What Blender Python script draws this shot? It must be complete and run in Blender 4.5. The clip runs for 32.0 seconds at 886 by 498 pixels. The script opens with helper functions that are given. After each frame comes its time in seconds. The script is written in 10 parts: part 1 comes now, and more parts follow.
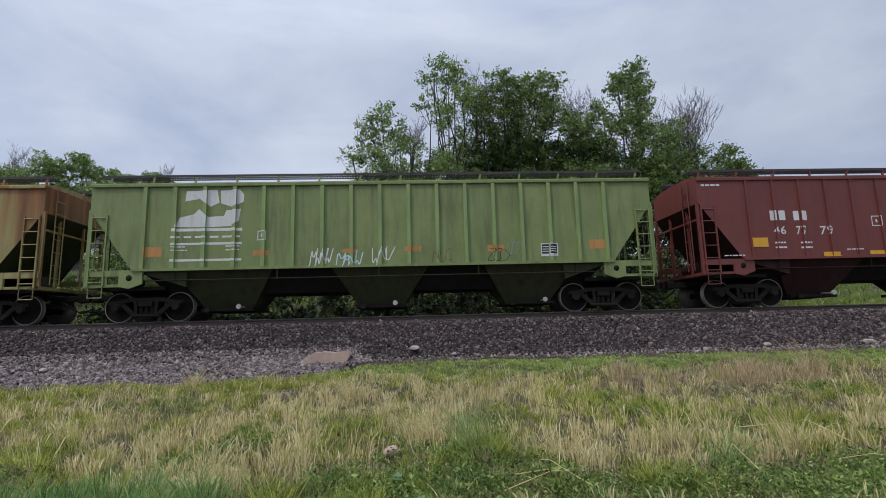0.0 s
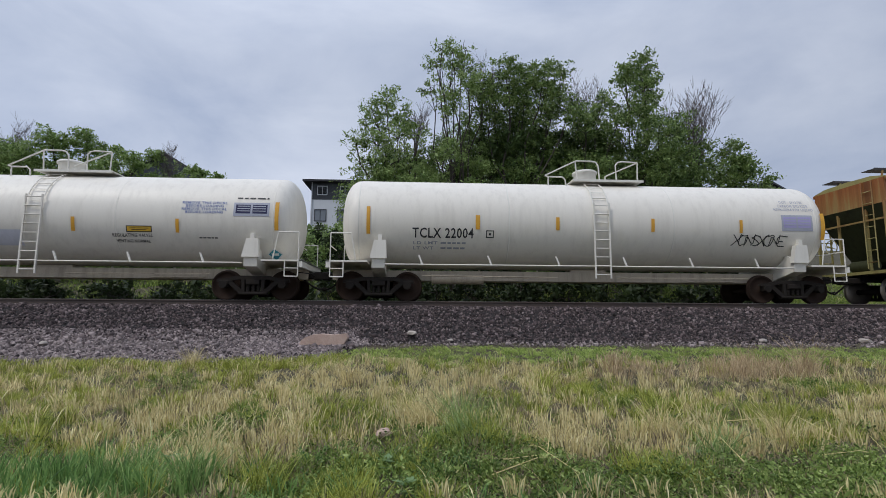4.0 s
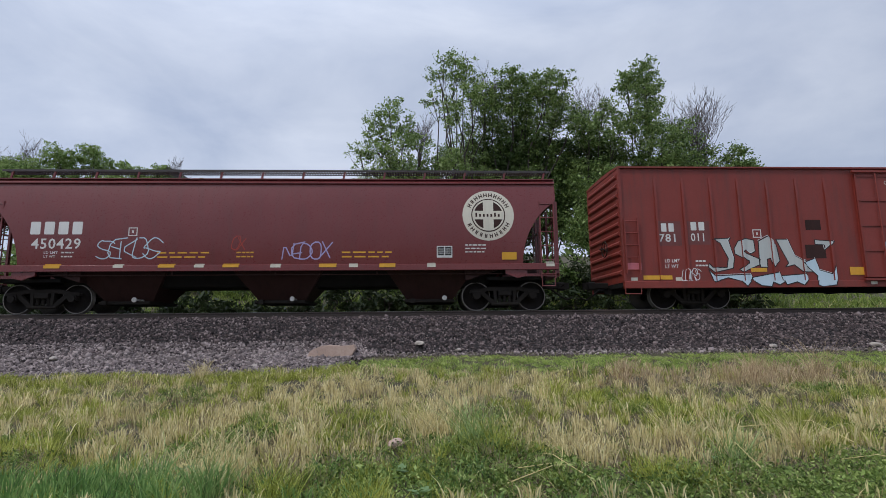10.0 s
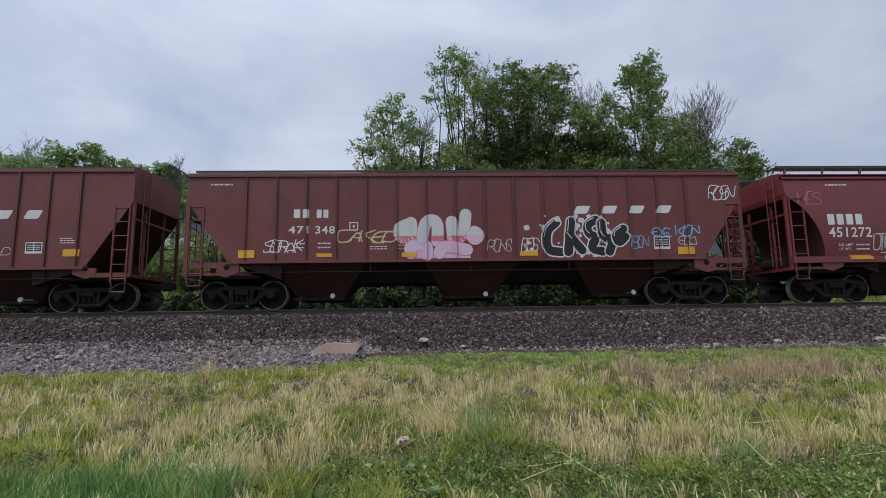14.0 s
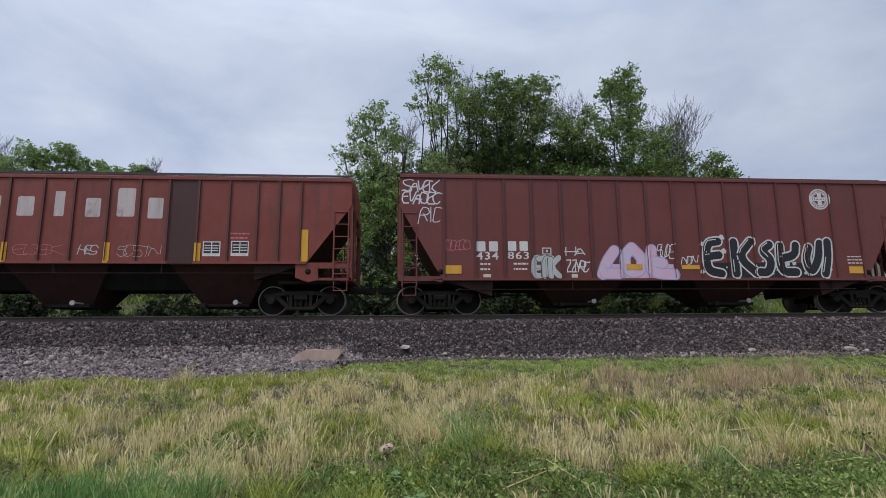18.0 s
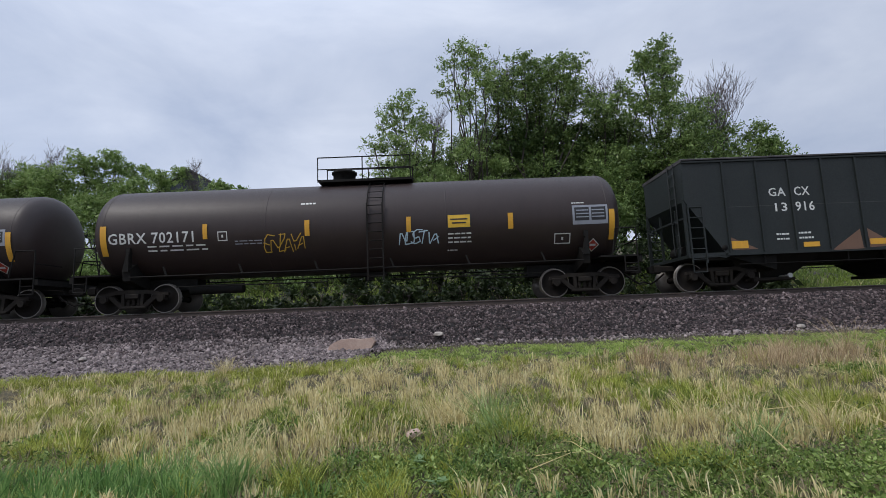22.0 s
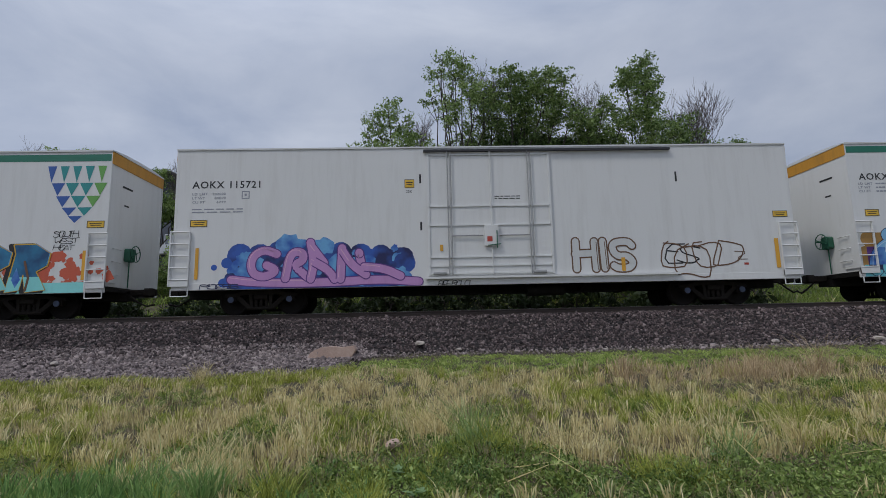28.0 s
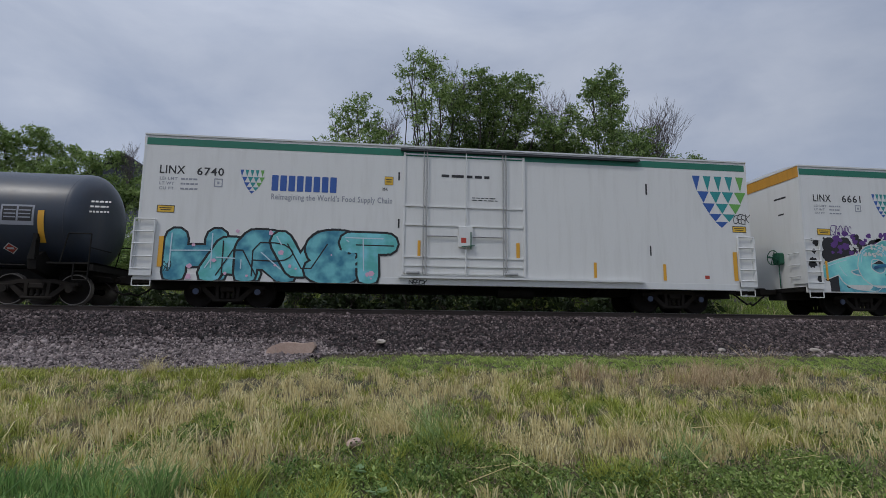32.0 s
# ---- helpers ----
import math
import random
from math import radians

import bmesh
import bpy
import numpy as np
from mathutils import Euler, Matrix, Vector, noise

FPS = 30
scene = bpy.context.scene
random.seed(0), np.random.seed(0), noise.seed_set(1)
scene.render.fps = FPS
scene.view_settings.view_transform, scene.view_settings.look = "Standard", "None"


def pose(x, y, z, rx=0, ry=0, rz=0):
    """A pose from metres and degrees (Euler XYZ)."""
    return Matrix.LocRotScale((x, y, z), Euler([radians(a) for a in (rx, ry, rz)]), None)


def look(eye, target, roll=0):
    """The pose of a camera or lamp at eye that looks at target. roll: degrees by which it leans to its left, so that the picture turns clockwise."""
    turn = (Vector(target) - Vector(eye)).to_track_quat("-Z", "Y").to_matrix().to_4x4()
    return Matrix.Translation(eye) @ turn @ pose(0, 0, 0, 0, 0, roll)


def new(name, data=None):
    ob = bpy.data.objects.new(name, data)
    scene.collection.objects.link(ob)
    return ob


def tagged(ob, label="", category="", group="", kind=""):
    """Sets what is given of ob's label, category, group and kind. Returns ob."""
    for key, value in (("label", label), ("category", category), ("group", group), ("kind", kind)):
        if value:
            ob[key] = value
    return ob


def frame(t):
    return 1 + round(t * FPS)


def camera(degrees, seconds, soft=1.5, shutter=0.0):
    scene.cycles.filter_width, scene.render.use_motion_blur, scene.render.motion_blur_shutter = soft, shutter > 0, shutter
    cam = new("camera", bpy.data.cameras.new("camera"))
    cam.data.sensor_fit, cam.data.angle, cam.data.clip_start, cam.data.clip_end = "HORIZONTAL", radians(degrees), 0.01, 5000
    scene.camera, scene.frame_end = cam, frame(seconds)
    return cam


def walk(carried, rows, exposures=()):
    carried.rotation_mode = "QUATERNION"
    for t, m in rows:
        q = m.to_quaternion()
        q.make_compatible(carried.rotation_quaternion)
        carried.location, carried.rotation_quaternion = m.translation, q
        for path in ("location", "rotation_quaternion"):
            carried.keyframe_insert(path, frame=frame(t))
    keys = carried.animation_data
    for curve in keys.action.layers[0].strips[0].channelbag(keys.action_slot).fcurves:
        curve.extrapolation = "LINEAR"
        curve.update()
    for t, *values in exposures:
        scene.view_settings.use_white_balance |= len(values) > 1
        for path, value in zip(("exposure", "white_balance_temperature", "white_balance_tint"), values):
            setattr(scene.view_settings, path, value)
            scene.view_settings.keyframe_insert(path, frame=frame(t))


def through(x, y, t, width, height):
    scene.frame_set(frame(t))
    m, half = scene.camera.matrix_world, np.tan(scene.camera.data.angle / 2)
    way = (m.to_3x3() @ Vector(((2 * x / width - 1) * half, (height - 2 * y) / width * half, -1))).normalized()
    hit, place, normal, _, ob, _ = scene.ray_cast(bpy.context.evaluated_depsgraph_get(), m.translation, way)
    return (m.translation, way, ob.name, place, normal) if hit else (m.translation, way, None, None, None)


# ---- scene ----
cam = camera(81.6, 32.0, soft=0.8)
# seconds, x, y, z, yaw, pitch, lean (degrees)
PATH = [
    (0, 0.016, 0.039, -0.444, -3.05, 8.87, -1.53),
    (0.5, 0.019, 0.010, -0.459, -2.53, 8.73, -1.61),
    (1, 0.031, 0.006, -0.454, -1.48, 8.60, -1.31),
    (1.5, 0.036, -0.005, -0.454, -1.69, 7.79, -0.94),
    (2, 0.061, -0.004, -0.452, -3.18, 7.29, -0.82),
    (2.5, 0.080, -0.015, -0.447, -4.14, 7.29, -0.69),
    (4.5, 0.038, 0.029, -0.458, -2.24, 7.51, 0.56),
    (5, -0.002, 0.044, -0.461, -1.33, 8.36, 0.11),
    (5.5, -0.010, 0.063, -0.461, -0.57, 9.08, -0.44),
    (6, -0.003, 0.056, -0.476, -0.52, 9.27, -0.95),
    (6.5, 0.002, 0.038, -0.472, -1.48, 8.82, -0.96),
    (7, -0.003, 0.004, -0.456, -2.62, 8.31, -0.84),
    (7.5, 0.003, -0.008, -0.462, -3.15, 8.31, -1.02),
    (8, 0.007, -0.023, -0.470, -3.65, 8.46, -0.90),
    (8.5, 0.003, -0.023, -0.468, -3.18, 8.92, -0.57),
    (9, -0.008, -0.006, -0.471, -2.84, 9.30, -0.37),
    (9.5, -0.003, 0.009, -0.477, -2.87, 9.03, -0.60),
    (10, -0.000, -0.003, -0.472, -2.39, 8.54, -0.53),
    (10.5, 0.000, 0.014, -0.486, -1.29, 7.82, -0.28),
    (11, -0.013, 0.017, -0.486, -1.41, 7.60, 0.06),
    (11.5, 0.002, 0.022, -0.469, -1.70, 7.85, 0.11),
    (12, -0.031, 0.003, -0.463, -2.87, 7.79, 0.72),
    (12.5, -0.032, -0.016, -0.447, -4.65, 7.43, 0.47),
    (13, -0.054, -0.012, -0.449, -4.36, 7.18, -0.00),
    (13.5, -0.059, -0.012, -0.429, -3.95, 7.39, -0.54),
    (14, -0.061, 0.009, -0.438, -2.22, 8.06, -0.83),
    (14.5, 0.023, 0.027, -0.439, -2.35, 7.98, -0.18),
    (16.5, -0.186, -0.074, -0.430, -5.34, 8.36, -0.94),
    (17, -0.133, -0.016, -0.445, -4.77, 8.19, -0.20),
    (17.5, -0.129, -0.000, -0.445, -3.93, 8.58, 0.18),
    (18, -0.137, -0.005, -0.447, -4.47, 8.87, -0.44),
    (18.5, -0.115, -0.011, -0.438, -4.88, 9.19, -1.41),
    (19, -0.003, 0.028, -0.433, -4.91, 10.14, -2.06),
    (19.5, 0.114, 0.044, -0.453, -5.90, 10.82, -2.56),
    (20, 0.147, 0.028, -0.462, -5.70, 10.89, -2.68),
    (20.5, 0.113, 0.016, -0.478, -4.50, 10.55, -2.43),
    (21, 0.059, 0.037, -0.477, -3.31, 9.91, -1.99),
    (21.5, 0.069, 0.042, -0.481, -2.25, 8.91, -2.21),
    (22, 0.090, 0.054, -0.489, -0.22, 7.61, -2.27),
    (22.5, 0.081, 0.081, -0.473, 0.31, 6.90, -1.56),
    (23, 0.086, 0.063, -0.468, -0.88, 6.85, -1.31),
    (23.5, 0.092, 0.028, -0.463, -1.66, 6.82, -1.31),
    (24, 0.087, 0.025, -0.466, -2.28, 7.02, -1.07),
    (24.5, 0.087, 0.038, -0.479, -2.10, 7.16, -0.66),
    (25, 0.104, 0.037, -0.485, -2.15, 7.20, -0.83),
    (25.5, 0.085, 0.030, -0.480, -2.08, 7.46, -0.44),
    (27.5, 0.121, 0.038, -0.484, -1.56, 8.11, -2.07),
    (28, 0.090, 0.025, -0.474, -2.12, 8.51, -1.33),
    (28.5, 0.045, 0.021, -0.488, -1.13, 7.99, -0.70),
    (29, 0.039, 0.007, -0.495, -1.34, 7.91, -0.32),
    (29.5, 0.067, -0.009, -0.493, -2.49, 7.89, -0.40),
    (30, 0.056, -0.021, -0.488, -3.50, 8.27, -0.19),
    (30.5, 0.034, -0.030, -0.473, -5.12, 8.25, -0.31),
    (31, 0.017, -0.012, -0.450, -6.16, 8.08, -0.82),
    (31.5, -0.005, -0.003, -0.460, -6.38, 8.16, -0.14),
    (32, -0.010, -0.009, -0.450, -6.44, 8.37, 0.59),
]
walk(cam, [(t, pose(x, y, z, 0, 0, yaw) @ pose(0, 0, 0, 90 + pitch) @ pose(0, 0, 0, 0, 0, lean)) for t, x, y, z, yaw, pitch, lean in PATH],
     exposures=[(0.0, 0.05), (3.5, 0.04), (5.0, -0.14), (7.0, -0.06), (8.5, 0.1), (10.0, 0.1), (11.0, 0.12), (12.5, -0.02), (14.0, 0.06), (17.0, 0.1), (20.5, 0.05), (22.0, 0.14), (23.0, 0.07), (24.0, 0.02), (26.0, -0.08), (28.0, -0.27), (29.5, -0.31), (32.0, -0.31)])

# ---- sky and sun: an even overcast with soft cloud structure ----
world = bpy.data.worlds.new("overcast_sky")
scene.world = world
world.use_nodes = True
wt = world.node_tree
for nd in list(wt.nodes):
    wt.nodes.remove(nd)
w_out = wt.nodes.new("ShaderNodeOutputWorld")
w_bg = wt.nodes.new("ShaderNodeBackground")
w_sky = wt.nodes.new("ShaderNodeTexSky")
w_sky.sky_type, w_sky.sun_disc = "NISHITA", False
w_sky.sun_elevation, w_sky.sun_rotation = radians(51), radians(236)
w_co = wt.nodes.new("ShaderNodeTexCoord")
w_map = wt.nodes.new("ShaderNodeMapping")
w_map.inputs["Scale"].default_value = (1.0, 1.0, 2.6)
w_n = wt.nodes.new("ShaderNodeTexNoise")
w_n.inputs["Scale"].default_value, w_n.inputs["Detail"].default_value, w_n.inputs["Roughness"].default_value = 2.1, 7.0, 0.55
w_n.inputs["Distortion"].default_value = 0.4
w_r = wt.nodes.new("ShaderNodeValToRGB")
w_r.color_ramp.elements[0].position, w_r.color_ramp.elements[0].color = 0.32, (4.9, 5.75, 7.7, 1)
w_r.color_ramp.elements[1].position, w_r.color_ramp.elements[1].color = 0.68, (7.8, 8.5, 10.1, 1)
w_n2 = wt.nodes.new("ShaderNodeTexNoise")
w_n2.inputs["Scale"].default_value, w_n2.inputs["Detail"].default_value = 1.3, 5.0
w_c = wt.nodes.new("ShaderNodeMapRange")
w_c.inputs["From Min"].default_value, w_c.inputs["From Max"].default_value = 0.34, 0.62
w_c.inputs["To Min"].default_value, w_c.inputs["To Max"].default_value = 0.82, 1.0
w_mix = wt.nodes.new("ShaderNodeMix")
w_mix.data_type = "RGBA"
wt.links.new(w_co.outputs["Generated"], w_map.inputs["Vector"])
wt.links.new(w_map.outputs["Vector"], w_n.inputs["Vector"])
wt.links.new(w_map.outputs["Vector"], w_n2.inputs["Vector"])
wt.links.new(w_n.outputs["Fac"], w_r.inputs["Fac"])
wt.links.new(w_n2.outputs["Fac"], w_c.inputs["Value"])
wt.links.new(w_c.outputs["Result"], w_mix.inputs["Factor"])
wt.links.new(w_sky.outputs["Color"], w_mix.inputs[6])
wt.links.new(w_r.outputs["Color"], w_mix.inputs[7])
# an overcast sky is brighter towards the zenith
w_sep = wt.nodes.new("ShaderNodeSeparateXYZ")
w_zen = wt.nodes.new("ShaderNodeMapRange")
w_zen.interpolation_type = "SMOOTHSTEP"
w_zen.inputs["From Min"].default_value, w_zen.inputs["From Max"].default_value = 0.4, 1.0
w_zen.inputs["To Min"].default_value, w_zen.inputs["To Max"].default_value = 1.0, 1.9
w_side = wt.nodes.new("ShaderNodeMapRange")
w_side.inputs["From Min"].default_value, w_side.inputs["From Max"].default_value = -0.6, 0.8
w_side.inputs["To Min"].default_value, w_side.inputs["To Max"].default_value = 1.03, 0.86
w_fac = wt.nodes.new("ShaderNodeMath")
w_fac.operation = "MULTIPLY"
w_mul = wt.nodes.new("ShaderNodeVectorMath")
w_mul.operation = "SCALE"
wt.links.new(w_co.outputs["Generated"], w_sep.inputs[0])
wt.links.new(w_sep.outputs["Z"], w_zen.inputs["Value"])
wt.links.new(w_mix.outputs[2], w_mul.inputs[0])
wt.links.new(w_sep.outputs["X"], w_side.inputs["Value"])
wt.links.new(w_zen.outputs["Result"], w_fac.inputs[0])
wt.links.new(w_side.outputs["Result"], w_fac.inputs[1])
wt.links.new(w_fac.outputs[0], w_mul.inputs["Scale"])
wt.links.new(w_mul.outputs[0], w_bg.inputs["Color"])
w_bg.inputs["Strength"].default_value = 0.085
wt.links.new(w_bg.outputs["Background"], w_out.inputs["Surface"])
sun = new("sun", bpy.data.lights.new("sun", "SUN"))
sun.data.energy, sun.data.angle, sun.data.color = 1.3, radians(10), (1.0, 0.96, 0.9)
sun.matrix_world = look((-24, -6, 36), (0, 10, 0))

# ---- materials ----
MATS = {}


def nodes_of(name):
    m = bpy.data.materials.new(name)
    m.use_nodes = True
    nt = m.node_tree
    return m, nt, nt.nodes["Principled BSDF"]


def put(nt, kind, **values):
    nd = nt.nodes.new(kind)
    for key, v in values.items():
        nd.inputs[key.replace("_", " ")].default_value = v
    return nd


def mixed(nt, fac, a, b, blend="MIX"):
    """A colour mix; a and b are sockets or colours."""
    nd = nt.nodes.new("ShaderNodeMix")
    nd.data_type, nd.blend_type = "RGBA", blend
    for sock, v in ((nd.inputs[0], fac), (nd.inputs[6], a), (nd.inputs[7], b)):
        if isinstance(v, bpy.types.NodeSocket):
            nt.links.new(v, sock)
        elif isinstance(v, (int, float)):
            sock.default_value = v
        else:
            sock.default_value = (*v[:3], 1)
    return nd.outputs[2]


def spread(nt, sock, lo, hi, a=0.0, b=1.0):
    nd = put(nt, "ShaderNodeMapRange", From_Min=lo, From_Max=hi, To_Min=a, To_Max=b)
    nt.links.new(sock, nd.inputs["Value"])
    return nd.outputs["Result"]


def coords(nt, scale=(1, 1, 1)):
    """Object coordinates in metres, shifted by a random step for every object."""
    co, info = nt.nodes.new("ShaderNodeTexCoord"), nt.nodes.new("ShaderNodeObjectInfo")
    add = nt.nodes.new("ShaderNodeVectorMath")
    add.operation = "MULTIPLY_ADD"
    add.inputs[1].default_value = (1, 1, 1)
    mul = nt.nodes.new("ShaderNodeMath")
    mul.operation, mul.inputs[1].default_value = "MULTIPLY", 37.0
    nt.links.new(info.outputs["Random"], mul.inputs[0])
    nt.links.new(co.outputs["Object"], add.inputs[0])
    nt.links.new(mul.outputs[0], add.inputs[2])
    mp = put(nt, "ShaderNodeMapping", Scale=scale)
    nt.links.new(add.outputs[0], mp.inputs["Vector"])
    return mp.outputs["Vector"]


def noisy(nt, vec, scale, detail=6.0, rough=0.6):
    nd = put(nt, "ShaderNodeTexNoise", Scale=scale, Detail=detail, Roughness=rough)
    nt.links.new(vec, nd.inputs["Vector"])
    return nd.outputs["Fac"]


def paint(name, col, dirt=(0.05, 0.04, 0.035), grime=0.35, rust=0.0, rough=0.5, fade=0.12, gloss=0.5, rustcol=(0.16, 0.055, 0.02), metal=0.0, top_rust=None):
    """Weathered paint on steel: faded patches, streaks that run down, rust breaking through, fine relief."""
    if name in MATS:
        return MATS[name]
    m, nt, bs = nodes_of(name)
    v, vs = coords(nt), coords(nt, (1.4, 1.4, 0.16))
    fine, broad, streak = noisy(nt, v, 26.0), noisy(nt, v, 1.1, 5.0), noisy(nt, vs, 3.2, 8.0, 0.62)
    c = mixed(nt, spread(nt, broad, 0.35, 0.7, 0.0, fade), col, tuple(min(1, x * 1.5 + 0.05) for x in col))
    c = mixed(nt, spread(nt, streak, 0.48, 0.72, 0.0, grime), c, dirt)
    c = mixed(nt, spread(nt, fine, 0.5, 0.8, 0.0, grime * 0.5), c, dirt)
    if rust:
        r1, r2 = noisy(nt, coords(nt, (1, 1, 0.3)), 1.7, 9.0, 0.7), noisy(nt, v, 9.0, 6.0)
        add = nt.nodes.new("ShaderNodeMath")
        add.operation = "MULTIPLY_ADD"
        add.inputs[1].default_value = 0.35
        nt.links.new(r2, add.inputs[0])
        nt.links.new(r1, add.inputs[2])
        c = mixed(nt, spread(nt, add.outputs[0], 0.86 - 0.3 * rust, 1.0 - 0.26 * rust, 0.0, min(1, 0.45 + rust * 0.5)), c, rustcol)
    info = nt.nodes.new("ShaderNodeObjectInfo")
    c = mixed(nt, spread(nt, info.outputs["Random"], 0.0, 1.0, 0.0, 0.24), c, (0.72 * col[0], 0.80 * col[1], 0.86 * col[2]))
    if top_rust:
        # rust that has run down from the roof seam in long tongues
        sep = nt.nodes.new("ShaderNodeSeparateXYZ")
        tc = nt.nodes.new("ShaderNodeTexCoord")
        nt.links.new(tc.outputs["Object"], sep.inputs[0])
        run = noisy(nt, coords(nt, (2.2, 2.2, 0.10)), 1.6, 7.0, 0.65)
        mul = nt.nodes.new("ShaderNodeMath")
        mul.operation = "MULTIPLY"
        nt.links.new(spread(nt, sep.outputs["Z"], top_rust[0], top_rust[1]), mul.inputs[0])
        wide = nt.nodes.new("ShaderNodeMath")
        wide.operation = "MULTIPLY_ADD"
        wide.inputs[1].default_value = 1.5
        nt.links.new(noisy(nt, coords(nt, (1.0, 0.2, 0.12)), 0.75, 3.0), wide.inputs[0])
        nt.links.new(run, wide.inputs[2])
        tongue = wide.outputs[0]
        nt.links.new(spread(nt, tongue, 1.12, 1.32), mul.inputs[1])
        c = mixed(nt, mul.outputs[0], c, rustcol)
        c = mixed(nt, spread(nt, tongue, 1.32, 1.55, 0.0, 0.8), c, tuple(0.4 * q for q in rustcol))
    nt.links.new(c, bs.inputs["Base Color"])
    nt.links.new(spread(nt, fine, 0.3, 0.7, rough - 0.08, rough + 0.14), bs.inputs["Roughness"])
    bs.inputs["Metallic"].default_value = metal
    bs.inputs["Specular IOR Level"].default_value = gloss
    bump = put(nt, "ShaderNodeBump", Strength=0.07, Distance=0.01)
    nt.links.new(fine, bump.inputs["Height"])
    nt.links.new(bump.outputs["Normal"], bs.inputs["Normal"])
    MATS[name] = m
    return m


def leafy(name, cols, rough=0.6, patch=0.5, through=0.25, mid=0.0, grain=4.5):
    """Blades, leaves or stones: the colour varies from piece to piece and over patches of the ground."""
    m, nt, bs = nodes_of(name)
    geo = nt.nodes.new("ShaderNodeNewGeometry")
    ramp = nt.nodes.new("ShaderNodeValToRGB")
    for n, cc in enumerate(cols):
        e = ramp.color_ramp.elements[n] if n < 2 else ramp.color_ramp.elements.new(1.0)
        e.position, e.color = n / (len(cols) - 1), (*cc, 1)
    if mid:
        # neighbours share their tone, bunch by bunch
        nt.links.new(mixed(nt, mid, geo.outputs["Random Per Island"], spread(nt, noisy(nt, geo.outputs["Position"], grain, 3.0, 0.7), 0.36, 0.64)), ramp.inputs["Fac"])
    else:
        nt.links.new(geo.outputs["Random Per Island"], ramp.inputs["Fac"])
    big = noisy(nt, geo.outputs["Position"], 0.9, 4.0)
    c = mixed(nt, spread(nt, big, 0.3, 0.7, patch, 0.0), ramp.outputs["Color"], tuple(0.55 * x for x in cols[0]))
    nt.links.new(c, bs.inputs["Base Color"])
    bs.inputs["Roughness"].default_value = rough
    bs.inputs["Specular IOR Level"].default_value = 0.25
    if through:
        tr = nt.nodes.new("ShaderNodeBsdfTranslucent")
        nt.links.new(c, tr.inputs["Color"])
        mx = nt.nodes.new("ShaderNodeMixShader")
        mx.inputs["Fac"].default_value = through
        nt.links.new(bs.outputs[0], mx.inputs[1])
        nt.links.new(tr.outputs[0], mx.inputs[2])
        nt.links.new(mx.outputs[0], nt.nodes["Material Output"].inputs["Surface"])
    return m


def soil(name, cols, scale=3.0, bumpy=0.5):
    """Ground: three colours in patches, with fine relief."""
    m, nt, bs = nodes_of(name)
    v = coords(nt)
    a, b, f = noisy(nt, v, 0.35 * scale, 6.0), noisy(nt, v, 2.2 * scale, 8.0, 0.7), noisy(nt, v, 22.0 * scale, 4.0)
    c = mixed(nt, spread(nt, a, 0.38, 0.62), cols[0], cols[1])
    c = mixed(nt, spread(nt, b, 0.42, 0.7, 0.0, 0.8), c, cols[2])
    c = mixed(nt, spread(nt, f, 0.45, 0.75, 0.0, 0.5), c, tuple(0.4 * x for x in cols[0]))
    nt.links.new(c, bs.inputs["Base Color"])
    bs.inputs["Roughness"].default_value = 0.95
    bump = put(nt, "ShaderNodeBump", Strength=bumpy, Distance=0.04)
    nt.links.new(b, bump.inputs["Height"])
    nt.links.new(bump.outputs["Normal"], bs.inputs["Normal"])
    return m


GREEN = paint("green_paint", (0.19, 0.238, 0.078), grime=0.5, rust=0.12, fade=0.35)
GREEN_POST = paint("bright_green_post_paint", (0.225, 0.31, 0.105), grime=0.35, rust=0.1, fade=0.3)
GREEN_RUST = paint("rusty_green_paint", (0.285, 0.245, 0.085), grime=0.3, rust=0.2, fade=0.25, rustcol=(0.27, 0.09, 0.024), top_rust=(1.9, 4.1))
GREEN_OLD = paint("yellowed_green_paint", (0.31, 0.29, 0.08), grime=0.35, rust=0.3, fade=0.3)
# low hopper parts in green: grime and painted shade in one colour
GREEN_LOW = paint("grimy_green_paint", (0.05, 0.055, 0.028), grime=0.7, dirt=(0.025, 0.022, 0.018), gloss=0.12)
MINERAL = paint("mineral_red_paint", (0.160, 0.034, 0.026), grime=0.35, rust=0.1, fade=0.18)
MINERAL_B = paint("faded_mineral_red_paint", (0.148, 0.034, 0.029), grime=0.3, rust=0.08, fade=0.25)
SANTA = paint("patchy_red_paint", (0.20, 0.034, 0.020), grime=0.5, rust=0.3, fade=0.35, rustcol=(0.06, 0.025, 0.018))
SMOOTH_RED = paint("satin_red_paint", (0.158, 0.029, 0.029), grime=0.22, rust=0.0, rough=0.30, fade=0.12)
BOX_RED = paint("boxcar_red_paint", (0.215, 0.028, 0.018), grime=0.42, rust=0.12, fade=0.15)
POST_RED = paint("dark_red_post_paint", (0.105, 0.029, 0.023), grime=0.4, rust=0.1)
# low hopper parts in red: grime and painted shade in one colour
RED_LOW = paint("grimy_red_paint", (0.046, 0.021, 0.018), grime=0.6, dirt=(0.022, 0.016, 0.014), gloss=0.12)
COAL = paint("dark_green_paint", (0.008, 0.012, 0.0115), grime=0.3, dirt=(0.02, 0.018, 0.016), rust=0.06, rough=0.6)
WHITE = paint("white_paint", (0.70, 0.70, 0.685), grime=0.14, dirt=(0.3, 0.27, 0.23), rough=0.42, fade=0.0)
TANK_WHITE = paint("tank_white_paint", (0.76, 0.72, 0.64), grime=0.2, dirt=(0.33, 0.29, 0.24), rough=0.45, fade=0.0)
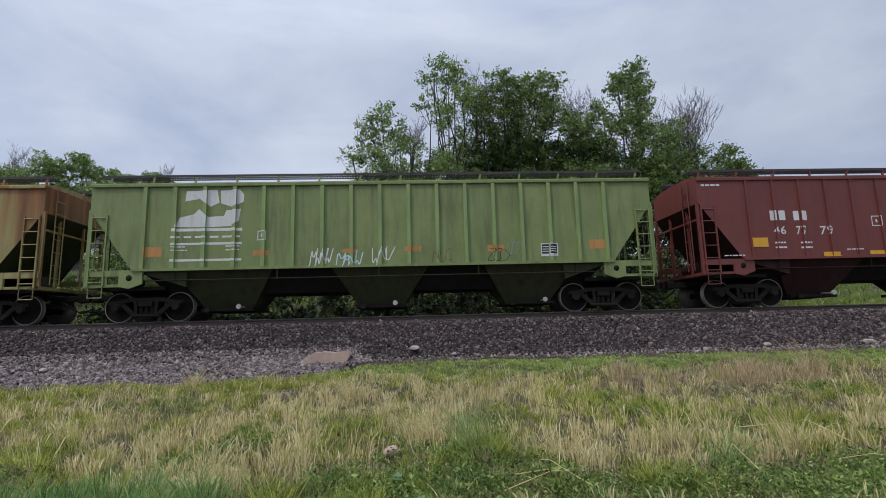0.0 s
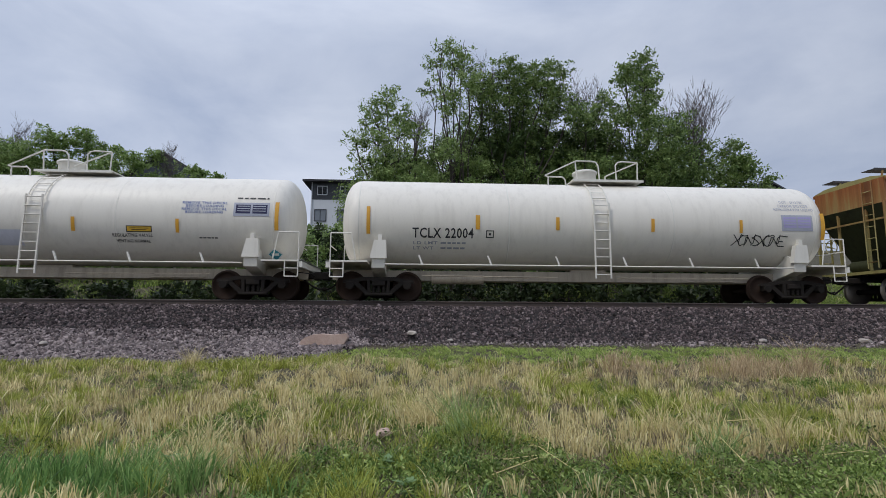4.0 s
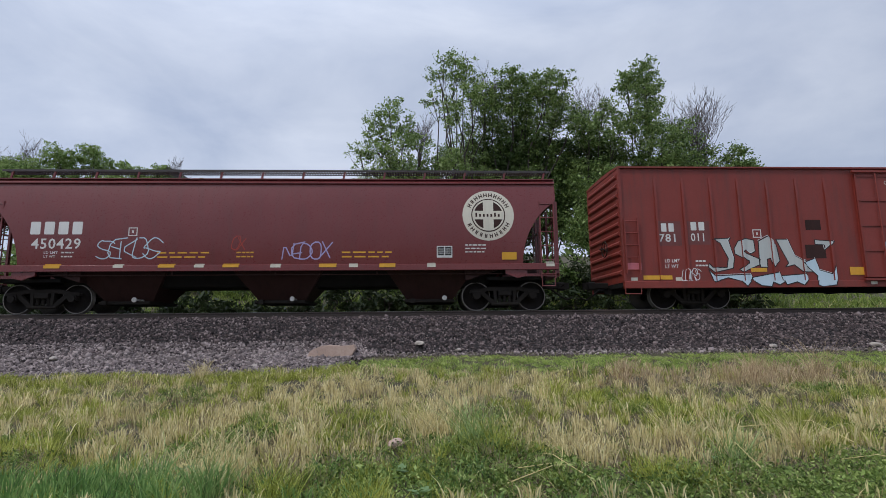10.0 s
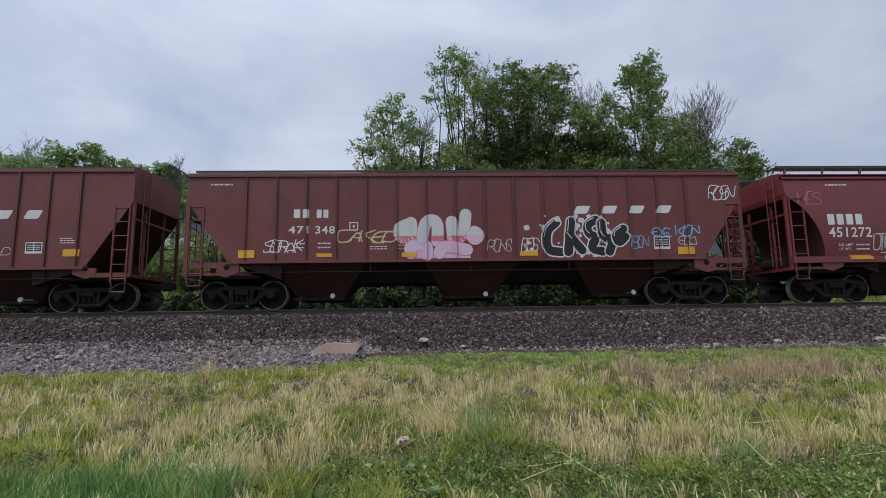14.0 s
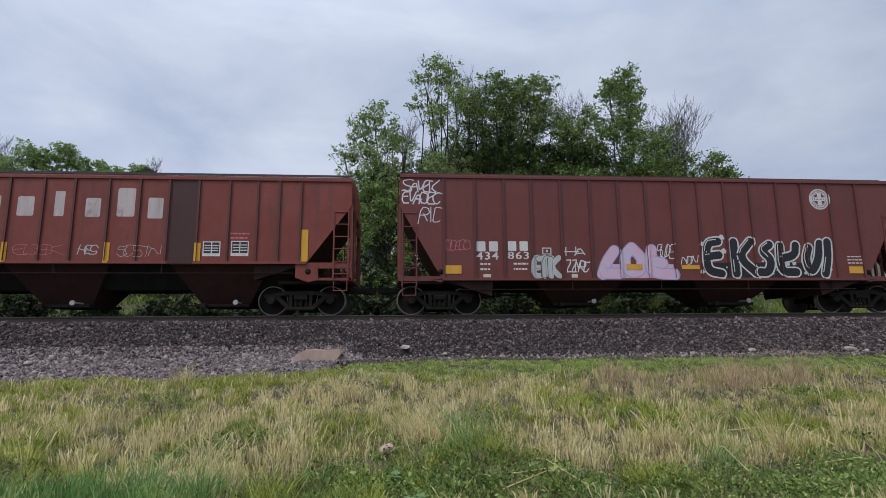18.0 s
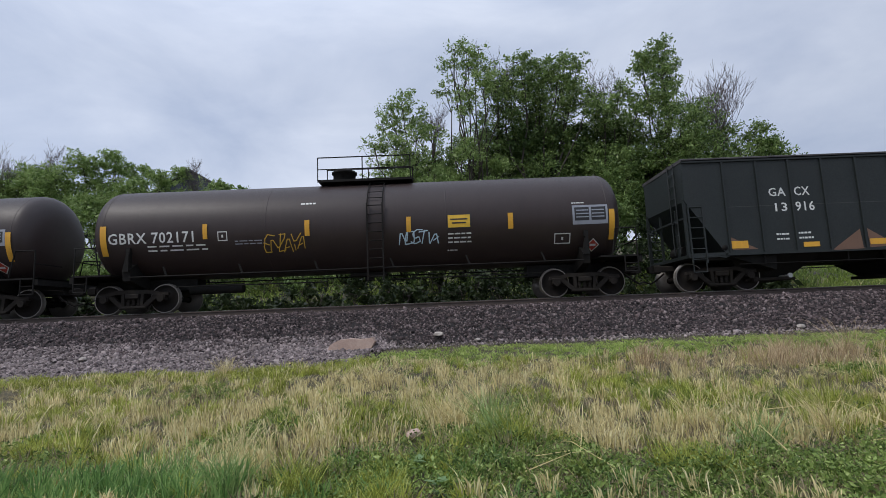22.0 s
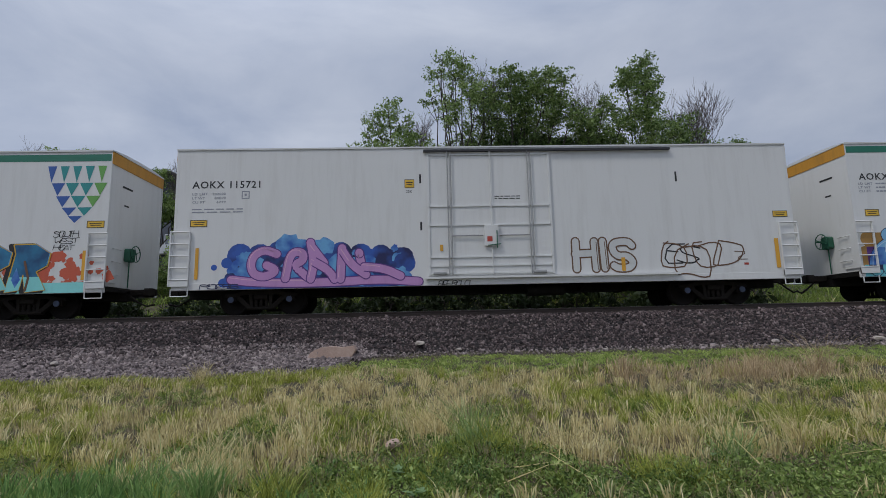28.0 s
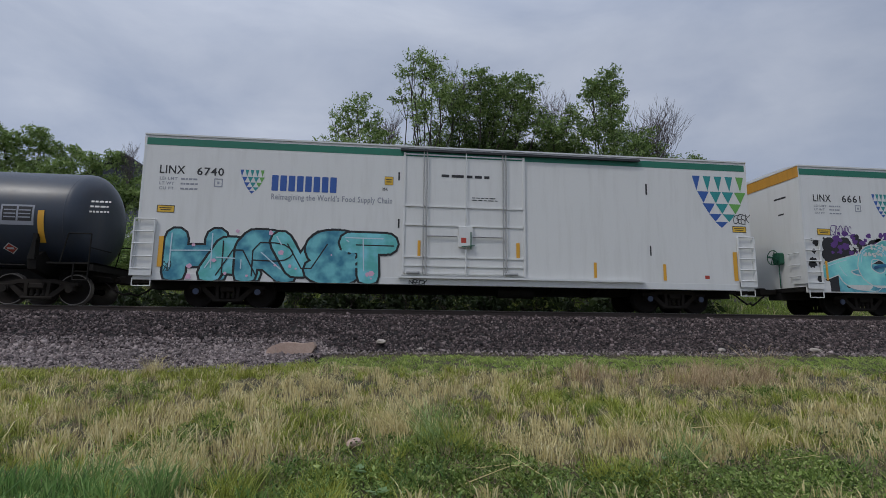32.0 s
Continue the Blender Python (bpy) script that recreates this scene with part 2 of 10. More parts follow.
TANK_GREY = paint("slate_black_paint", (0.027, 0.037, 0.056), grime=0.3, rough=0.36, fade=0.12)
TANK_BROWN = paint("brown_black_paint", (0.033, 0.021, 0.019), grime=0.3, dirt=(0.022, 0.016, 0.014), rough=0.46, fade=0.07, gloss=0.4)
BEIGE = paint("beige_frame_paint", (0.42, 0.35, 0.26), grime=0.5)
ORANGE = paint("orange_paint", (0.55, 0.26, 0.03), grime=0.25)
STEEL = paint("dark_truck_steel", (0.022, 0.018, 0.015), grime=0.3, dirt=(0.03, 0.025, 0.02), rough=0.75, rust=0.2, rustcol=(0.035, 0.02, 0.013), gloss=0.12)
WHEEL = paint("grimy_wheel_steel", (0.012, 0.010, 0.009), grime=0.3, dirt=(0.025, 0.016, 0.01), rough=0.8, gloss=0.12)
WHEEL_BROWN = paint("rusty_wheel_steel", (0.028, 0.017, 0.012), grime=0.3, dirt=(0.02, 0.014, 0.01), rough=0.8, gloss=0.12)
TREAD = paint("worn_wheel_tread", (0.20, 0.18, 0.16), grime=0.5, rough=0.45, metal=0.5)
WHEEL_GREEN = paint("green_enamel", (0.012, 0.10, 0.055), grime=0.25)
SP_RED = paint("red_sticker", (0.45, 0.05, 0.03), grime=0.2)
ROD_GREY = paint("grey_lock_rod", (0.36, 0.36, 0.36), grime=0.3)
CAP_BLUE = paint("blue_grey_cap", (0.06, 0.085, 0.16), grime=0.35)
BRIGHT = paint("worn_bright_steel", (0.42, 0.41, 0.39), grime=0.3, rough=0.5)
BLACK = paint("black_underframe_paint", (0.012, 0.011, 0.010), grime=0.2, rough=0.7, gloss=0.12)
GRATE = paint("weathered_grating", (0.06, 0.055, 0.055), grime=0.5, rough=0.7, metal=0.2)
RAILSTEEL = paint("rail_steel", (0.06, 0.04, 0.03), grime=0.5, rough=0.6)
RAILTOP = paint("polished_rail_head", (0.4, 0.39, 0.38), grime=0.15, rough=0.3, metal=0.9)
CREAM = paint("cream_lettering", (0.62, 0.58, 0.48), grime=0.2)
LETTER = paint("white_lettering", (0.68, 0.67, 0.64), grime=0.2)
WORN_WHITE = paint("worn_white_lettering", (0.55, 0.47, 0.45), grime=0.35, rust=0.35, rustcol=(0.17, 0.05, 0.035))
INK = paint("black_lettering", (0.02, 0.02, 0.022), grime=0.1)
YELLOW = paint("yellow_reflector", (0.72, 0.36, 0.03), grime=0.2)
FADED_OR = paint("faded_orange_patch", (0.50, 0.24, 0.07), grime=0.3)
LEMON = paint("lemon_sign", (0.75, 0.45, 0.04), grime=0.15)
TIEWOOD = paint("weathered_tie_wood", (0.07, 0.055, 0.045), grime=0.5, rough=0.9)


def flat(name, col, rough=0.55):
    return paint("spray_" + name, col, grime=0.14, rough=rough, fade=0.06)


def mottled(name, a, b, scale=2.2):
    """Two sprayed colours that fade into one another in clouds."""
    m, nt, bs = nodes_of("spray_" + name)
    v = coords(nt)
    c = mixed(nt, spread(nt, noisy(nt, v, scale, 3.0, 0.5), 0.38, 0.62), a, b)
    c = mixed(nt, spread(nt, noisy(nt, v, 24.0), 0.5, 0.8, 0.0, 0.12), c, (0.05, 0.05, 0.05))
    nt.links.new(c, bs.inputs["Base Color"])
    bs.inputs["Roughness"].default_value = 0.5
    return m

# ---- mesh helpers ----
class Geo:
    """Collects vertices and faces; each face carries a material slot and a smooth flag."""

    def __init__(self):
        self.v, self.f, self.mi, self.sm = [], [], [], []

    def add(self, verts, faces, mi=0, smooth=False):
        n = len(self.v)
        self.v += [tuple(p) for p in verts]
        self.f += [tuple(i + n for i in fc) for fc in faces]
        self.mi += [mi] * len(faces)
        self.sm += [smooth] * len(faces)
        return self

    def box(self, x0, x1, y0, y1, z0, z1, mi=0, cut=0.0):
        """A box; cut chamfers the four edges that run along x."""
        if not cut:
            v = [(x, y, z) for x in (x0, x1) for y in (y0, y1) for z in (z0, z1)]
            return self.add(v, [(0, 1, 3, 2), (4, 6, 7, 5), (0, 4, 5, 1), (2, 3, 7, 6), (0, 2, 6, 4), (1, 5, 7, 3)], mi)
        pts = [(y0 + cut, z0), (y1 - cut, z0), (y1, z0 + cut), (y1, z1 - cut), (y1 - cut, z1), (y0 + cut, z1), (y0, z1 - cut), (y0, z0 + cut)]
        return self.prism_x(pts, x0, x1, mi)

    def prism_y(self, pts, y0, y1, mi=0):
        """A polygon in x, z drawn out along y."""
        n = len(pts)
        v = [(x, y0, z) for x, z in pts] + [(x, y1, z) for x, z in pts]
        fs = [tuple(range(n)), tuple(range(2 * n - 1, n - 1, -1))] + [(i, i + n, (i + 1) % n + n, (i + 1) % n) for i in range(n)]
        return self.add(v, fs, mi)

    def prism_x(self, pts, x0, x1, mi=0, smooth=False):
        """A polygon in y, z drawn out along x."""
        n = len(pts)
        v = [(x0, y, z) for y, z in pts] + [(x1, y, z) for y, z in pts]
        self.add(v, [tuple(range(n - 1, -1, -1)), tuple(range(n, 2 * n))], mi)
        return self.add(v, [(i, (i + 1) % n, (i + 1) % n + n, i + n) for i in range(n)], mi, smooth)

    def frustum(self, lo, hi, mi=0):
        """lo, hi: (x0, x1, y0, y1, z) of the lower and upper rectangle."""
        v = [(x, y, r[4]) for r in (lo, hi) for x, y in ((r[0], r[2]), (r[1], r[2]), (r[1], r[3]), (r[0], r[3]))]
        return self.add(v, [(3, 2, 1, 0), (4, 5, 6, 7), (0, 1, 5, 4), (1, 2, 6, 5), (2, 3, 7, 6), (3, 0, 4, 7)], mi)

    def rod(self, a, b, r, n=6, mi=0, r2=None):
        a, b = Vector(a), Vector(b)
        d = (b - a).normalized()
        u = d.orthogonal().normalized()
        w = d.cross(u)
        ring = [u * math.cos(k * 2 * math.pi / n) + w * math.sin(k * 2 * math.pi / n) for k in range(n)]
        v = [a + q * r for q in ring] + [b + q * (r if r2 is None else r2) for q in ring]
        fs = [(i, (i + 1) % n, (i + 1) % n + n, i + n) for i in range(n)]
        self.add(v, fs, mi, n > 5)
        return self.add(v, [tuple(range(n - 1, -1, -1)), tuple(range(n, 2 * n))], mi)

    def pipe(self, pts, r, n=6, mi=0):
        for a, b in zip(pts, pts[1:]):
            self.rod(a, b, r, n, mi)
        return self

    def lathe_y(self, prof, n=24, mi=0, cx=0.0, cz=0.0, smooth=True):
        """prof: (y, radius) rows turned about a line along y."""
        v = [(cx + r * math.cos(k * 2 * math.pi / n), y, cz + r * math.sin(k * 2 * math.pi / n)) for y, r in prof for k in range(n)]
        fs = [(j * n + i, j * n + (i + 1) % n, (j + 1) * n + (i + 1) % n, (j + 1) * n + i) for j in range(len(prof) - 1) for i in range(n)]
        return self.add(v, fs, mi, smooth)

    def lathe_x(self, prof, n=32, mi=0, cy=0.0, cz=0.0):
        v = [(x, cy + r * math.cos(k * 2 * math.pi / n), cz + r * math.sin(k * 2 * math.pi / n)) for x, r in prof for k in range(n)]
        fs = [(j * n + i, (j + 1) * n + i, (j + 1) * n + (i + 1) % n, j * n + (i + 1) % n) for j in range(len(prof) - 1) for i in range(n)]
        return self.add(v, fs, mi, True)

    def lathe_z(self, prof, n=16, mi=0, cx=0.0, cy=0.0):
        v = [(cx + r * math.cos(k * 2 * math.pi / n), cy + r * math.sin(k * 2 * math.pi / n), z) for z, r in prof for k in range(n)]
        fs = [(j * n + i, j * n + (i + 1) % n, (j + 1) * n + (i + 1) % n, (j + 1) * n + i) for j in range(len(prof) - 1) for i in range(n)]
        return self.add(v, fs, mi, True)

    def mesh(self, name, mats):
        me = bpy.data.meshes.new(name)
        me.from_pydata(self.v, [], self.f)
        for mt in mats if isinstance(mats, (list, tuple)) else [mats]:
            me.materials.append(mt)
        me.polygons.foreach_set("material_index", self.mi)
        me.polygons.foreach_set("use_smooth", self.sm)
        me.update()
        return me


SHARED = {}


def part(name, geo, mats, parent, label="", at=None, key=None):
    """One mesh object under a thing or under a part; a key shares its mesh with alike parts."""
    me = SHARED.get(key) if key else None
    if me is None:
        me = geo().mesh(name, mats) if callable(geo) else geo.mesh(name, mats)
        if key:
            SHARED[key] = me
    ob = new(name, me)
    ob.parent = parent
    if at is not None:
        ob.matrix_basis = at
    return tagged(ob, label) if label else ob


def thing(name, label, category, group="", kind="", at=None):
    ob = new(name)
    ob.empty_display_size = 0.3
    if at is not None:
        ob.matrix_basis = at
    return tagged(ob, label, category, group, kind)


def solid(name, geo, mats, label, category="", kind="structure", group=""):
    return tagged(new(name, geo.mesh(name, mats)), label, category, group, kind)


def sheet(name, verts, faces, mat, smooth=False):
    """A mesh object from numpy arrays of vertices and of equal-sided faces."""
    me = bpy.data.meshes.new(name)
    k = faces.shape[1]
    me.vertices.add(len(verts))
    me.vertices.foreach_set("co", np.ascontiguousarray(verts, dtype=np.float32).ravel())
    me.loops.add(faces.size)
    me.loops.foreach_set("vertex_index", np.ascontiguousarray(faces, dtype=np.int32).ravel())
    me.polygons.add(len(faces))
    me.polygons.foreach_set("loop_start", np.arange(0, faces.size, k, dtype=np.int32))
    if smooth:
        me.polygons.foreach_set("use_smooth", np.ones(len(faces), dtype=bool))
    me.materials.append(mat)
    me.update(calc_edges=True)
    me.validate()
    return new(name, me)

# ---- the land ----
TRACK = 17.2                      # the track's middle line; the rail heads lie at z = 0


def ground_z(x, y):
    """Height of the land: a meadow that rises to the ballast, and a grassy hillside behind the track."""
    x, y = np.asarray(x, float), np.asarray(y, float)
    left = np.clip((-x - 0.5) / 5.0, 0, 1)
    near = np.interp(y, [-40, 0, 5, 7, 10, 12.4, 13.3, 14.1, 15.0], [-2.3, -2.05, -2.0, -1.93, -1.72, -1.43, -1.27, -1.12, -0.95])
    low = np.interp(y, [-40, 0, 5, 7, 10, 12.4, 13.3, 14.1, 15.0], [-2.3, -2.05, -2.0, -1.95, -1.82, -1.58, -1.40, -1.13, -0.95])
    front = near * (1 - left) + low * left
    hill = np.interp(y, [15, 19.5, 22, 26, 34, 45, 70, 110, 400], [-0.95, -0.9, -0.75, -0.1, 1.5, 4.0, 9.0, 11.5, 14.0])
    z = np.where(y < 15.0, front, hill)
    rough = 0.05 * np.sin(1.7 * x + 0.6 * y) * np.sin(0.9 * y - 0.5 * x) + 0.03 * np.sin(4.1 * x) * np.sin(3.3 * y + 1.0)
    return z + rough * np.clip((14.5 - y) / 3, 0, 1) + rough * 3 * np.clip((y - 21) / 6, 0, 1)


def grid_lines(*spans):
    return np.unique(np.round(np.concatenate([np.arange(a, b, s) for a, b, s in spans]), 4))


gx = grid_lines((-3000, -480, 360), (-480, -60, 30), (-60, -18, 3), (-18, 26, 0.3), (26, 70, 4), (70, 480, 30), (480, 3001, 360))
gy = grid_lines((-3000, -100, 290), (-100, -4, 8), (-4, 16, 0.3), (16, 50, 1.0), (50, 120, 5), (120, 400, 40), (400, 3001, 260))
GX, GY = np.meshgrid(gx, gy, indexing="ij")
gv = np.stack([GX, GY, ground_z(GX, GY)], -1).reshape(-1, 3)
ni, nj = len(gx), len(gy)
idx = np.arange(ni * nj).reshape(ni, nj)
gf = np.stack([idx[:-1, :-1], idx[1:, :-1], idx[1:, 1:], idx[:-1, 1:]], -1).reshape(-1, 4)
SOIL = soil("meadow_soil", [(0.06, 0.052, 0.025), (0.10, 0.08, 0.046), (0.042, 0.042, 0.018)])
ground = tagged(sheet("ground", gv, gf, SOIL, True), "grassy ground rising from a meadow to a hillside behind the track", "ground", kind="structure")

# ballast bed: shoulders that fall to the meadow on both sides
bed = Geo()
prof = [(-3.55, -1.5), (-3.35, -1.14), (-1.75, -0.27), (-1.35, -0.20), (1.35, -0.20), (1.75, -0.27), (3.2, -1.05), (3.4, -1.5)]
bed.prism_x([(TRACK + a, b) for a, b in prof], -480, 480)
BALLAST = soil("dark_ballast", [(0.022, 0.019, 0.019), (0.035, 0.028, 0.027), (0.014, 0.013, 0.013)], 6.0, 1.0)
solid("ballast_bed", bed, BALLAST, "bed of dark crushed stone ballast under the track", "ballast")

# ---- rails, ties, stones ----
def rail_geo(y):
    g = Geo()
    prof = [(-0.07, -0.172), (0.07, -0.172), (0.07, -0.158), (0.014, -0.14), (0.011, -0.05), (0.036, -0.038), (0.036, -0.006), (0.028, 0.0), (-0.028, 0.0), (-0.036, -0.006), (-0.036, -0.038), (-0.011, -0.05), (-0.014, -0.14), (-0.07, -0.158)]
    return g.prism_x([(y + a, b) for a, b in prof], -480, 480)


track = thing("railway_track", "single straight railway track of steel rails on wooden ties", "track", kind="structure")
for side in (-0.753, 0.753):
    rail = part("rail", rail_geo(TRACK + side), RAILSTEEL, track)
    part("rail_head", Geo().box(-480, 480, TRACK + side - 0.027, TRACK + side + 0.027, 0.0, 0.003), RAILTOP, rail, "polished running surface")
tie = Geo().box(-0.115, 0.115, -1.3, 1.3, -0.2, -0.173)
for n in range(-26, 44):
    part("tie", tie, TIEWOOD, track, at=pose(n * 0.53 + random.uniform(-0.02, 0.02), TRACK + random.uniform(-0.03, 0.03), 0.006, 0, 0, random.uniform(-1, 1)), key="tie")
    part("tie_plate", Geo().box(-0.1, 0.1, -0.18, 0.18, -0.168, -0.160), RAILSTEEL, track, at=pose(n * 0.53, TRACK - 0.753, 0.0), key="tie_plate")

rng = np.random.default_rng(4)


def stones(name, n, xs, ys, size, height, mat, label):
    """Crushed stones, each a squashed octahedron-like lump with its own turn and size."""
    base = np.array([[1, 0, 0], [0, 1, 0], [-1, 0, 0], [0, -1, 0], [0, 0, 1], [0, 0, -1]], float)
    fc = np.array([[0, 1, 4], [1, 2, 4], [2, 3, 4], [3, 0, 4], [1, 0, 5], [2, 1, 5], [3, 2, 5], [0, 3, 5]])
    x, y = rng.uniform(*xs, n), rng.uniform(*ys, n)
    s = size * rng.lognormal(0, 0.35, n)
    v = base[None] * (1 + rng.uniform(-0.35, 0.35, (n, 6, 1))) * (s[:, None, None] * rng.uniform(0.6, 1.1, (n, 1, 3)))
    q = rng.normal(size=(n, 4))
    q /= np.linalg.norm(q, axis=1, keepdims=True)
    w, a, b, c = q.T
    rot = np.stack([1 - 2 * (b * b + c * c), 2 * (a * b - w * c), 2 * (a * c + w * b), 2 * (a * b + w * c), 1 - 2 * (a * a + c * c), 2 * (b * c - w * a), 2 * (a * c - w * b), 2 * (b * c + w * a), 1 - 2 * (a * a + b * b)], -1).reshape(n, 3, 3)
    v = np.einsum("nij,nkj->nki", rot, v)
    v += np.stack([x, y, height(x, y) + 0.25 * s], -1)[:, None]
    f = (fc[None] + 6 * np.arange(n)[:, None, None]).reshape(-1, 3)
    return tagged(sheet(name, v.reshape(-1, 3), f, mat), label, "stones", kind="stuff")


def bed_z(x, y):
    return np.interp(y - TRACK, [a for a, b in prof], [b for a, b in prof])


STONE = leafy("ballast_stone", [(0.011, 0.009, 0.009), (0.063, 0.046, 0.046), (0.168, 0.128, 0.126), (0.021, 0.018, 0.020), (0.125, 0.094, 0.093), (0.31, 0.25, 0.24)], 0.75, 0.15, 0)
GRAVEL = leafy("pale_gravel_stone", [(0.06, 0.049, 0.05), (0.22, 0.18, 0.175), (0.46, 0.385, 0.365), (0.12, 0.10, 0.10), (0.28, 0.235, 0.225)], 0.9, 0.2, 0)
stones("ballast_stones", 54000, (-15, 24), (TRACK - 3.35, TRACK - 0.85), 0.031, bed_z, STONE, "dark purplish crushed stones on the ballast shoulder")
stones("ballast_stones", 5000, (-15, 24), (TRACK - 0.7, TRACK + 1.9), 0.037, bed_z, STONE, "dark crushed stones between and behind the rails")


def gravel_z(x, y):
    return ground_z(x, y) + 0.015


stones("ballast_stones", 3600, (-15, -1.5), (12.4, 14.0), 0.034, gravel_z, STONE, "dark stones strewn over the gravel")
stones("gravel_stones", 5500, (-15, -1.5), (13.9, 14.35), 0.03, bed_z, GRAVEL, "pale stones strewn over the ballast foot")
stones("gravel_stones", 26000, (-15, -1.9), (12.15, 14.05), 0.029, gravel_z, GRAVEL, "pale pinkish gravel spread beside the ballast")
stones("gravel_stones", 3200, (-1.9, 24), (13.4, 13.95), 0.03, gravel_z, GRAVEL, "thin line of pale gravel at the foot of the ballast")


def foot_z(x, y):
    return np.maximum(ground_z(x, y), np.interp(y, [13.5, 13.88, 14.1], [-1.33, -1.13, -1.08]))


stones("gravel_stones", 6500, (-15, -1.2), (13.5, 14.0), 0.036, foot_z, GRAVEL, "pale stones heaped at the foot of the ballast")


def lump(name, x, y, z, sx, sy, sz, mat, label, seed):
    """A single rock with broken faces."""
    rr = random.Random(seed)
    bm = bmesh.new()
    bmesh.ops.create_icosphere(bm, subdivisions=2, radius=1.0)
    for v in bm.verts:
        k = 1 + rr.uniform(-0.18, 0.18)
        v.co = Vector((v.co.x * sx * k, v.co.y * sy * k, max(-0.35, v.co.z) * sz * k))
    me = bpy.data.meshes.new(name)
    bm.to_mesh(me)
    bm.free()
    me.materials.append(mat)
    ob = new(name, me)
    ob.matrix_basis = pose(x, y, z, 0, 0, rr.uniform(0, 360))
    return tagged(ob, label, "rock")


SLABROCK = soil("pinkish_sandstone", [(0.52, 0.37, 0.30), (0.44, 0.31, 0.25), (0.58, 0.44, 0.37)], 4.0, 0.5)
PALE = soil("pale_stone", [(0.42, 0.37, 0.33), (0.36, 0.32, 0.28), (0.48, 0.42, 0.37)], 8.0, 0.4)
slab_g = Geo().prism_y([(-2.95, -1.25), (-2.90, -1.10), (-2.78, -1.02), (-2.6, -0.955), (-2.38, -0.94), (-2.12, -0.965), (-1.95, -0.955), (-1.78, -0.925), (-1.72, -1.03), (-1.82, -1.2)], 13.55, 13.95)
tagged(new("stone_slab", slab_g.mesh("stone_slab", SLABROCK)), "flat pinkish stone slab leaning on the gravel", "rock")
for k, (x, y, z, s) in enumerate([(-0.07, 14.0, -0.93, 0.11), (4.79, 13.6, -1.21, 0.09), (6.78, 14.6, -0.80, 0.09), (0.95, 13.75, -1.1, 0.07), (9.6, 13.9, -1.1, 0.1), (-4.1, 13.0, -1.42, 0.1), (-6.6, 12.9, -1.5, 0.09), (-9.3, 13.6, -1.2, 0.1), (12.5, 13.9, -1.1, 0.12), (2.6, 14.3, -0.95, 0.06)]):
    lump("pale_stone", x, y, z, s * 1.5, s, s * 0.7, PALE, "small pale stone lying on the ballast", k)
lump("field_rock", -0.32, 6.5, -1.88, 0.13, 0.07, 0.07, SLABROCK, "pale pinkish rock half hidden in the grass", 31)


def uncovered(x, y):
    """Leaves short gaps in the grass before the rock and the broad weeds."""
    out = np.ones(len(x), bool)
    for px, py in ((-0.32, 6.5), (-0.20, 5.25), (-0.03, 4.65)):
        out &= (np.abs(x - px) > 0.17) | (y > py + 0.05) | (y < py - 0.75)
    return out


def blades(name, n, region, height, width, lean, mat, label, keep=None, head=0.0, per=1, loose=0.1):
    """Grass blades: thin bent strips that taper to a tip. region(n) gives x, y; blades stand in bunches of
    per, loose metres wide, and lean out of their bunch; head widens the upper part to a seed head."""
    x, y = region(max(1, n // per))
    ok = uncovered(x, y) if keep is None else keep(x, y) & uncovered(x, y)
    x, y = x[ok], y[ok]
    ang = rng.uniform(0, 2 * np.pi, len(x) * per)
    tall = 1.0
    if per > 1:
        tall = np.repeat(rng.lognormal(-0.05, 0.38, len(x)), per)
        off = np.abs(rng.normal(0, loose, len(x) * per))
        x, y = np.repeat(x, per) + np.cos(ang) * off, np.repeat(y, per) + np.sin(ang) * off
        ang = ang + rng.normal(0, 0.7, len(x))
    n = len(x)
    hgt = height * np.minimum(tall * rng.lognormal(0, 0.3, n), 1.55) * np.interp(y, [10.5, 12.3, 14, 19], [1.0, 0.62, 0.55, 1.0])
    ben = lean * rng.lognormal(0, 0.5, n) * hgt
    dx, dy = np.cos(ang) * ben, np.sin(ang) * ben
    wx = width * rng.uniform(0.6, 1.3, n)
    z = ground_z(x, y) - 0.02
    turn = rng.uniform(-0.7, 0.7, n)
    ux, uy = np.cos(turn) * wx, np.sin(turn) * wx
    p = np.empty((n, 7, 3))
    m1, m2 = (0.5, 0.26), (0.84, 0.60)
    for i, (f, g, ww) in enumerate([(0, 0, 1), (0, 0, -1), (*m1, 0.85), (*m1, -0.85), (*m2, 0.6 + head), (*m2, -0.6 - head), (0.97, 1.0, 0)]):
        p[:, i, 0], p[:, i, 1] = x + dx * g + ux * ww, y + dy * g + uy * ww
        p[:, i, 2] = z + hgt * f * (1 - 0.12 * min(1, lean))
    f = np.array([[0, 1, 3], [0, 3, 2], [2, 3, 5], [2, 5, 4], [4, 5, 6]])
    if head == 0.0 and name != "grass_tuft":
        p, f = p[:, [0, 1, 2, 3, 6]], np.array([[0, 1, 3], [0, 3, 2], [2, 3, 4]])
    faces = (f[None] + p.shape[1] * np.arange(n)[:, None, None]).reshape(-1, 3)
    return tagged(sheet(name, p.reshape(-1, 3), faces, mat), label, "grass", kind="stuff")


def meadow(n, y0=3.85, y1=13.7, right=1.02):
    y = np.exp(rng.uniform(np.log(y0), np.log(y1), n))
    half = right * y + 1.2
    return rng.uniform(-half, half * 1.12), y


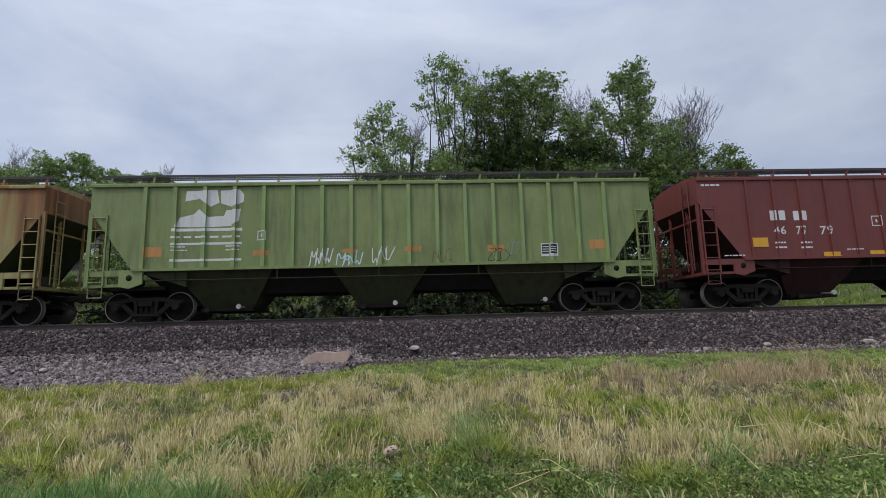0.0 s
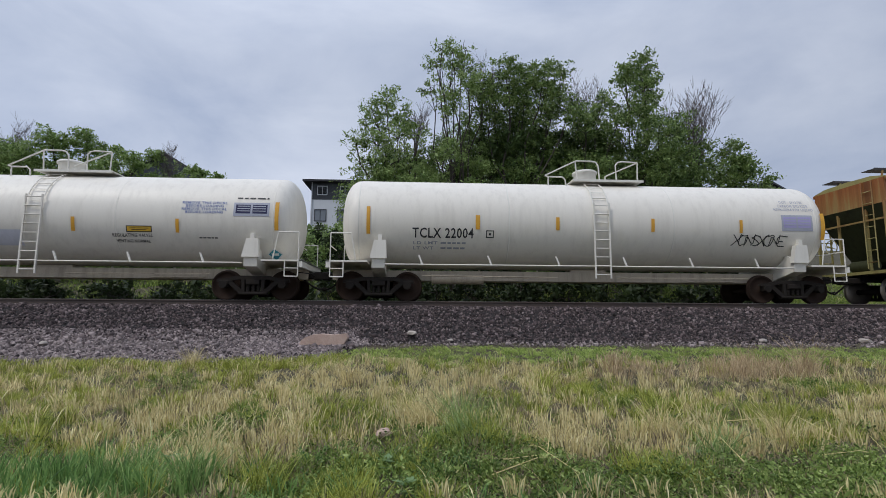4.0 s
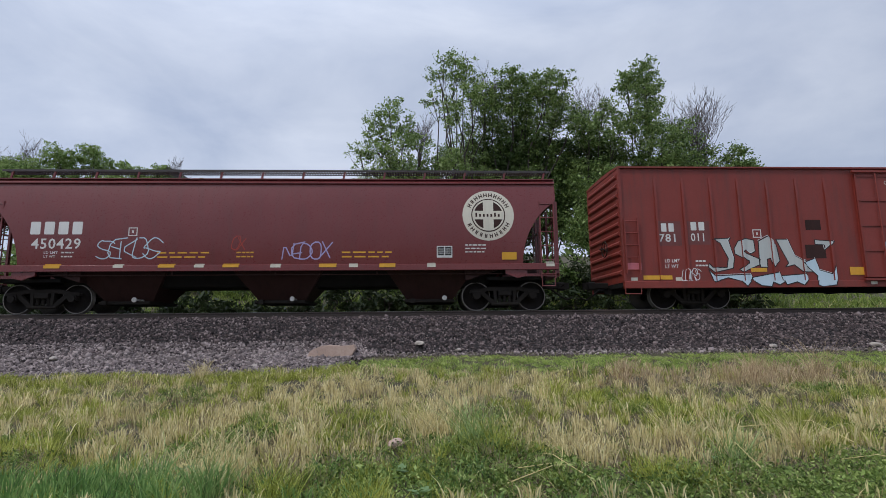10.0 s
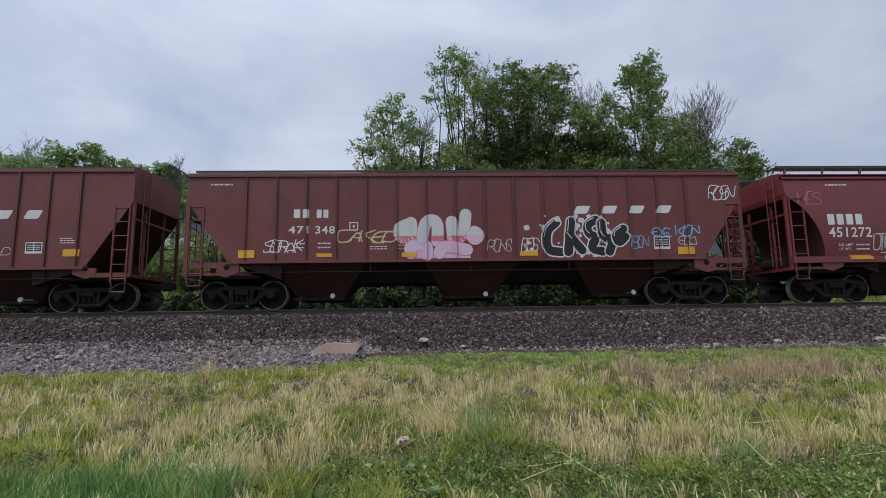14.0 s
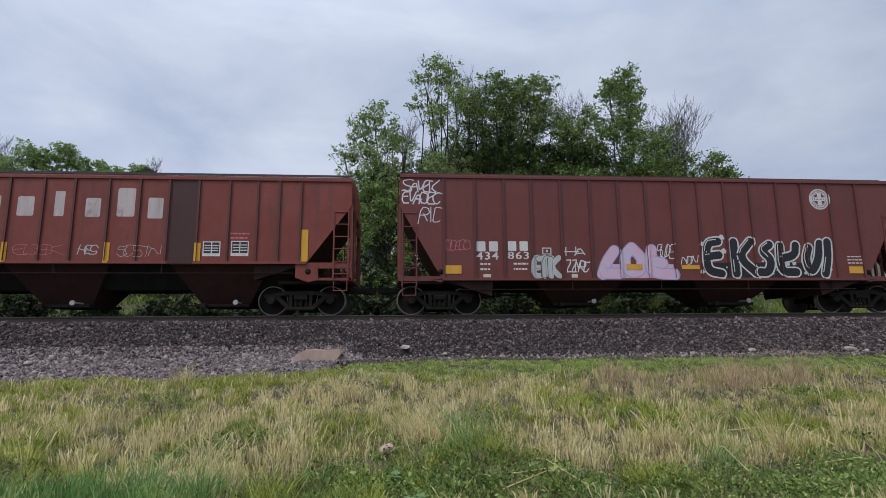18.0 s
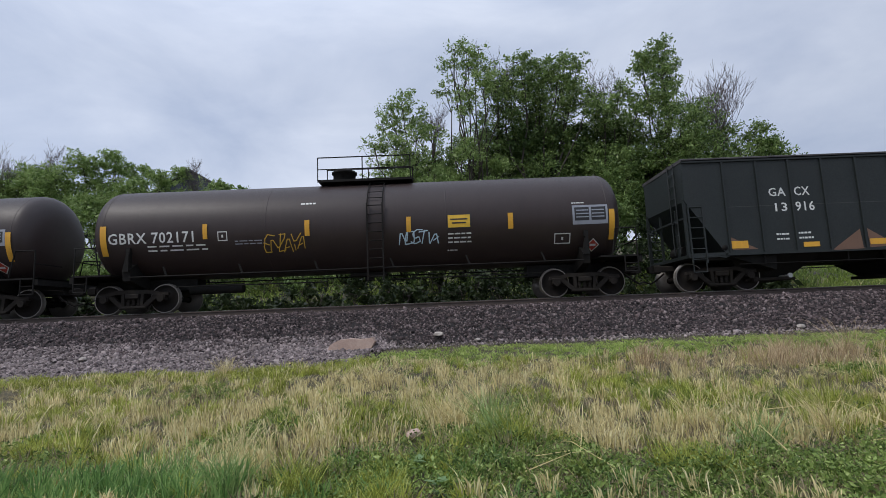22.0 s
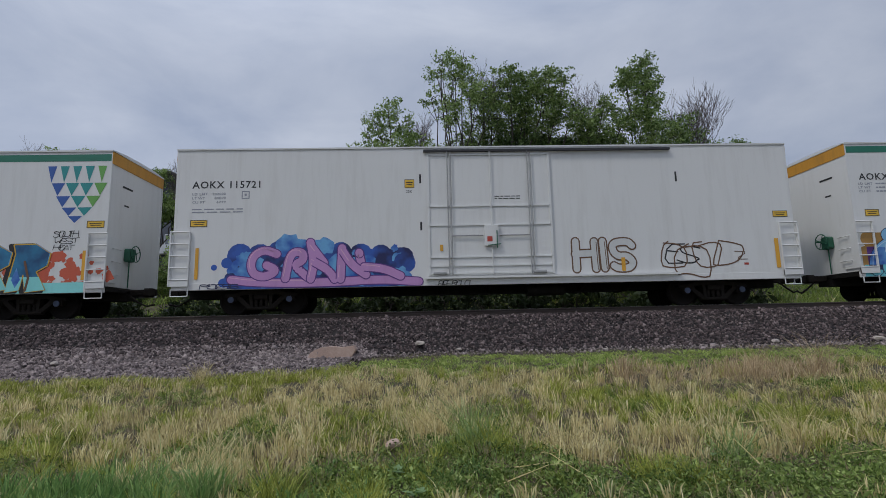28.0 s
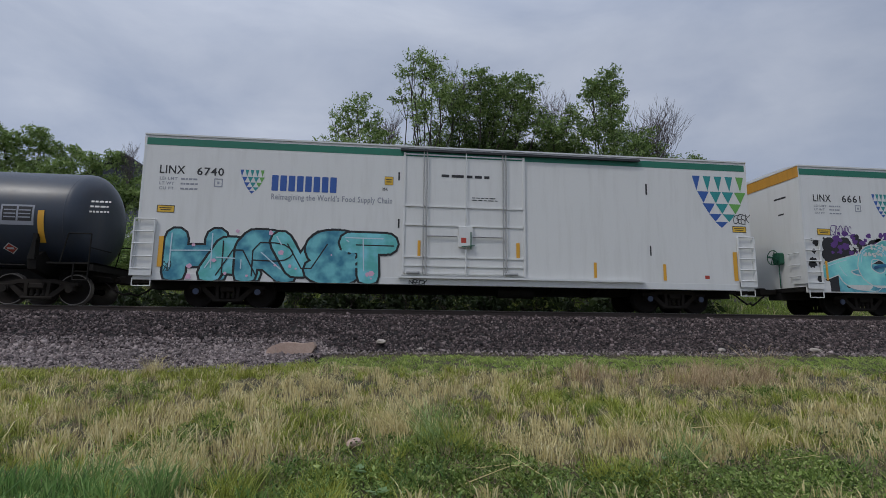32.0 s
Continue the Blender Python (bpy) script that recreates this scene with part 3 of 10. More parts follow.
def patchy(x, y, s, seed):
    """A smooth field from 0 to 1 that makes patches."""
    v = np.sin(x * s + seed) + np.sin(y * s * 1.3 + 2.1 * seed) + np.sin((x + y) * s * 0.7 + 0.7 * seed) + 0.8 * np.sin((x - 1.7 * y) * s * 1.9 + seed)
    return 0.5 + v / 7.6


def off_gravel(x, y):
    edge = np.interp(x, [-16, -6, -3.2, -1.4, 0, 24], [12.2, 12.25, 12.6, 13.1, 13.35, 13.4]) + 0.13 * np.sin(2.1 * x) * np.sin(0.7 * x + 1) + 0.06 * np.sin(9.0 * x)
    return y < edge


def verge_line(x):
    """Where the tall grass ends and the short verge begins."""
    return np.interp(x, [-4, -2.8, -0.5, 3, 12], [12.7, 12.3, 12.1, 11.7, 11.5]) + 0.12 * np.sin(2.9 * x) * np.sin(1.3 * x + 0.5)


LIVE = leafy("live_grass", [(0.06, 0.064, 0.016), (0.28, 0.315, 0.052), (0.53, 0.565, 0.115), (0.86, 0.85, 0.31)], 0.5, 0.2, 0.36, 0.35, 5.5)
MOSS = leafy("green_grass", [(0.035, 0.055, 0.014), (0.165, 0.245, 0.048), (0.33, 0.43, 0.09), (0.60, 0.65, 0.19)], 0.5, 0.3, 0.36, 0.35, 5.5)
LUSH = leafy("lush_grass", [(0.05, 0.10, 0.035), (0.18, 0.33, 0.09), (0.46, 0.60, 0.22)], 0.5, 0.25, 0.45, 0.4)
HERB = leafy("herb_leaf", [(0.018, 0.03, 0.009), (0.11, 0.175, 0.037), (0.31, 0.42, 0.11), (0.64, 0.71, 0.28)], 0.5, 0.3, 0.35, 0.4, 6.0)
VERGE = leafy("verge_grass", [(0.16, 0.24, 0.05), (0.43, 0.56, 0.14), (0.74, 0.80, 0.30)], 0.5, 0.2, 0.45, 0.4)
STRAW = leafy("straw_grass", [(0.20, 0.155, 0.07), (0.68, 0.565, 0.27), (0.92, 0.80, 0.43), (1.0, 0.93, 0.60)], 0.7, 0.2, 0.38, 0.25, 5.5)
RUDDY = leafy("ruddy_dry_grass", [(0.26, 0.17, 0.09), (0.62, 0.47, 0.28), (0.95, 0.79, 0.54)], 0.7, 0.2, 0.4, 0.3)
THATCH = leafy("dead_thatch", [(0.055, 0.045, 0.027), (0.25, 0.20, 0.12), (0.48, 0.39, 0.25), (0.68, 0.57, 0.39)], 0.8, 0.3, 0.2, 0.35, 4.0)


def chance(field, lo, hi):
    return rng.random(len(field)) < np.clip((field - lo) / (hi - lo), 0, 1)


def spots(x, y, places, rx=0.5, ry=0.6):
    """1 at the given places of the meadow, falling to 0 round them."""
    out = np.zeros(len(x))
    for px, py in places:
        wob = 1 + 0.3 * np.sin(3.1 * x + 2.3 * y + px)
        out = np.maximum(out, np.exp(-(((x - px) / rx) ** 2 + ((y - py) / ry) ** 2) * wob))
    return out


# where the meadow is fresh, herby, dry or ruddy
FRESH = [(-7.2, 10.6), (-6.1, 8.6), (-5.7, 9.2), (-4.7, 6.8), (-3.9, 11.3), (-0.9, 7.1), (-0.5, 7.5), (1.4, 11.6), (2.8, 8.9), (-0.5, 4.7), (3.3, 9.1), (5.4, 7.3), (4.9, 7.0), (3.5, 7.2), (2.4, 5.2), (8.6, 8.6), (-8.4, 8.9)]
HERBY = [(-4.1, 9.4), (-2.3, 7.0), (-2.5, 6.4), (0.8, 5.8), (0.2, 5.2), (1.3, 5.0), (3.2, 4.8), (2.4, 4.7), (3.9, 4.8), (7.3, 9.1), (4.6, 5.2), (-0.7, 5.2), (1.0, 7.9)]
DRY = [(-4.9, 8.6), (-2.2, 5.9), (-2.3, 8.7), (-1.6, 6.1), (-3.2, 7.7), (-3.5, 6.6), (-1.5, 10.0), (-0.3, 10.3), (0.9, 9.7), (2.5, 10.0), (1.6, 6.0), (3.8, 6.3), (3.1, 6.3), (2.4, 6.7), (4.4, 6.1), (0.2, 8.6), (-6.8, 9.8), (6.2, 6.6), (-5.6, 7.4), (7.9, 7.4)]
REDDISH = [(4.0, 9.8), (4.6, 9.9), (6.8, 10.4), (7.6, 10.0), (-4.1, 9.1), (-1.4, 7.0), (-0.6, 6.2), (0.5, 8.1), (2.5, 6.0)]


def open_ground(x, y):
    """Bare of tall grass where the herbs and the fresh patches grow."""
    return 1 - np.maximum(spots(x, y, HERBY, 0.55, 0.55), 0.85 * spots(x, y, FRESH, 0.45, 0.45))


def thin_near(x, y):
    """Grass gives way to leafy weeds close to the viewer, most of all on one side."""
    return 1 - np.clip((6.4 - y) / 1.6, 0, 1) * np.interp(x, [-3.5, 0, 3], [0.15, 0.4, 0.6])


blades("thatch", 60000, meadow, 0.085, 0.0055, 1.3, THATCH, "low matted dead grass under the meadow", off_gravel, per=12, loose=0.09)
blades("short_grass", 46000, meadow, 0.085, 0.006, 1.0, MOSS, "short green grass covering the meadow", lambda x, y: off_gravel(x, y) & chance(patchy(x, y, 1.5, 6.0), 0.2, 0.6), per=14, loose=0.07)
blades("meadow_grass", 185000, meadow, 0.165, 0.0064, 0.42, LIVE, "bunches of yellowish green meadow grass", lambda x, y: off_gravel(x, y) & (y < verge_line(x) + 0.3) & chance((spots(x, y, FRESH) + 0.3 * patchy(x, y, 1.7, 1.0) + 0.4 * patchy(x, y, 3.7, 2.0)) * thin_near(x, y), 0.30, 0.75), per=38, loose=0.055)
blades("green_bunches", 60000, meadow, 0.16, 0.006, 0.65, MOSS, "bunches of fresh green grass", lambda x, y: off_gravel(x, y) & chance((0.8 * spots(x, y, HERBY) + patchy(x, y, 1.4, 2.6)) * thin_near(x, y), 0.45, 0.75), per=34, loose=0.06)
blades("dry_grass", 105000, meadow, 0.185, 0.0050, 0.22, STRAW, "upright bunches of dry straw coloured grass", lambda x, y: off_gravel(x, y) & (y < verge_line(x)) & chance((0.75 * spots(x, y, DRY, 0.6, 0.6) + 0.55 * patchy(x, y, 1.2, 4.0) + 0.4 * patchy(x, y, 3.3, 1.0)) * open_ground(x, y), 0.34, 0.90) & (rng.random(len(x)) < np.interp(y, [4.5, 5.5, 7.5, 12.5, 13], [0.35, 0.7, 1, 0.9, 0.3])), head=0.5, per=22, loose=0.06)
blades("brown_grass", 62000, meadow, 0.17, 0.0050, 0.22, THATCH, "brown dead stalks between the bunches", lambda x, y: off_gravel(x, y) & (y < verge_line(x)) & chance(spots(x, y, REDDISH, 0.7, 0.6) + 0.4 * patchy(x, y, 1.9, 3.0) + 0.45 * patchy(x, y, 4.3, 1.5), 0.36, 0.8), per=20, loose=0.06)
blades("dry_turf", 46000, lambda n: (rng.uniform(-14, 17, n), rng.uniform(8.2, 12.7, n)), 0.11, 0.0065, 1.0, STRAW, "short dry turf at the top of the meadow", lambda x, y: off_gravel(x, y) & (y < verge_line(x)) & chance(patchy(x, y, 1.3, 5.5), 0.15, 0.6), per=14, loose=0.08)
blades("seed_grass", 12000, meadow, 0.28, 0.0034, 0.3, STRAW, "tall dry stalks with seed heads", lambda x, y: off_gravel(x, y) & (y < verge_line(x)) & (y > 6.0) & chance(patchy(x, y, 0.8, 7.0) + 0.3 * spots(x, y, DRY), 0.35, 0.8), head=1.0, per=7, loose=0.10)
blades("fallen_straw", 2600, meadow, 0.17, 0.0036, 1.3, STRAW, "dry straws lying over the grass", lambda x, y: off_gravel(x, y) & (y < verge_line(x)), head=0.01, per=4, loose=0.10)
blades("lush_grass", 9000, lambda n: meadow(n, 3.8, 5.6), 0.17, 0.0065, 0.7, LUSH, "lush dark green grass close to the viewer", lambda x, y: chance(patchy(x, y, 1.4, 5.0) + np.interp(x, [-3, 0, 3], [0.12, -0.1, -0.25]), 0.30, 0.6), head=0.01, per=20, loose=0.06)
blades("verge_grass", 30000, lambda n: (rng.uniform(-2.6, 22, n), rng.triangular(11.2, 12.9, 13.6, n)), 0.13, 0.009, 1.0, VERGE, "short bright green grass along the ballast", off_gravel, per=14, loose=0.07)
blades("gravel_edge_grass", 13000, lambda n: (rng.uniform(-15, -1.5, n), rng.triangular(11.2, 12.2, 12.5, n)), 0.20, 0.0065, 0.5, LIVE, "yellowish grass along the edge of the gravel", None, per=14, loose=0.08)
blades("ruddy_grass", 1900, lambda n: (rng.choice([4.4, 6.8, 7.7], n, p=[0.3, 0.35, 0.35]) + rng.normal(0, 0.5, n), rng.normal(10.6, 0.45, n)), 0.30, 0.0036, 0.3, RUDDY, "ruddy dry weeds before the ballast", off_gravel, head=0.9, per=9, loose=0.1)
blades("corner_grass", 2000, lambda n: (rng.normal(-3.4, 0.8, n), rng.normal(4.75, 0.3, n)), 0.24, 0.0065, 0.3, LUSH, "tall dark green grass clump", head=0.01, per=20, loose=0.07)
# left bank: the shade behind the train is put into the blade colour
BANK_SHADE = leafy("bank_grass_blade", [(0.016, 0.025, 0.007), (0.05, 0.075, 0.017), (0.12, 0.15, 0.035)], 0.6, 0.3, 0.3, 0.5)
blades("bank_grass", 13000, lambda n: (rng.uniform(-20, 4, n), rng.uniform(20.4, 30, n)), 0.34, 0.016, 0.5, BANK_SHADE, "dull green grass on the bank behind the track", per=10, loose=0.2)
blades("bank_grass", 17000, lambda n: (rng.uniform(4, 34, n), rng.uniform(20.4, 30, n)), 0.34, 0.016, 0.5, MOSS, "green grass on the bank behind the track", per=10, loose=0.2)
blades("bank_straw", 5000, lambda n: (rng.uniform(-2, 34, n), rng.uniform(19.9, 29, n)), 0.45, 0.012, 0.5, STRAW, "dry grass on the bank behind the track", per=10, loose=0.2)


blades("slope_grass", 26000, lambda n: (rng.uniform(5, 44, n), rng.uniform(20.4, 42, n)), 0.42, 0.024, 0.6, MOSS, "green grass on the slope behind the track", per=8, loose=0.25)
blades("slope_grass", 18000, lambda n: (rng.uniform(-44, 5, n), rng.uniform(23, 44, n)), 0.45, 0.026, 0.6, MOSS, "green grass on the hillside", per=8, loose=0.25)


def tuft(name, x, y, n, h, w, mat, label, lean=0.9, spread=0.12):
    """One arching grass clump."""
    blades_ob = blades(name, n, lambda k: (rng.normal(x, spread, k), rng.normal(y, spread, k)), h, w, lean, mat, label)
    blades_ob["kind"] = "thing"
    del blades_ob["kind"]
    return blades_ob


TUFT = leafy("long_tuft_grass", [(0.08, 0.13, 0.04), (0.28, 0.40, 0.13), (0.58, 0.68, 0.32)], 0.5, 0.1, 0.4, 0.2)
LONG, BENT = "arching clump of long green grass", "leaning clump of straw grass"
for x, y, h, mt, lab in [(0.62, 6.2, 0.55, TUFT, LONG), (0.85, 6.0, 0.42, LIVE, LONG), (-1.9, 4.8, 0.36, TUFT, LONG), (-1.3, 4.85, 0.40, LIVE, LONG), (-2.6, 5.1, 0.34, TUFT, LONG), (0.2, 6.9, 0.5, STRAW, BENT), (0.0, 7.1, 0.45, STRAW, BENT), (1.7, 6.0, 0.28, STRAW, BENT), (-2.2, 5.9, 0.38, STRAW, "upright clump of straw grass"), (3.1, 6.4, 0.42, STRAW, BENT), (4.4, 6.1, 0.42, STRAW, BENT), (3.3, 5.6, 0.34, TUFT, LONG), (-1.2, 9.9, 0.45, STRAW, BENT), (2.4, 9.4, 0.4, LIVE, LONG), (8.3, 10.7, 0.75, RUDDY, "tall ruddy dry weed standing before the ballast"), (7.0, 10.9, 0.55, RUDDY, "tall ruddy dry weed standing before the ballast"), (5.3, 7.2, 0.4, LIVE, LONG), (-5.0, 12.1, 0.55, STRAW, "thin dry stalks at the gravel's edge")]:
    tuft("grass_tuft", x, y, 150, h, 0.0034, mt, lab, 0.75, 0.10)


def straw_stalk(x, y, turn, ln, rise):
    """One thick dry stalk lying over the grass, with a bent tip."""
    zg = float(ground_z(x, y)) + 0.13
    c, q = math.cos(turn), math.sin(turn)
    ln *= 0.8
    pts = [(0, 0, 0), (0.4 * ln * c, 0.4 * ln * q, 0.5 * rise), (0.8 * ln * c, 0.8 * ln * q, rise), (ln * c, ln * q, 0.9 * rise)]
    g = Geo()
    for k in range(3):
        g.rod(pts[k], pts[k + 1], 0.006 - 0.0014 * k, 5, 0, 0.0046 - 0.0014 * k)
    ob = tagged(new("straw_stalk", g.mesh("straw_stalk", STRAW)), "long pale dry stalk lying over the grass", "stalk", "dry stalks in the meadow")
    ob.matrix_basis = pose(x, y, zg)


for x, y, turn, ln, rise in [(0.75, 4.75, 0.35, 0.75, 0.10), (1.55, 4.8, 2.3, 0.7, 0.16), (0.9, 5.1, -0.1, 0.6, 0.05), (1.35, 5.2, 1.2, 0.55, 0.22), (-0.15, 7.15, -0.6, 0.75, 0.12), (1.9, 5.8, 1.0, 0.5, 0.2), (-2.75, 6.2, 0.9, 0.45, 0.22), (4.0, 6.6, -0.7, 0.8, 0.1), (4.9, 5.9, 2.4, 0.6, 0.2), (4.3, 5.4, -0.5, 0.5, 0.08), (3.3, 5.1, 1.9, 0.45, 0.2), (2.2, 6.4, 2.5, 0.5, 0.18)]:
    straw_stalk(x, y, turn, ln, rise)


def weed(x, y, n, size, label, seed):
    """A broad-leaved weed: a rosette of pointed oval leaves on short stalks."""
    rr = random.Random(seed)
    zg = float(ground_z(x, y))
    ob = thing("broadleaf_weed", label, "weed", "weeds in the meadow", at=pose(x, y, zg))
    st = Geo().rod((0, 0, 0), (0, 0, size * 1.3), 0.006, 5)
    part("stalk", st, LUSH, ob)
    for k in range(n):
        a, up, ln = rr.uniform(0, 2 * math.pi), rr.uniform(0.5, 1.4) * size, size * rr.uniform(0.8, 1.3)
        d, s = Vector((math.cos(a), math.sin(a), 0.15)), Vector((-math.sin(a), math.cos(a), 0))
        base = Vector((0, 0, up))
        prof_l = [(0.05, 0.0), (0.3, 0.26), (0.6, 0.30), (0.85, 0.16), (1.0, 0.0)]
        vs = [base + d * ln * f + s * ln * wq + Vector((0, 0, 0.06 * ln)) for f, wq in prof_l] + [base + d * ln * f - s * ln * wq + Vector((0, 0, 0.06 * ln)) for f, wq in prof_l[1:-1]] + [base + d * ln * 0.5 - Vector((0, 0, 0.02 * ln))]
        part("leaf", Geo().add(vs, [(0, 1, 8), (1, 2, 8), (2, 3, 8), (3, 4, 8), (4, 7, 8), (7, 6, 8), (6, 5, 8), (5, 0, 8)]), WEEDLEAF, ob)


WEEDLEAF = leafy("broad_weed_leaf", [(0.13, 0.22, 0.08), (0.2, 0.3, 0.13), (0.16, 0.26, 0.1)], 0.5, 0.1)
for k, (x, y, s) in enumerate([(-0.20, 5.25, 0.11), (-0.03, 4.65, 0.11), (0.5, 5.3, 0.08), (-0.9, 5.5, 0.07), (1.4, 5.4, 0.09), (3.0, 5.6, 0.1), (-2.4, 5.5, 0.09)]):
    weed(x, y, 9, s, "broad leaved pale green weed in the grass", k)

# low leafy weeds, thickest close to the viewer
wx_, wy_ = meadow(105000, 3.85, 9.8)
wk = chance(patchy(wx_, wy_, 1.6, 9.0) + 0.7 * spots(wx_, wy_, HERBY, 0.7, 0.6) + np.interp(wx_, [-3, 1, 5], [-0.10, 0.02, 0.04]) + 0.5 * (patchy(wx_, wy_, 5.1, 3.0) - 0.5) - np.interp(wy_, [4.8, 6.2, 9.8], [-0.08, 0.12, 0.34]), 0.40, 0.70)
wx_, wy_ = wx_[wk], wy_[wk]
wn = len(wx_)


def leaf_cloud(cx, cy, cz, size, rngen):
    """Pointed leaves of two triangles each, turned at random; returns vertices and faces."""
    n = len(cx)
    a = rngen.normal(size=(n, 3))
    a /= np.linalg.norm(a, axis=1, keepdims=True)
    b = np.cross(a, rngen.normal(size=(n, 3)))
    b /= np.linalg.norm(b, axis=1, keepdims=True) + 1e-9
    ctr = np.stack([cx, cy, cz], -1)
    s = (size * rngen.lognormal(0, 0.3, n))[:, None]
    v = np.stack([ctr - a * s, ctr + b * s * 0.42, ctr + a * s, ctr - b * s * 0.42], 1)
    f = (np.array([[0, 1, 2, 3]])[None] + 4 * np.arange(n)[:, None, None]).reshape(-1, 4)
    return v.reshape(-1, 3), f


lv, lf = leaf_cloud(wx_, wy_, ground_z(wx_, wy_) + rng.uniform(0.03, 0.13, wn) + 0.12 * spots(wx_, wy_, HERBY) * rng.random(wn), 0.021, rng)
tagged(sheet("ground_weeds", lv, lf, HERB), "low leafy green weeds among the grass", "weeds", kind="stuff")

# ---- trees ----
LEAF_A = leafy("elm_leaf", [(0.07, 0.12, 0.03), (0.17, 0.26, 0.07), (0.36, 0.46, 0.17), (0.27, 0.37, 0.11)], 0.4, 0.2, 0.36, 0.45, 1.8)
LEAF_B = leafy("dark_leaf", [(0.04, 0.075, 0.022), (0.115, 0.185, 0.052), (0.29, 0.39, 0.125), (0.17, 0.25, 0.075)], 0.4, 0.2, 0.36, 0.45, 1.5)
# darker copy of the leaf: the grove's inner shade put into the colour
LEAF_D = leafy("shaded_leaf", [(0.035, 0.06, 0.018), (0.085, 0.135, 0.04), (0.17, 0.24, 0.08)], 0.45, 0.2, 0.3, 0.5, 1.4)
# undergrowth leaves: deep shade is put into their colour
LEAF_SHADE = leafy("undergrowth_leaf", [(0.016, 0.026, 0.010), (0.034, 0.052, 0.018), (0.075, 0.105, 0.034)], 0.5, 0.3, 0.3, 0.5, 1.2)
BARK = soil("grey_brown_bark", [(0.06, 0.048, 0.04), (0.085, 0.07, 0.06), (0.04, 0.032, 0.028)], 6.0, 0.8)
TWIG = soil("bare_grey_twig", [(0.12, 0.10, 0.098), (0.16, 0.135, 0.13), (0.09, 0.075, 0.072)], 6.0, 0.3)


def limb(g, a, b, r0, r1, rr, wob=0.25, n=5):
    """A bent, tapering limb from a to b."""
    a, b = Vector(a), Vector(b)
    pts = [a.lerp(b, k / n) + Vector((rr.uniform(-1, 1), rr.uniform(-1, 1), rr.uniform(-0.5, 0.5))) * wob * (0 if k in (0, n) else 1) for k in range(n + 1)]
    for k in range(n):
        g.rod(pts[k], pts[k + 1], r0 + (r1 - r0) * k / n, 5 if r0 < 0.03 else 6, 0, r0 + (r1 - r0) * (k + 1) / n)
    return pts


def tree(x, y, clumps, leaf, label, seed, density=1.0, size=0.085, trunk_r=0.2, name="tree", fork=0.32):
    rr, rg = random.Random(seed), np.random.default_rng(seed)
    zg = float(ground_z(x, y))
    ob = thing(name, label, "tree", at=pose(x, y, zg))
    top = max(c[1] for c in clumps)
    mid = zg + fork * (sum(c[1] for c in clumps) / len(clumps) - zg)
    g = Geo()
    stem = limb(g, (0, 0, -0.3), (rr.uniform(-0.2, 0.2), 0, mid - zg), trunk_r, trunk_r * 0.7, rr, 0.08)
    part("trunk", g, BARK, ob)
    cx, cy, cz = [], [], []
    for k, (px, pz, pr) in enumerate(clumps):
        dy = rr.uniform(-1.6, 1.6) * min(1.3, pr)
        c = Vector((px - x, dy, pz - zg))
        gb = Geo()
        pts = limb(gb, stem[-1] if k % 3 else stem[-2], c, trunk_r * 0.33, 0.02, rr, 0.35)
        for j in range(5):
            e = c + Vector((rr.uniform(-1, 1), rr.uniform(-1, 1), rr.uniform(-0.4, 1))) * pr * 0.95
            limb(gb, pts[-2 if j % 2 else -1], e, 0.022, 0.006, rr, 0.1, 3)
        part("limb", gb, BARK, ob)
        # sprays of leaves on twigs that point outwards: a lobed outline with gaps in it
        nb = max(8, int((30 + 14 * pr) * pr * pr * density))
        d = rg.normal(size=(nb, 3))
        d /= np.linalg.norm(d, axis=1, keepdims=True)
        lobes = rg.normal(size=(6, 3))
        lobes /= np.linalg.norm(lobes, axis=1, keepdims=True)
        swell = 0.62 + 0.50 * np.clip((d @ lobes.T).max(axis=1, keepdims=True), 0, 1) ** 3
        foot = np.array(c) + d * pr * swell * (rg.random((nb, 1)) ** 0.42) * np.array([1, 1, 0.9])
        aim = d + np.array([0, 0, 0.3]) + 0.45 * rg.normal(size=(nb, 3))
        aim /= np.linalg.norm(aim, axis=1, keepdims=True)
        for q, e in zip(foot, aim):
            m = rg.integers(22, 42)
            u = rg.random((m, 1)) * rg.uniform(0.35, 0.75) * (0.55 + 0.35 * pr)
            o = e * u - np.array([0, 0, 0.22]) * u * u + rg.normal(size=(m, 3)) * np.array([0.15, 0.15, 0.10]) * (0.55 + 0.35 * pr)
            cx.append(q[0] + o[:, 0])
            cy.append(q[1] + o[:, 1])
            cz.append(q[2] + o[:, 2])
    v, f = leaf_cloud(np.concatenate(cx), np.concatenate(cy), np.concatenate(cz), size, rg)
    crown = sheet("crown", v, f, leaf)
    crown.parent = ob
    return ob


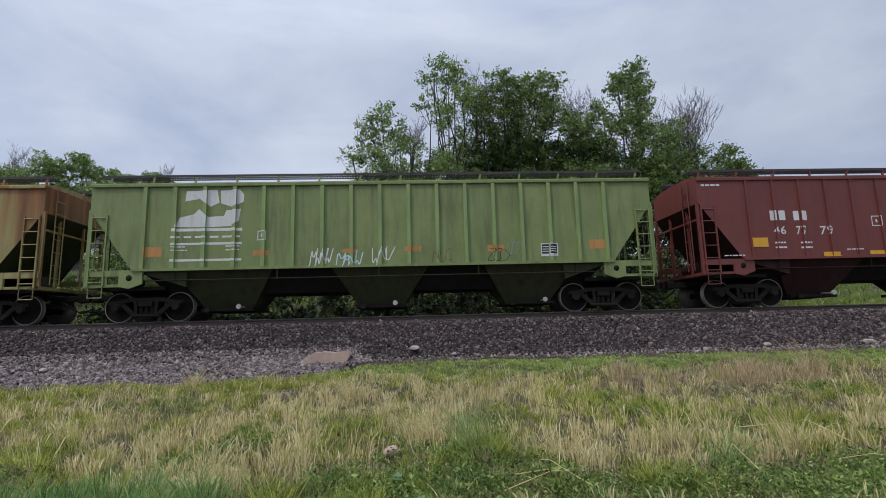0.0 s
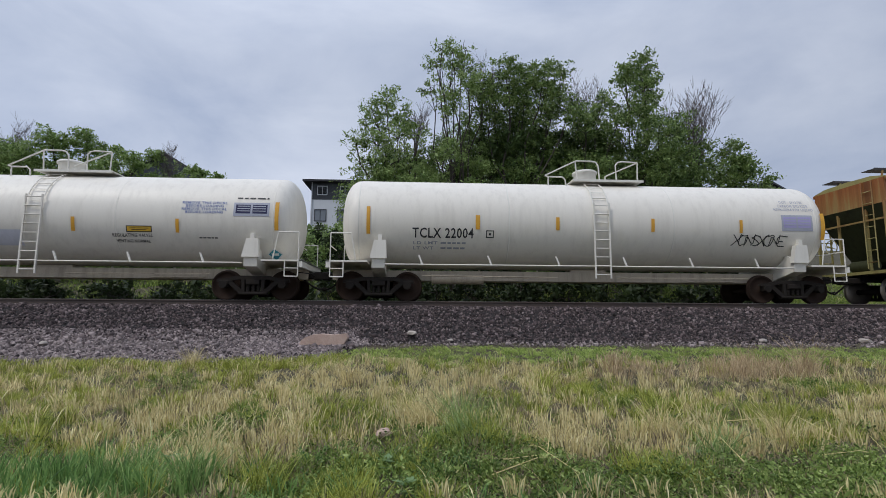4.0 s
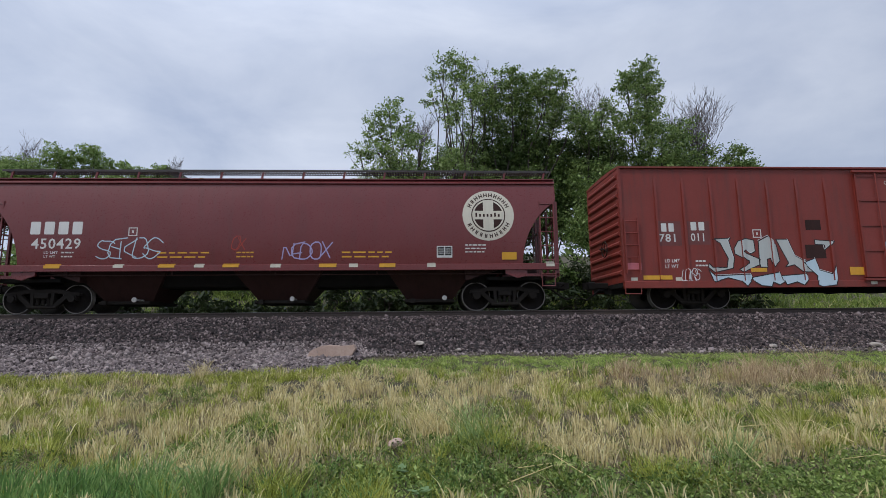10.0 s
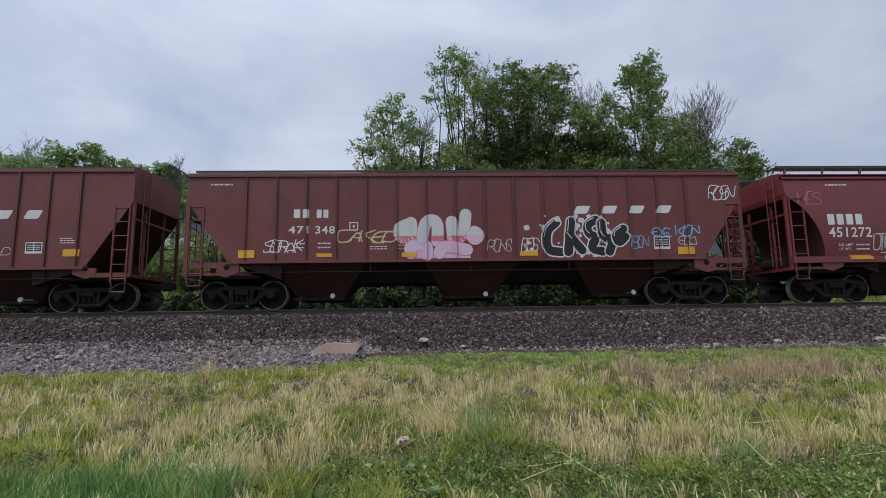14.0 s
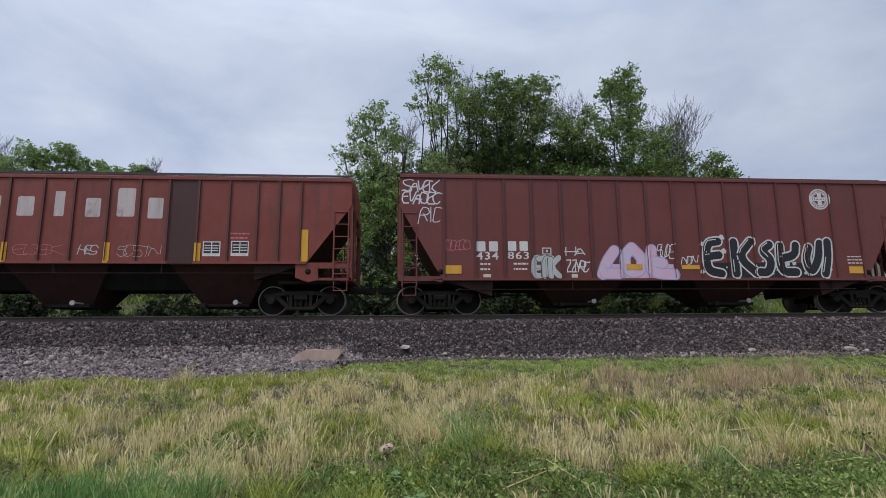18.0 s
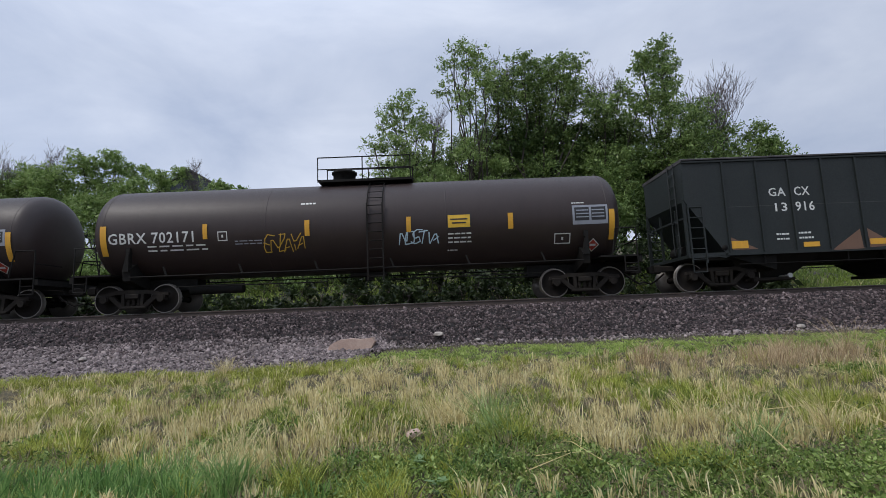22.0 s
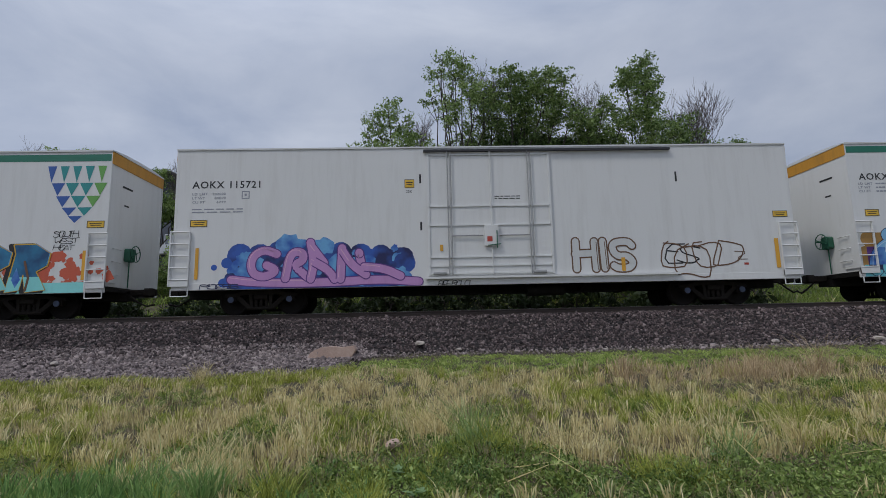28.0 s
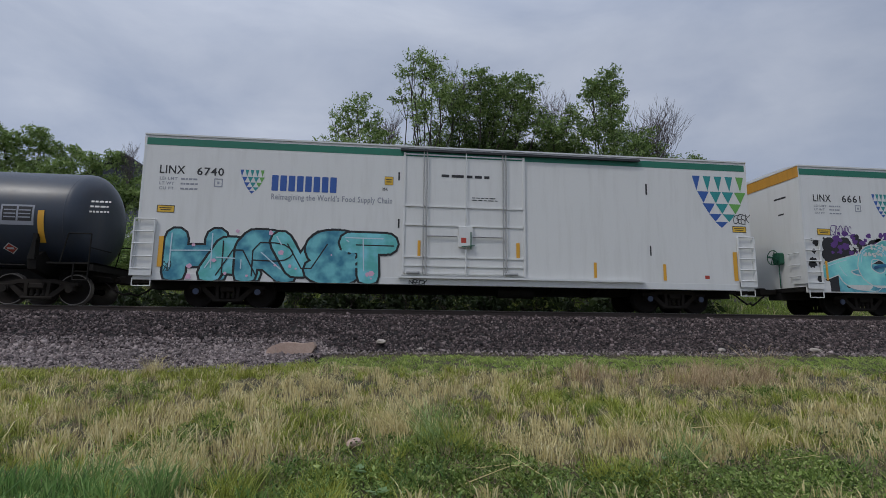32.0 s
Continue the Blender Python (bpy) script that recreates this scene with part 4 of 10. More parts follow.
def bare_tree(x, y, z0, spread_x, top, label, seed, lean=0.0, n=26):
    """Leafless twigs that fan upwards."""
    rr = random.Random(seed)
    zg = float(ground_z(x, y))
    ob = thing("bare_tree", label, "tree", at=pose(x, y, zg))
    g = Geo()
    stem = limb(g, (0, 0, -0.3), (lean * 0.3, 0, z0 - zg), 0.15, 0.09, rr, 0.15)
    part("trunk", g, BARK, ob)
    g = Geo()

    def grow(p, d, ln, r, depth):
        """One bent branch that splits into thinner ones, all turning upwards."""
        q = p
        for _ in range(2):
            d = (d + Vector((rr.uniform(-0.2, 0.2), rr.uniform(-0.2, 0.2), rr.uniform(0.0, 0.18)))).normalized()
            e = q + d * ln * 0.5
            g.rod(q, e, r, 5 if depth > 1 else 4, 0, r * 0.72)
            q, r = e, r * 0.72
            if depth:
                for _ in range(2 if depth > 1 else 3):
                    side = (d + Vector((rr.uniform(-0.75, 0.75), rr.uniform(-0.75, 0.75), rr.uniform(-0.1, 0.4)))).normalized()
                    grow(q, side, ln * rr.uniform(0.5, 0.75), max(0.008, r * 0.66), depth - 1)

    for k in range(max(6, n // 5)):
        u = -1 + 2 * (k + 0.5) / max(6, n // 5) + rr.uniform(-0.12, 0.12)
        aim = Vector((lean + u * spread_x, rr.uniform(-0.5, 0.5) * spread_x, (top - z0) * (1 - 0.45 * abs(u) ** 1.5)))
        grow(stem[-1] - Vector((0, 0, rr.uniform(0, 0.6))), aim.normalized(), aim.length * 0.46, 0.046, 3)
    part("twig_fan", g, TWIG, ob, "leafless grey twigs")


tree(-1.0, 30, [(-2.0, 12.7, 0.9), (-1.3, 12.2, 0.8), (-2.8, 12.0, 0.7), (-2.2, 11.5, 0.8), (-3.2, 11.2, 0.5), (-0.9, 11.4, 0.6), (-3.6, 9.6, 0.8), (-2.4, 9.5, 1.0), (-1.2, 9.8, 1.0), (-0.2, 10.4, 0.8), (-3.2, 8.2, 1.2), (-1.6, 8.2, 1.3), (-0.2, 8.6, 1.3), (-3.4, 6.4, 1.4), (-1.6, 6.2, 1.5), (0.2, 6.6, 1.4), (-2.8, 4.8, 1.4)], LEAF_A, "airy green elm tree with gaps in its crown", 11, 0.75, 0.08)
tree(2.2, 30, [(2.2, 16.0, 0.75), (1.4, 15.6, 0.6), (2.9, 15.8, 0.5), (1.0, 14.6, 0.7), (2.2, 14.6, 0.8), (0.7, 13.6, 0.6), (3.2, 14.4, 0.8), (1.7, 13.3, 0.9), (2.9, 12.9, 1.0), (3.9, 13.4, 0.9), (1.6, 11.9, 0.8), (3.0, 11.4, 1.2), (1.4, 10.4, 1.0), (0.6, 9.6, 1.1), (3.4, 9.8, 1.3), (2.0, 8.9, 1.0), (0.8, 7.6, 1.3), (3.6, 7.8, 1.4), (2.6, 6.2, 1.2), (0.8, 5.0, 1.5)], LEAF_A, "tall green elm tree with a narrow top", 12, 0.72, 0.08)
tree(5.8, 30.5, [(6.2, 15.3, 0.8), (5.3, 15.0, 0.8), (7.0, 15.0, 0.7), (8.3, 15.0, 0.7), (8.9, 14.6, 0.6), (7.7, 14.2, 0.9), (4.5, 13.9, 0.9), (5.6, 13.8, 1.2), (6.8, 13.5, 1.2), (8.5, 13.3, 1.1), (4.4, 12.2, 1.2), (5.9, 12.0, 1.5), (7.6, 12.0, 1.4), (9.2, 12.0, 0.9), (4.4, 10.3, 1.4), (6.2, 10.2, 1.7), (8.2, 10.2, 1.6), (4.6, 8.4, 1.5), (6.4, 8.2, 1.8), (8.4, 8.3, 1.7), (4.8, 6.2, 1.5), (7.2, 6.0, 1.8)], LEAF_B, "broad dark green tree behind the track", 13, 0.95, 0.085, 0.26)
tree(10.4, 30, [(9.9, 10.9, 1.1), (11.3, 12.6, 0.7), (11.0, 11.4, 1.1), (12.0, 11.0, 1.0), (10.0, 9.6, 1.3), (11.6, 9.6, 1.4), (10.2, 8.0, 1.5), (12.0, 7.8, 1.5), (10.4, 6.2, 1.6), (12.0, 5.6, 1.6), (9.4, 4.6, 1.6)], LEAF_B, "lower green tree between two taller ones", 14, 0.95, 0.085)
tree(13.9, 30.5, [(13.9, 15.4, 0.8), (14.8, 15.0, 0.7), (13.1, 14.9, 0.7), (14.0, 14.8, 0.9), (12.8, 14.2, 0.8), (15.0, 14.2, 0.8), (13.8, 13.4, 1.0), (12.6, 12.8, 0.9), (14.9, 12.6, 1.1), (13.4, 11.7, 1.2), (15.6, 11.0, 1.2), (12.4, 10.6, 1.2), (14.2, 10.0, 1.5), (16.2, 9.4, 1.4), (12.8, 8.6, 1.5), (14.8, 8.2, 1.6), (16.6, 7.4, 1.5), (13.4, 6.4, 1.6), (15.6, 5.8, 1.7)], LEAF_B, "dark green tree with a round lighter top", 15, 0.85, 0.082, 0.2)
tree(18.2, 30, [(17.4, 10.2, 0.9), (17.6, 9.0, 1.2), (18.8, 9.4, 0.9), (19.6, 8.9, 0.9), (18.2, 7.8, 1.4), (19.8, 7.8, 1.1), (20.6, 8.4, 0.6), (21.1, 7.4, 0.7), (19.8, 6.2, 1.4), (18.0, 5.6, 1.6), (21.2, 5.6, 1.1)], LEAF_B, "low dark green tree at the edge of the grove", 16, 0.95, 0.085)
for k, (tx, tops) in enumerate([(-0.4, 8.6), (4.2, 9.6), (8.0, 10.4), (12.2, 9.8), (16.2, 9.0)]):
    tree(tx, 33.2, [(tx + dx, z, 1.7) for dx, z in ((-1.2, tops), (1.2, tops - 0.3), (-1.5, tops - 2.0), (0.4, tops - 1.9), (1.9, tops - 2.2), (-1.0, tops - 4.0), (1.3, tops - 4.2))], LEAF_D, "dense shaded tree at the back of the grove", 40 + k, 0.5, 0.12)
bare_tree(10.3, 30.5, 10.6, 1.1, 15.0, "bare grey tree among the green crowns", 21, 0.2, 44)
bare_tree(16.8, 30.3, 9.0, 2.2, 14.6, "bare grey tree with fanning twigs", 22, 0.7, 60)
bare_tree(4.0, 31.2, 12.4, 0.9, 16.3, "bare grey tops behind the green crowns", 23, 0.2, 22)
bare_tree(-0.1, 30.6, 9.8, 0.6, 13.0, "bare grey twigs beside a green crown", 24, 0.0, 14)
tree(-28.6, 42, [(-28.0, 13.7, 1.3), (-29.8, 13.3, 1.3), (-26.3, 12.6, 1.3), (-31.0, 11.6, 1.5), (-28.6, 11.0, 1.9), (-25.6, 10.2, 1.7), (-31.5, 9.6, 1.8), (-27.5, 8.6, 2.0), (-24.2, 8.6, 1.6)], LEAF_A, "rounded green tree on the hillside", 17, 0.9, 0.11)
tree(-22.2, 43, [(-22.0, 12.6, 0.9), (-23.0, 11.6, 1.1), (-21.1, 11.2, 1.0), (-22.0, 9.8, 1.6), (-20.2, 9.4, 1.3)], LEAF_A, "small green tree on the hillside", 18, 0.8, 0.11)
tree(-34.5, 42, [(-33.8, 12.2, 1.6), (-36.2, 11.6, 1.9), (-38.5, 11.0, 2.0), (-33.2, 10.2, 1.8), (-36.0, 9.2, 2.0)], LEAF_A, "green hillside tree mixed with bare twigs", 19, 0.8, 0.11)
tree(-18.0, 43, [(-18.2, 11.0, 0.8), (-17.2, 10.0, 1.0), (-18.8, 9.2, 1.1), (-16.5, 10.3, 0.8), (-16.1, 9.0, 1.0)], LEAF_A, "small green tree below the houses", 20, 0.8, 0.15, 0.1)
bare_tree(-36.6, 42, 10.5, 1.5, 15.9, "bare grey tree on the hillside", 25, 0.0, 22)
bare_tree(-33.4, 42.5, 10.8, 0.9, 15.7, "bare grey tree on the hillside", 26, 0.3, 16)
bare_tree(-20.9, 43, 10.4, 0.8, 14.0, "bare grey tree on the hillside", 27, 0.0, 14)
tree(34.0, 46, [(34.0, 11.2, 1.3), (35.2, 10.2, 1.4), (33.0, 9.6, 1.4), (36.4, 9.0, 1.4)], LEAF_A, "green tree far along the hillside", 28, 0.7, 0.2)


def shrub(x, y, r, h, leaf, label, seed):
    zg = float(ground_z(x, y))
    tree(x, y, [(x - 0.6 * r, zg + 0.45 * h, 0.7 * r), (x + 0.6 * r, zg + 0.5 * h, 0.7 * r), (x, zg + 0.75 * h, 0.7 * r)], leaf, label, seed, 0.42, 0.112, 0.05, "shrub", 0.25)


shrubs = random.Random(77)
for k in range(26):
    x = -38 + k * 1.32 + shrubs.uniform(-0.5, 0.5)
    shrub(x, shrubs.uniform(33, 39), shrubs.uniform(1.2, 1.8), shrubs.uniform(2.6, 4.2), LEAF_A if k % 3 else LEAF_B, "leafy green shrub on the hillside", 100 + k)
# low shrubs behind the track; their leaf colour holds the shade there
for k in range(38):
    shrub(-29 + k * 1.15 + shrubs.uniform(-0.4, 0.4), shrubs.uniform(20.9, 22.8), shrubs.uniform(0.6, 0.95), shrubs.uniform(1.2, 2.0), LEAF_SHADE, "low dark weedy shrub behind the track", 200 + k)
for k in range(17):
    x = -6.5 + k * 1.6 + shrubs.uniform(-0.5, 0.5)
    shrub(x, shrubs.uniform(26.0, 29), shrubs.uniform(1.2, 1.6), shrubs.uniform(3.0, 4.6), LEAF_SHADE if k % 4 else LEAF_B, "dark leafy shrub under the grove", 140 + k)
for k, (x, y, r, h) in enumerate([(-14.5, 50, 1.6, 3.6), (-12.0, 48, 1.5, 3.2), (-9.6, 49, 1.6, 3.4), (-7.4, 47, 1.5, 3.0), (-16.8, 46, 1.5, 5.2), (-13.2, 40, 1.3, 2.4), (-10.4, 38, 1.2, 2.2), (-8.0, 40, 1.4, 2.8), (-15.8, 52, 1.4, 6.0), (-19.2, 48, 1.4, 3.2)]):
    shrub(x, y, r, h, LEAF_A, "bright green shrub below the houses", 170 + k)


def branch_heap(x, y, seed):
    """Fallen dry branches in the grass behind the track."""
    rr = random.Random(seed)
    zg = float(ground_z(x, y))
    ob = thing("fallen_branch", "fallen dry branch arching over the grass", "branch", at=pose(x, y, zg))
    g = Geo()
    pts = limb(g, (-1.2, 0, 0.15), (1.2, 0.2, 0.35), 0.06, 0.03, rr, 0.2)
    part("stem", g, TWIG, ob)
    g = Geo()
    for p in pts[1:]:
        for q in range(3):
            limb(g, p, p + Vector((rr.uniform(-0.7, 0.7), rr.uniform(-0.5, 0.5), rr.uniform(-0.2, 0.6))), 0.02, 0.008, rr, 0.08, 3)
    part("side_twigs", g, TWIG, ob)


for k, (x, y) in enumerate([(-2.0, 21.4), (-3.6, 21.9), (0.4, 22.4), (6.5, 22.0)]):
    branch_heap(x, y, 60 + k)

# ---- houses on the hill ----
SIDING = paint("white_siding", (0.62, 0.63, 0.65), grime=0.1, dirt=(0.35, 0.34, 0.33))
DARKSIDE = paint("charcoal_siding", (0.045, 0.048, 0.055), grime=0.15)
ROOFING = paint("dark_roof_shingle", (0.035, 0.035, 0.04), grime=0.3, rough=0.85)
GREYSIDE = paint("blue_grey_siding", (0.085, 0.095, 0.12), grime=0.15)


def glass(name):
    m, nt, bs = nodes_of(name)
    bs.inputs["Base Color"].default_value = (0.16, 0.18, 0.2, 1)
    bs.inputs["Roughness"].default_value = 0.08
    bs.inputs["Specular IOR Level"].default_value = 0.8
    return m


PANE = glass("window_pane")


def window(house, x, z, w, h, y, frame_mat):
    g = Geo()
    for x0, x1, z0, z1 in ((-w / 2 - 0.08, w / 2 + 0.08, h / 2, h / 2 + 0.12), (-w / 2 - 0.08, w / 2 + 0.08, -h / 2 - 0.1, -h / 2), (-w / 2 - 0.08, -w / 2, -h / 2, h / 2), (w / 2, w / 2 + 0.08, -h / 2, h / 2), (-0.03, 0.03, -h / 2, h / 2)):
        g.box(x0, x1, -0.07, 0.02, z0, z1)
    win = part("window", g, frame_mat, house, "window with a dark frame", pose(x, y, z))
    part("pane", Geo().box(-w / 2, w / 2, -0.02, 0.0, -h / 2, h / 2), PANE, win, "grey reflecting pane")


def block_house():
    ob = thing("apartment_house", "white three storey house with a charcoal top storey", "house", at=pose(-13.0, 62, 0))
    W, dep = 11.0, 9.0
    z0, z1, z2, z3 = float(ground_z(-9, 62)) - 0.5, 9.6, 13.5, 15.6
    part("base_wall", Geo().box(0.1, W - 0.1, 0.1, dep, z0, z1), DARKSIDE, ob, "dark ground storey")
    for k in range(3):
        x0 = 0.0 + k * W / 3
        part("wall_panel", Geo().box(x0 + 0.012, x0 + W / 3 - 0.012, 0, dep, z1, z2), SIDING, ob, "white clad middle storey")
    part("upper_wall", Geo().box(0.05, W - 0.05, 0.05, dep, z2, z3), DARKSIDE, ob, "charcoal clad top storey")
    for k in range(12):
        part("siding_board", Geo().box(0.03, W - 0.03, 0.02, 0.06, z2 + 0.02 + k * 0.172, z2 + 0.165 + k * 0.172), DARKSIDE, ob)
    part("roof", Geo().prism_x([(-0.9, z3), (dep + 0.6, z3), (dep + 0.6, z3 + 0.2), (dep / 2, z3 + 0.55), (-0.9, z3 + 0.22)], -0.9, W + 0.9), ROOFING, ob, "low dark roof with a wide overhang")
    part("downpipe", Geo().rod((0.12, -0.1, z1), (0.12, -0.1, z3), 0.06, 8), SIDING, ob)
    for k in range(4):
        window(ob, 1.35 + k * 2.75, 14.65, 1.1, 0.95, 0.04, SIDING)
        window(ob, 1.2 + k * 2.75, 11.55, 1.3, 1.3, 0.0, DARKSIDE)


def gable_house(x, y, w, dep, z1, zr, wall, label, lit=True):
    """A house whose gable faces the track."""
    z0 = float(ground_z(x + w / 2, y)) - 0.6
    ob = thing("gable_house", label, "house", at=pose(x, y, 0))
    part("gable_wall", Geo().prism_y([(0, z0), (w, z0), (w, z1), (w / 2, zr), (0, z1)], 0, dep), wall, ob)
    for s in (-1, 1):
        a, b = (w / 2, zr + 0.12), (w / 2 + s * (w / 2 + 0.8), z1 - 0.8 * (zr - z1) / (w / 2) + 0.12)
        part("roof_plane", Geo().prism_y([a, b, (b[0], b[1] + 0.22), (a[0], a[1] + 0.22)], -0.8, dep + 0.5), ROOFING, ob, "dark sloping roof")
        part("rake_board", Geo().prism_y([(a[0], a[1] - 0.02), (b[0], b[1] - 0.02), (b[0], b[1] + 0.2), (a[0], a[1] + 0.2)], -0.86, -0.8), DARKSIDE, ob)
    window(ob, w * 0.5, z1 - 0.9, 1.0, 1.5, -0.01, SIDING)
    window(ob, w * 0.22, z1 - 3.2, 1.2, 1.2, -0.01, SIDING)
    part("balcony", Geo().box(0.5, w - 0.5, -1.2, 0.0, z1 - 2.6, z1 - 2.4).box(0.5, w - 0.5, -1.2, -1.12, z1 - 2.4, z1 - 1.5), SIDING, ob, "white balcony rail")


block_house()
gable_house(-23.0, 57, 6.4, 8, 11.6, 14.0, GREYSIDE, "blue grey gabled house among trees")
gable_house(-44.0, 64, 25.0, 9, 11.6, 19.2, GREYSIDE, "large house with a dark low pitched roof behind trees")
gable_house(38.5, 60, 9.0, 8, 13.5, 16.0, GREYSIDE, "grey house with a dark roof far along the hill")

# ---- freight cars: parts that they share ----
WHEEL_R = 0.457


def wheelset_geo():
    g = Geo()
    for s in (-1, 1):
        y = 0.753 * s
        face = [(y - 0.07 * s, 0.10), (y - 0.07 * s, WHEEL_R + 0.025), (y - 0.045 * s, WHEEL_R + 0.022), (y - 0.035 * s, WHEEL_R), (y + 0.07 * s, WHEEL_R - 0.004)]
        g.lathe_y(face, 28, 1)
        g.lathe_y([(y + 0.07 * s, WHEEL_R - 0.004), (y + 0.07 * s, WHEEL_R - 0.03)], 28, 1, smooth=False)
        g.lathe_y([(y + 0.07 * s, WHEEL_R - 0.03), (y + 0.068 * s, WHEEL_R - 0.05)], 28, 0, smooth=False)
        g.lathe_y([(y + 0.068 * s, WHEEL_R - 0.05), (y + 0.03 * s, WHEEL_R - 0.075), (y + 0.015 * s, 0.25), (y + 0.05 * s, 0.15), (y + 0.09 * s, 0.13), (y + 0.09 * s, 0.085)], 28, 0)
        g.lathe_y([(y + 0.09 * s, 0.085), (y + 0.22 * s, 0.08), (y + 0.222 * s, 0.0)], 14, 0)
        for k in range(3):
            a = k * 2.094
            g.rod((0.055 * math.cos(a), y + 0.215 * s, 0.055 * math.sin(a)), (0.055 * math.cos(a), y + 0.24 * s, 0.055 * math.sin(a)), 0.016, 6, 0)
    g.rod((0, -0.7, 0), (0, 0.7, 0), 0.085, 10, 0)
    return g


def sideframe_geo():
    """A cast side frame: top member, tapering tension member, columns and bearing adapters."""
    g = Geo()
    h = 0.889
    top = [(-h - 0.22, 0.55), (-h - 0.2, 0.64), (-h + 0.12, 0.67), (-0.5, 0.74), (0.5, 0.74), (h - 0.12, 0.67), (h + 0.2, 0.64), (h + 0.22, 0.55), (h - 0.15, 0.55), (0.5, 0.62), (-0.5, 0.62), (-h + 0.15, 0.55)]
    g.prism_y(top, -0.07, 0.07)
    for s in (-1, 1):
        g.prism_y([(s * (h - 0.22), 0.60), (s * (h - 0.02), 0.60), (s * 0.42, 0.20), (s * 0.28, 0.20), (s * 0.3, 0.27)], -0.06, 0.06)
        g.prism_y([(s * 0.24, 0.18), (s * 0.33, 0.18), (s * 0.36, 0.66), (s * 0.26, 0.66)], -0.075, 0.075)
        g.box(s * h - 0.13, s * h + 0.13, -0.09, 0.09, 0.40, 0.60, cut=0.02)
        g.rod((s * h, -0.13, 0.46), (s * h, 0.05, 0.46), 0.11, 14)
    g.box(-0.42, 0.42, -0.09, 0.09, 0.15, 0.25, cut=0.03)
    return g


def spring_geo():
    """One coil spring, its coils as bulges of one turned shape."""
    prof = [(0.25, 0.001)]
    for k in range(5):
        prof += [(0.252 + 0.05 * k, 0.048), (0.272 + 0.05 * k, 0.07), (0.292 + 0.05 * k, 0.048)]
    return Geo().lathe_z(prof + [(0.50, 0.001)], 12, 0, 0, 0)


def bolster_geo():
    g = Geo()
    g.box(-0.2, 0.2, -1.12, 1.12, 0.46, 0.62, cut=0.03)
    return g.lathe_z([(0.61, 0.001), (0.61, 0.2), (0.78, 0.2), (0.78, 0.001)], 14, 0, 0, 0)


def coupler_geo():
    g = Geo()
    g.box(-0.6, 0.0, -0.1, 0.1, 0.72, 0.92, cut=0.03)
    g.box(0.0, 0.22, -0.15, 0.15, 0.68, 0.96, cut=0.05)
    g.prism_y([(0.18, 0.70), (0.36, 0.72), (0.36, 0.92), (0.18, 0.94)], -0.16, 0.02)
    g.pipe([(-0.3, -0.35, 0.7), (-0.05, -0.36, 0.5), (0.2, -0.3, 0.36), (0.42, -0.2, 0.42)], 0.03, 6)
    g.pipe([(-0.4, -0.9, 0.88), (0.05, -0.75, 0.83), (0.05, -0.2, 0.80)], 0.016, 5)
    return g


WHEELSETS = []


def add_trucks(car, bx, mats=(WHEEL, TREAD), caps=None):
    for s in (-1, 1):
        truck = part("truck", bolster_geo, STEEL, car, "cast steel truck with two axles", pose(s * bx, 0, 0), "bolster")
        for y in (-0.99, 0.99):
            part("side_frame", sideframe_geo, STEEL, truck, at=pose(0, y, 0, 0, 0, 0 if y < 0 else 180), key="side_frame")
            for x in (-0.16, 0.0, 0.16):
                part("spring", spring_geo, STEEL, truck, at=pose(x, y, 0), key="spring")
        for x in (-0.59, 0.59):
            part("brake_beam", Geo().box(-0.03, 0.03, -0.9, 0.9, 0.36, 0.48), STEEL, truck, at=pose(x, 0, 0), key="brake_beam")
        for x in (-0.889, 0.889):
            ws = part("wheelset", wheelset_geo, list(mats), truck, "steel wheels with worn rims", pose(x, 0, WHEEL_R), ("wheelset", mats[0].name, mats[1].name))
            WHEELSETS.append((car, ws, x, s * bx + x))
            if caps:
                part("bearing_cap", Geo().rod((0, -1.15, 0.46), (0, -1.09, 0.46), 0.09, 14), caps, truck, "blue grey bearing cap", pose(x, 0, 0), ("cap", caps.name))


def add_couplers(car, hx):
    for s in (-1, 1):
        part("coupler", coupler_geo, STEEL, car, "rusty knuckle coupler with air hose", pose(s * hx, 0, 0, 0, 0, 0 if s > 0 else 180), "coupler")


def ladder(car, x0, x1, y, z0, z1, mat, n=0, r=0.017, flat_stile=True, name="ladder"):
    """Two stiles and their rungs; each rung is a piece of its own."""
    g = Geo()
    for x in (x0, x1):
        g.box(x - 0.022, x + 0.022, y - 0.02, y + 0.03, z0, z1)
    lad = part(name, g, mat, car)
    n = n or max(2, round((z1 - z0) / 0.36))
    rung = Geo().rod((-(x1 - x0) / 2, 0, 0), ((x1 - x0) / 2, 0, 0), r, 6)
    for k in range(n):
        part("rung", rung, mat, lad, at=pose((x0 + x1) / 2, y - 0.01, z0 + 0.12 + (z1 - z0 - 0.2) * k / (n - 1)), key=("rung", round(x1 - x0, 3), mat.name))
    return lad


def stirrup(car, x, y, z, mat, w=0.4, d=0.32):
    part("step", Geo().pipe([(-w / 2, 0, 0), (-w / 2, 0, -d), (w / 2, 0, -d), (w / 2, 0, 0)], 0.016, 5), mat, car, at=pose(x, y, z), key=("step", w, d, mat.name))


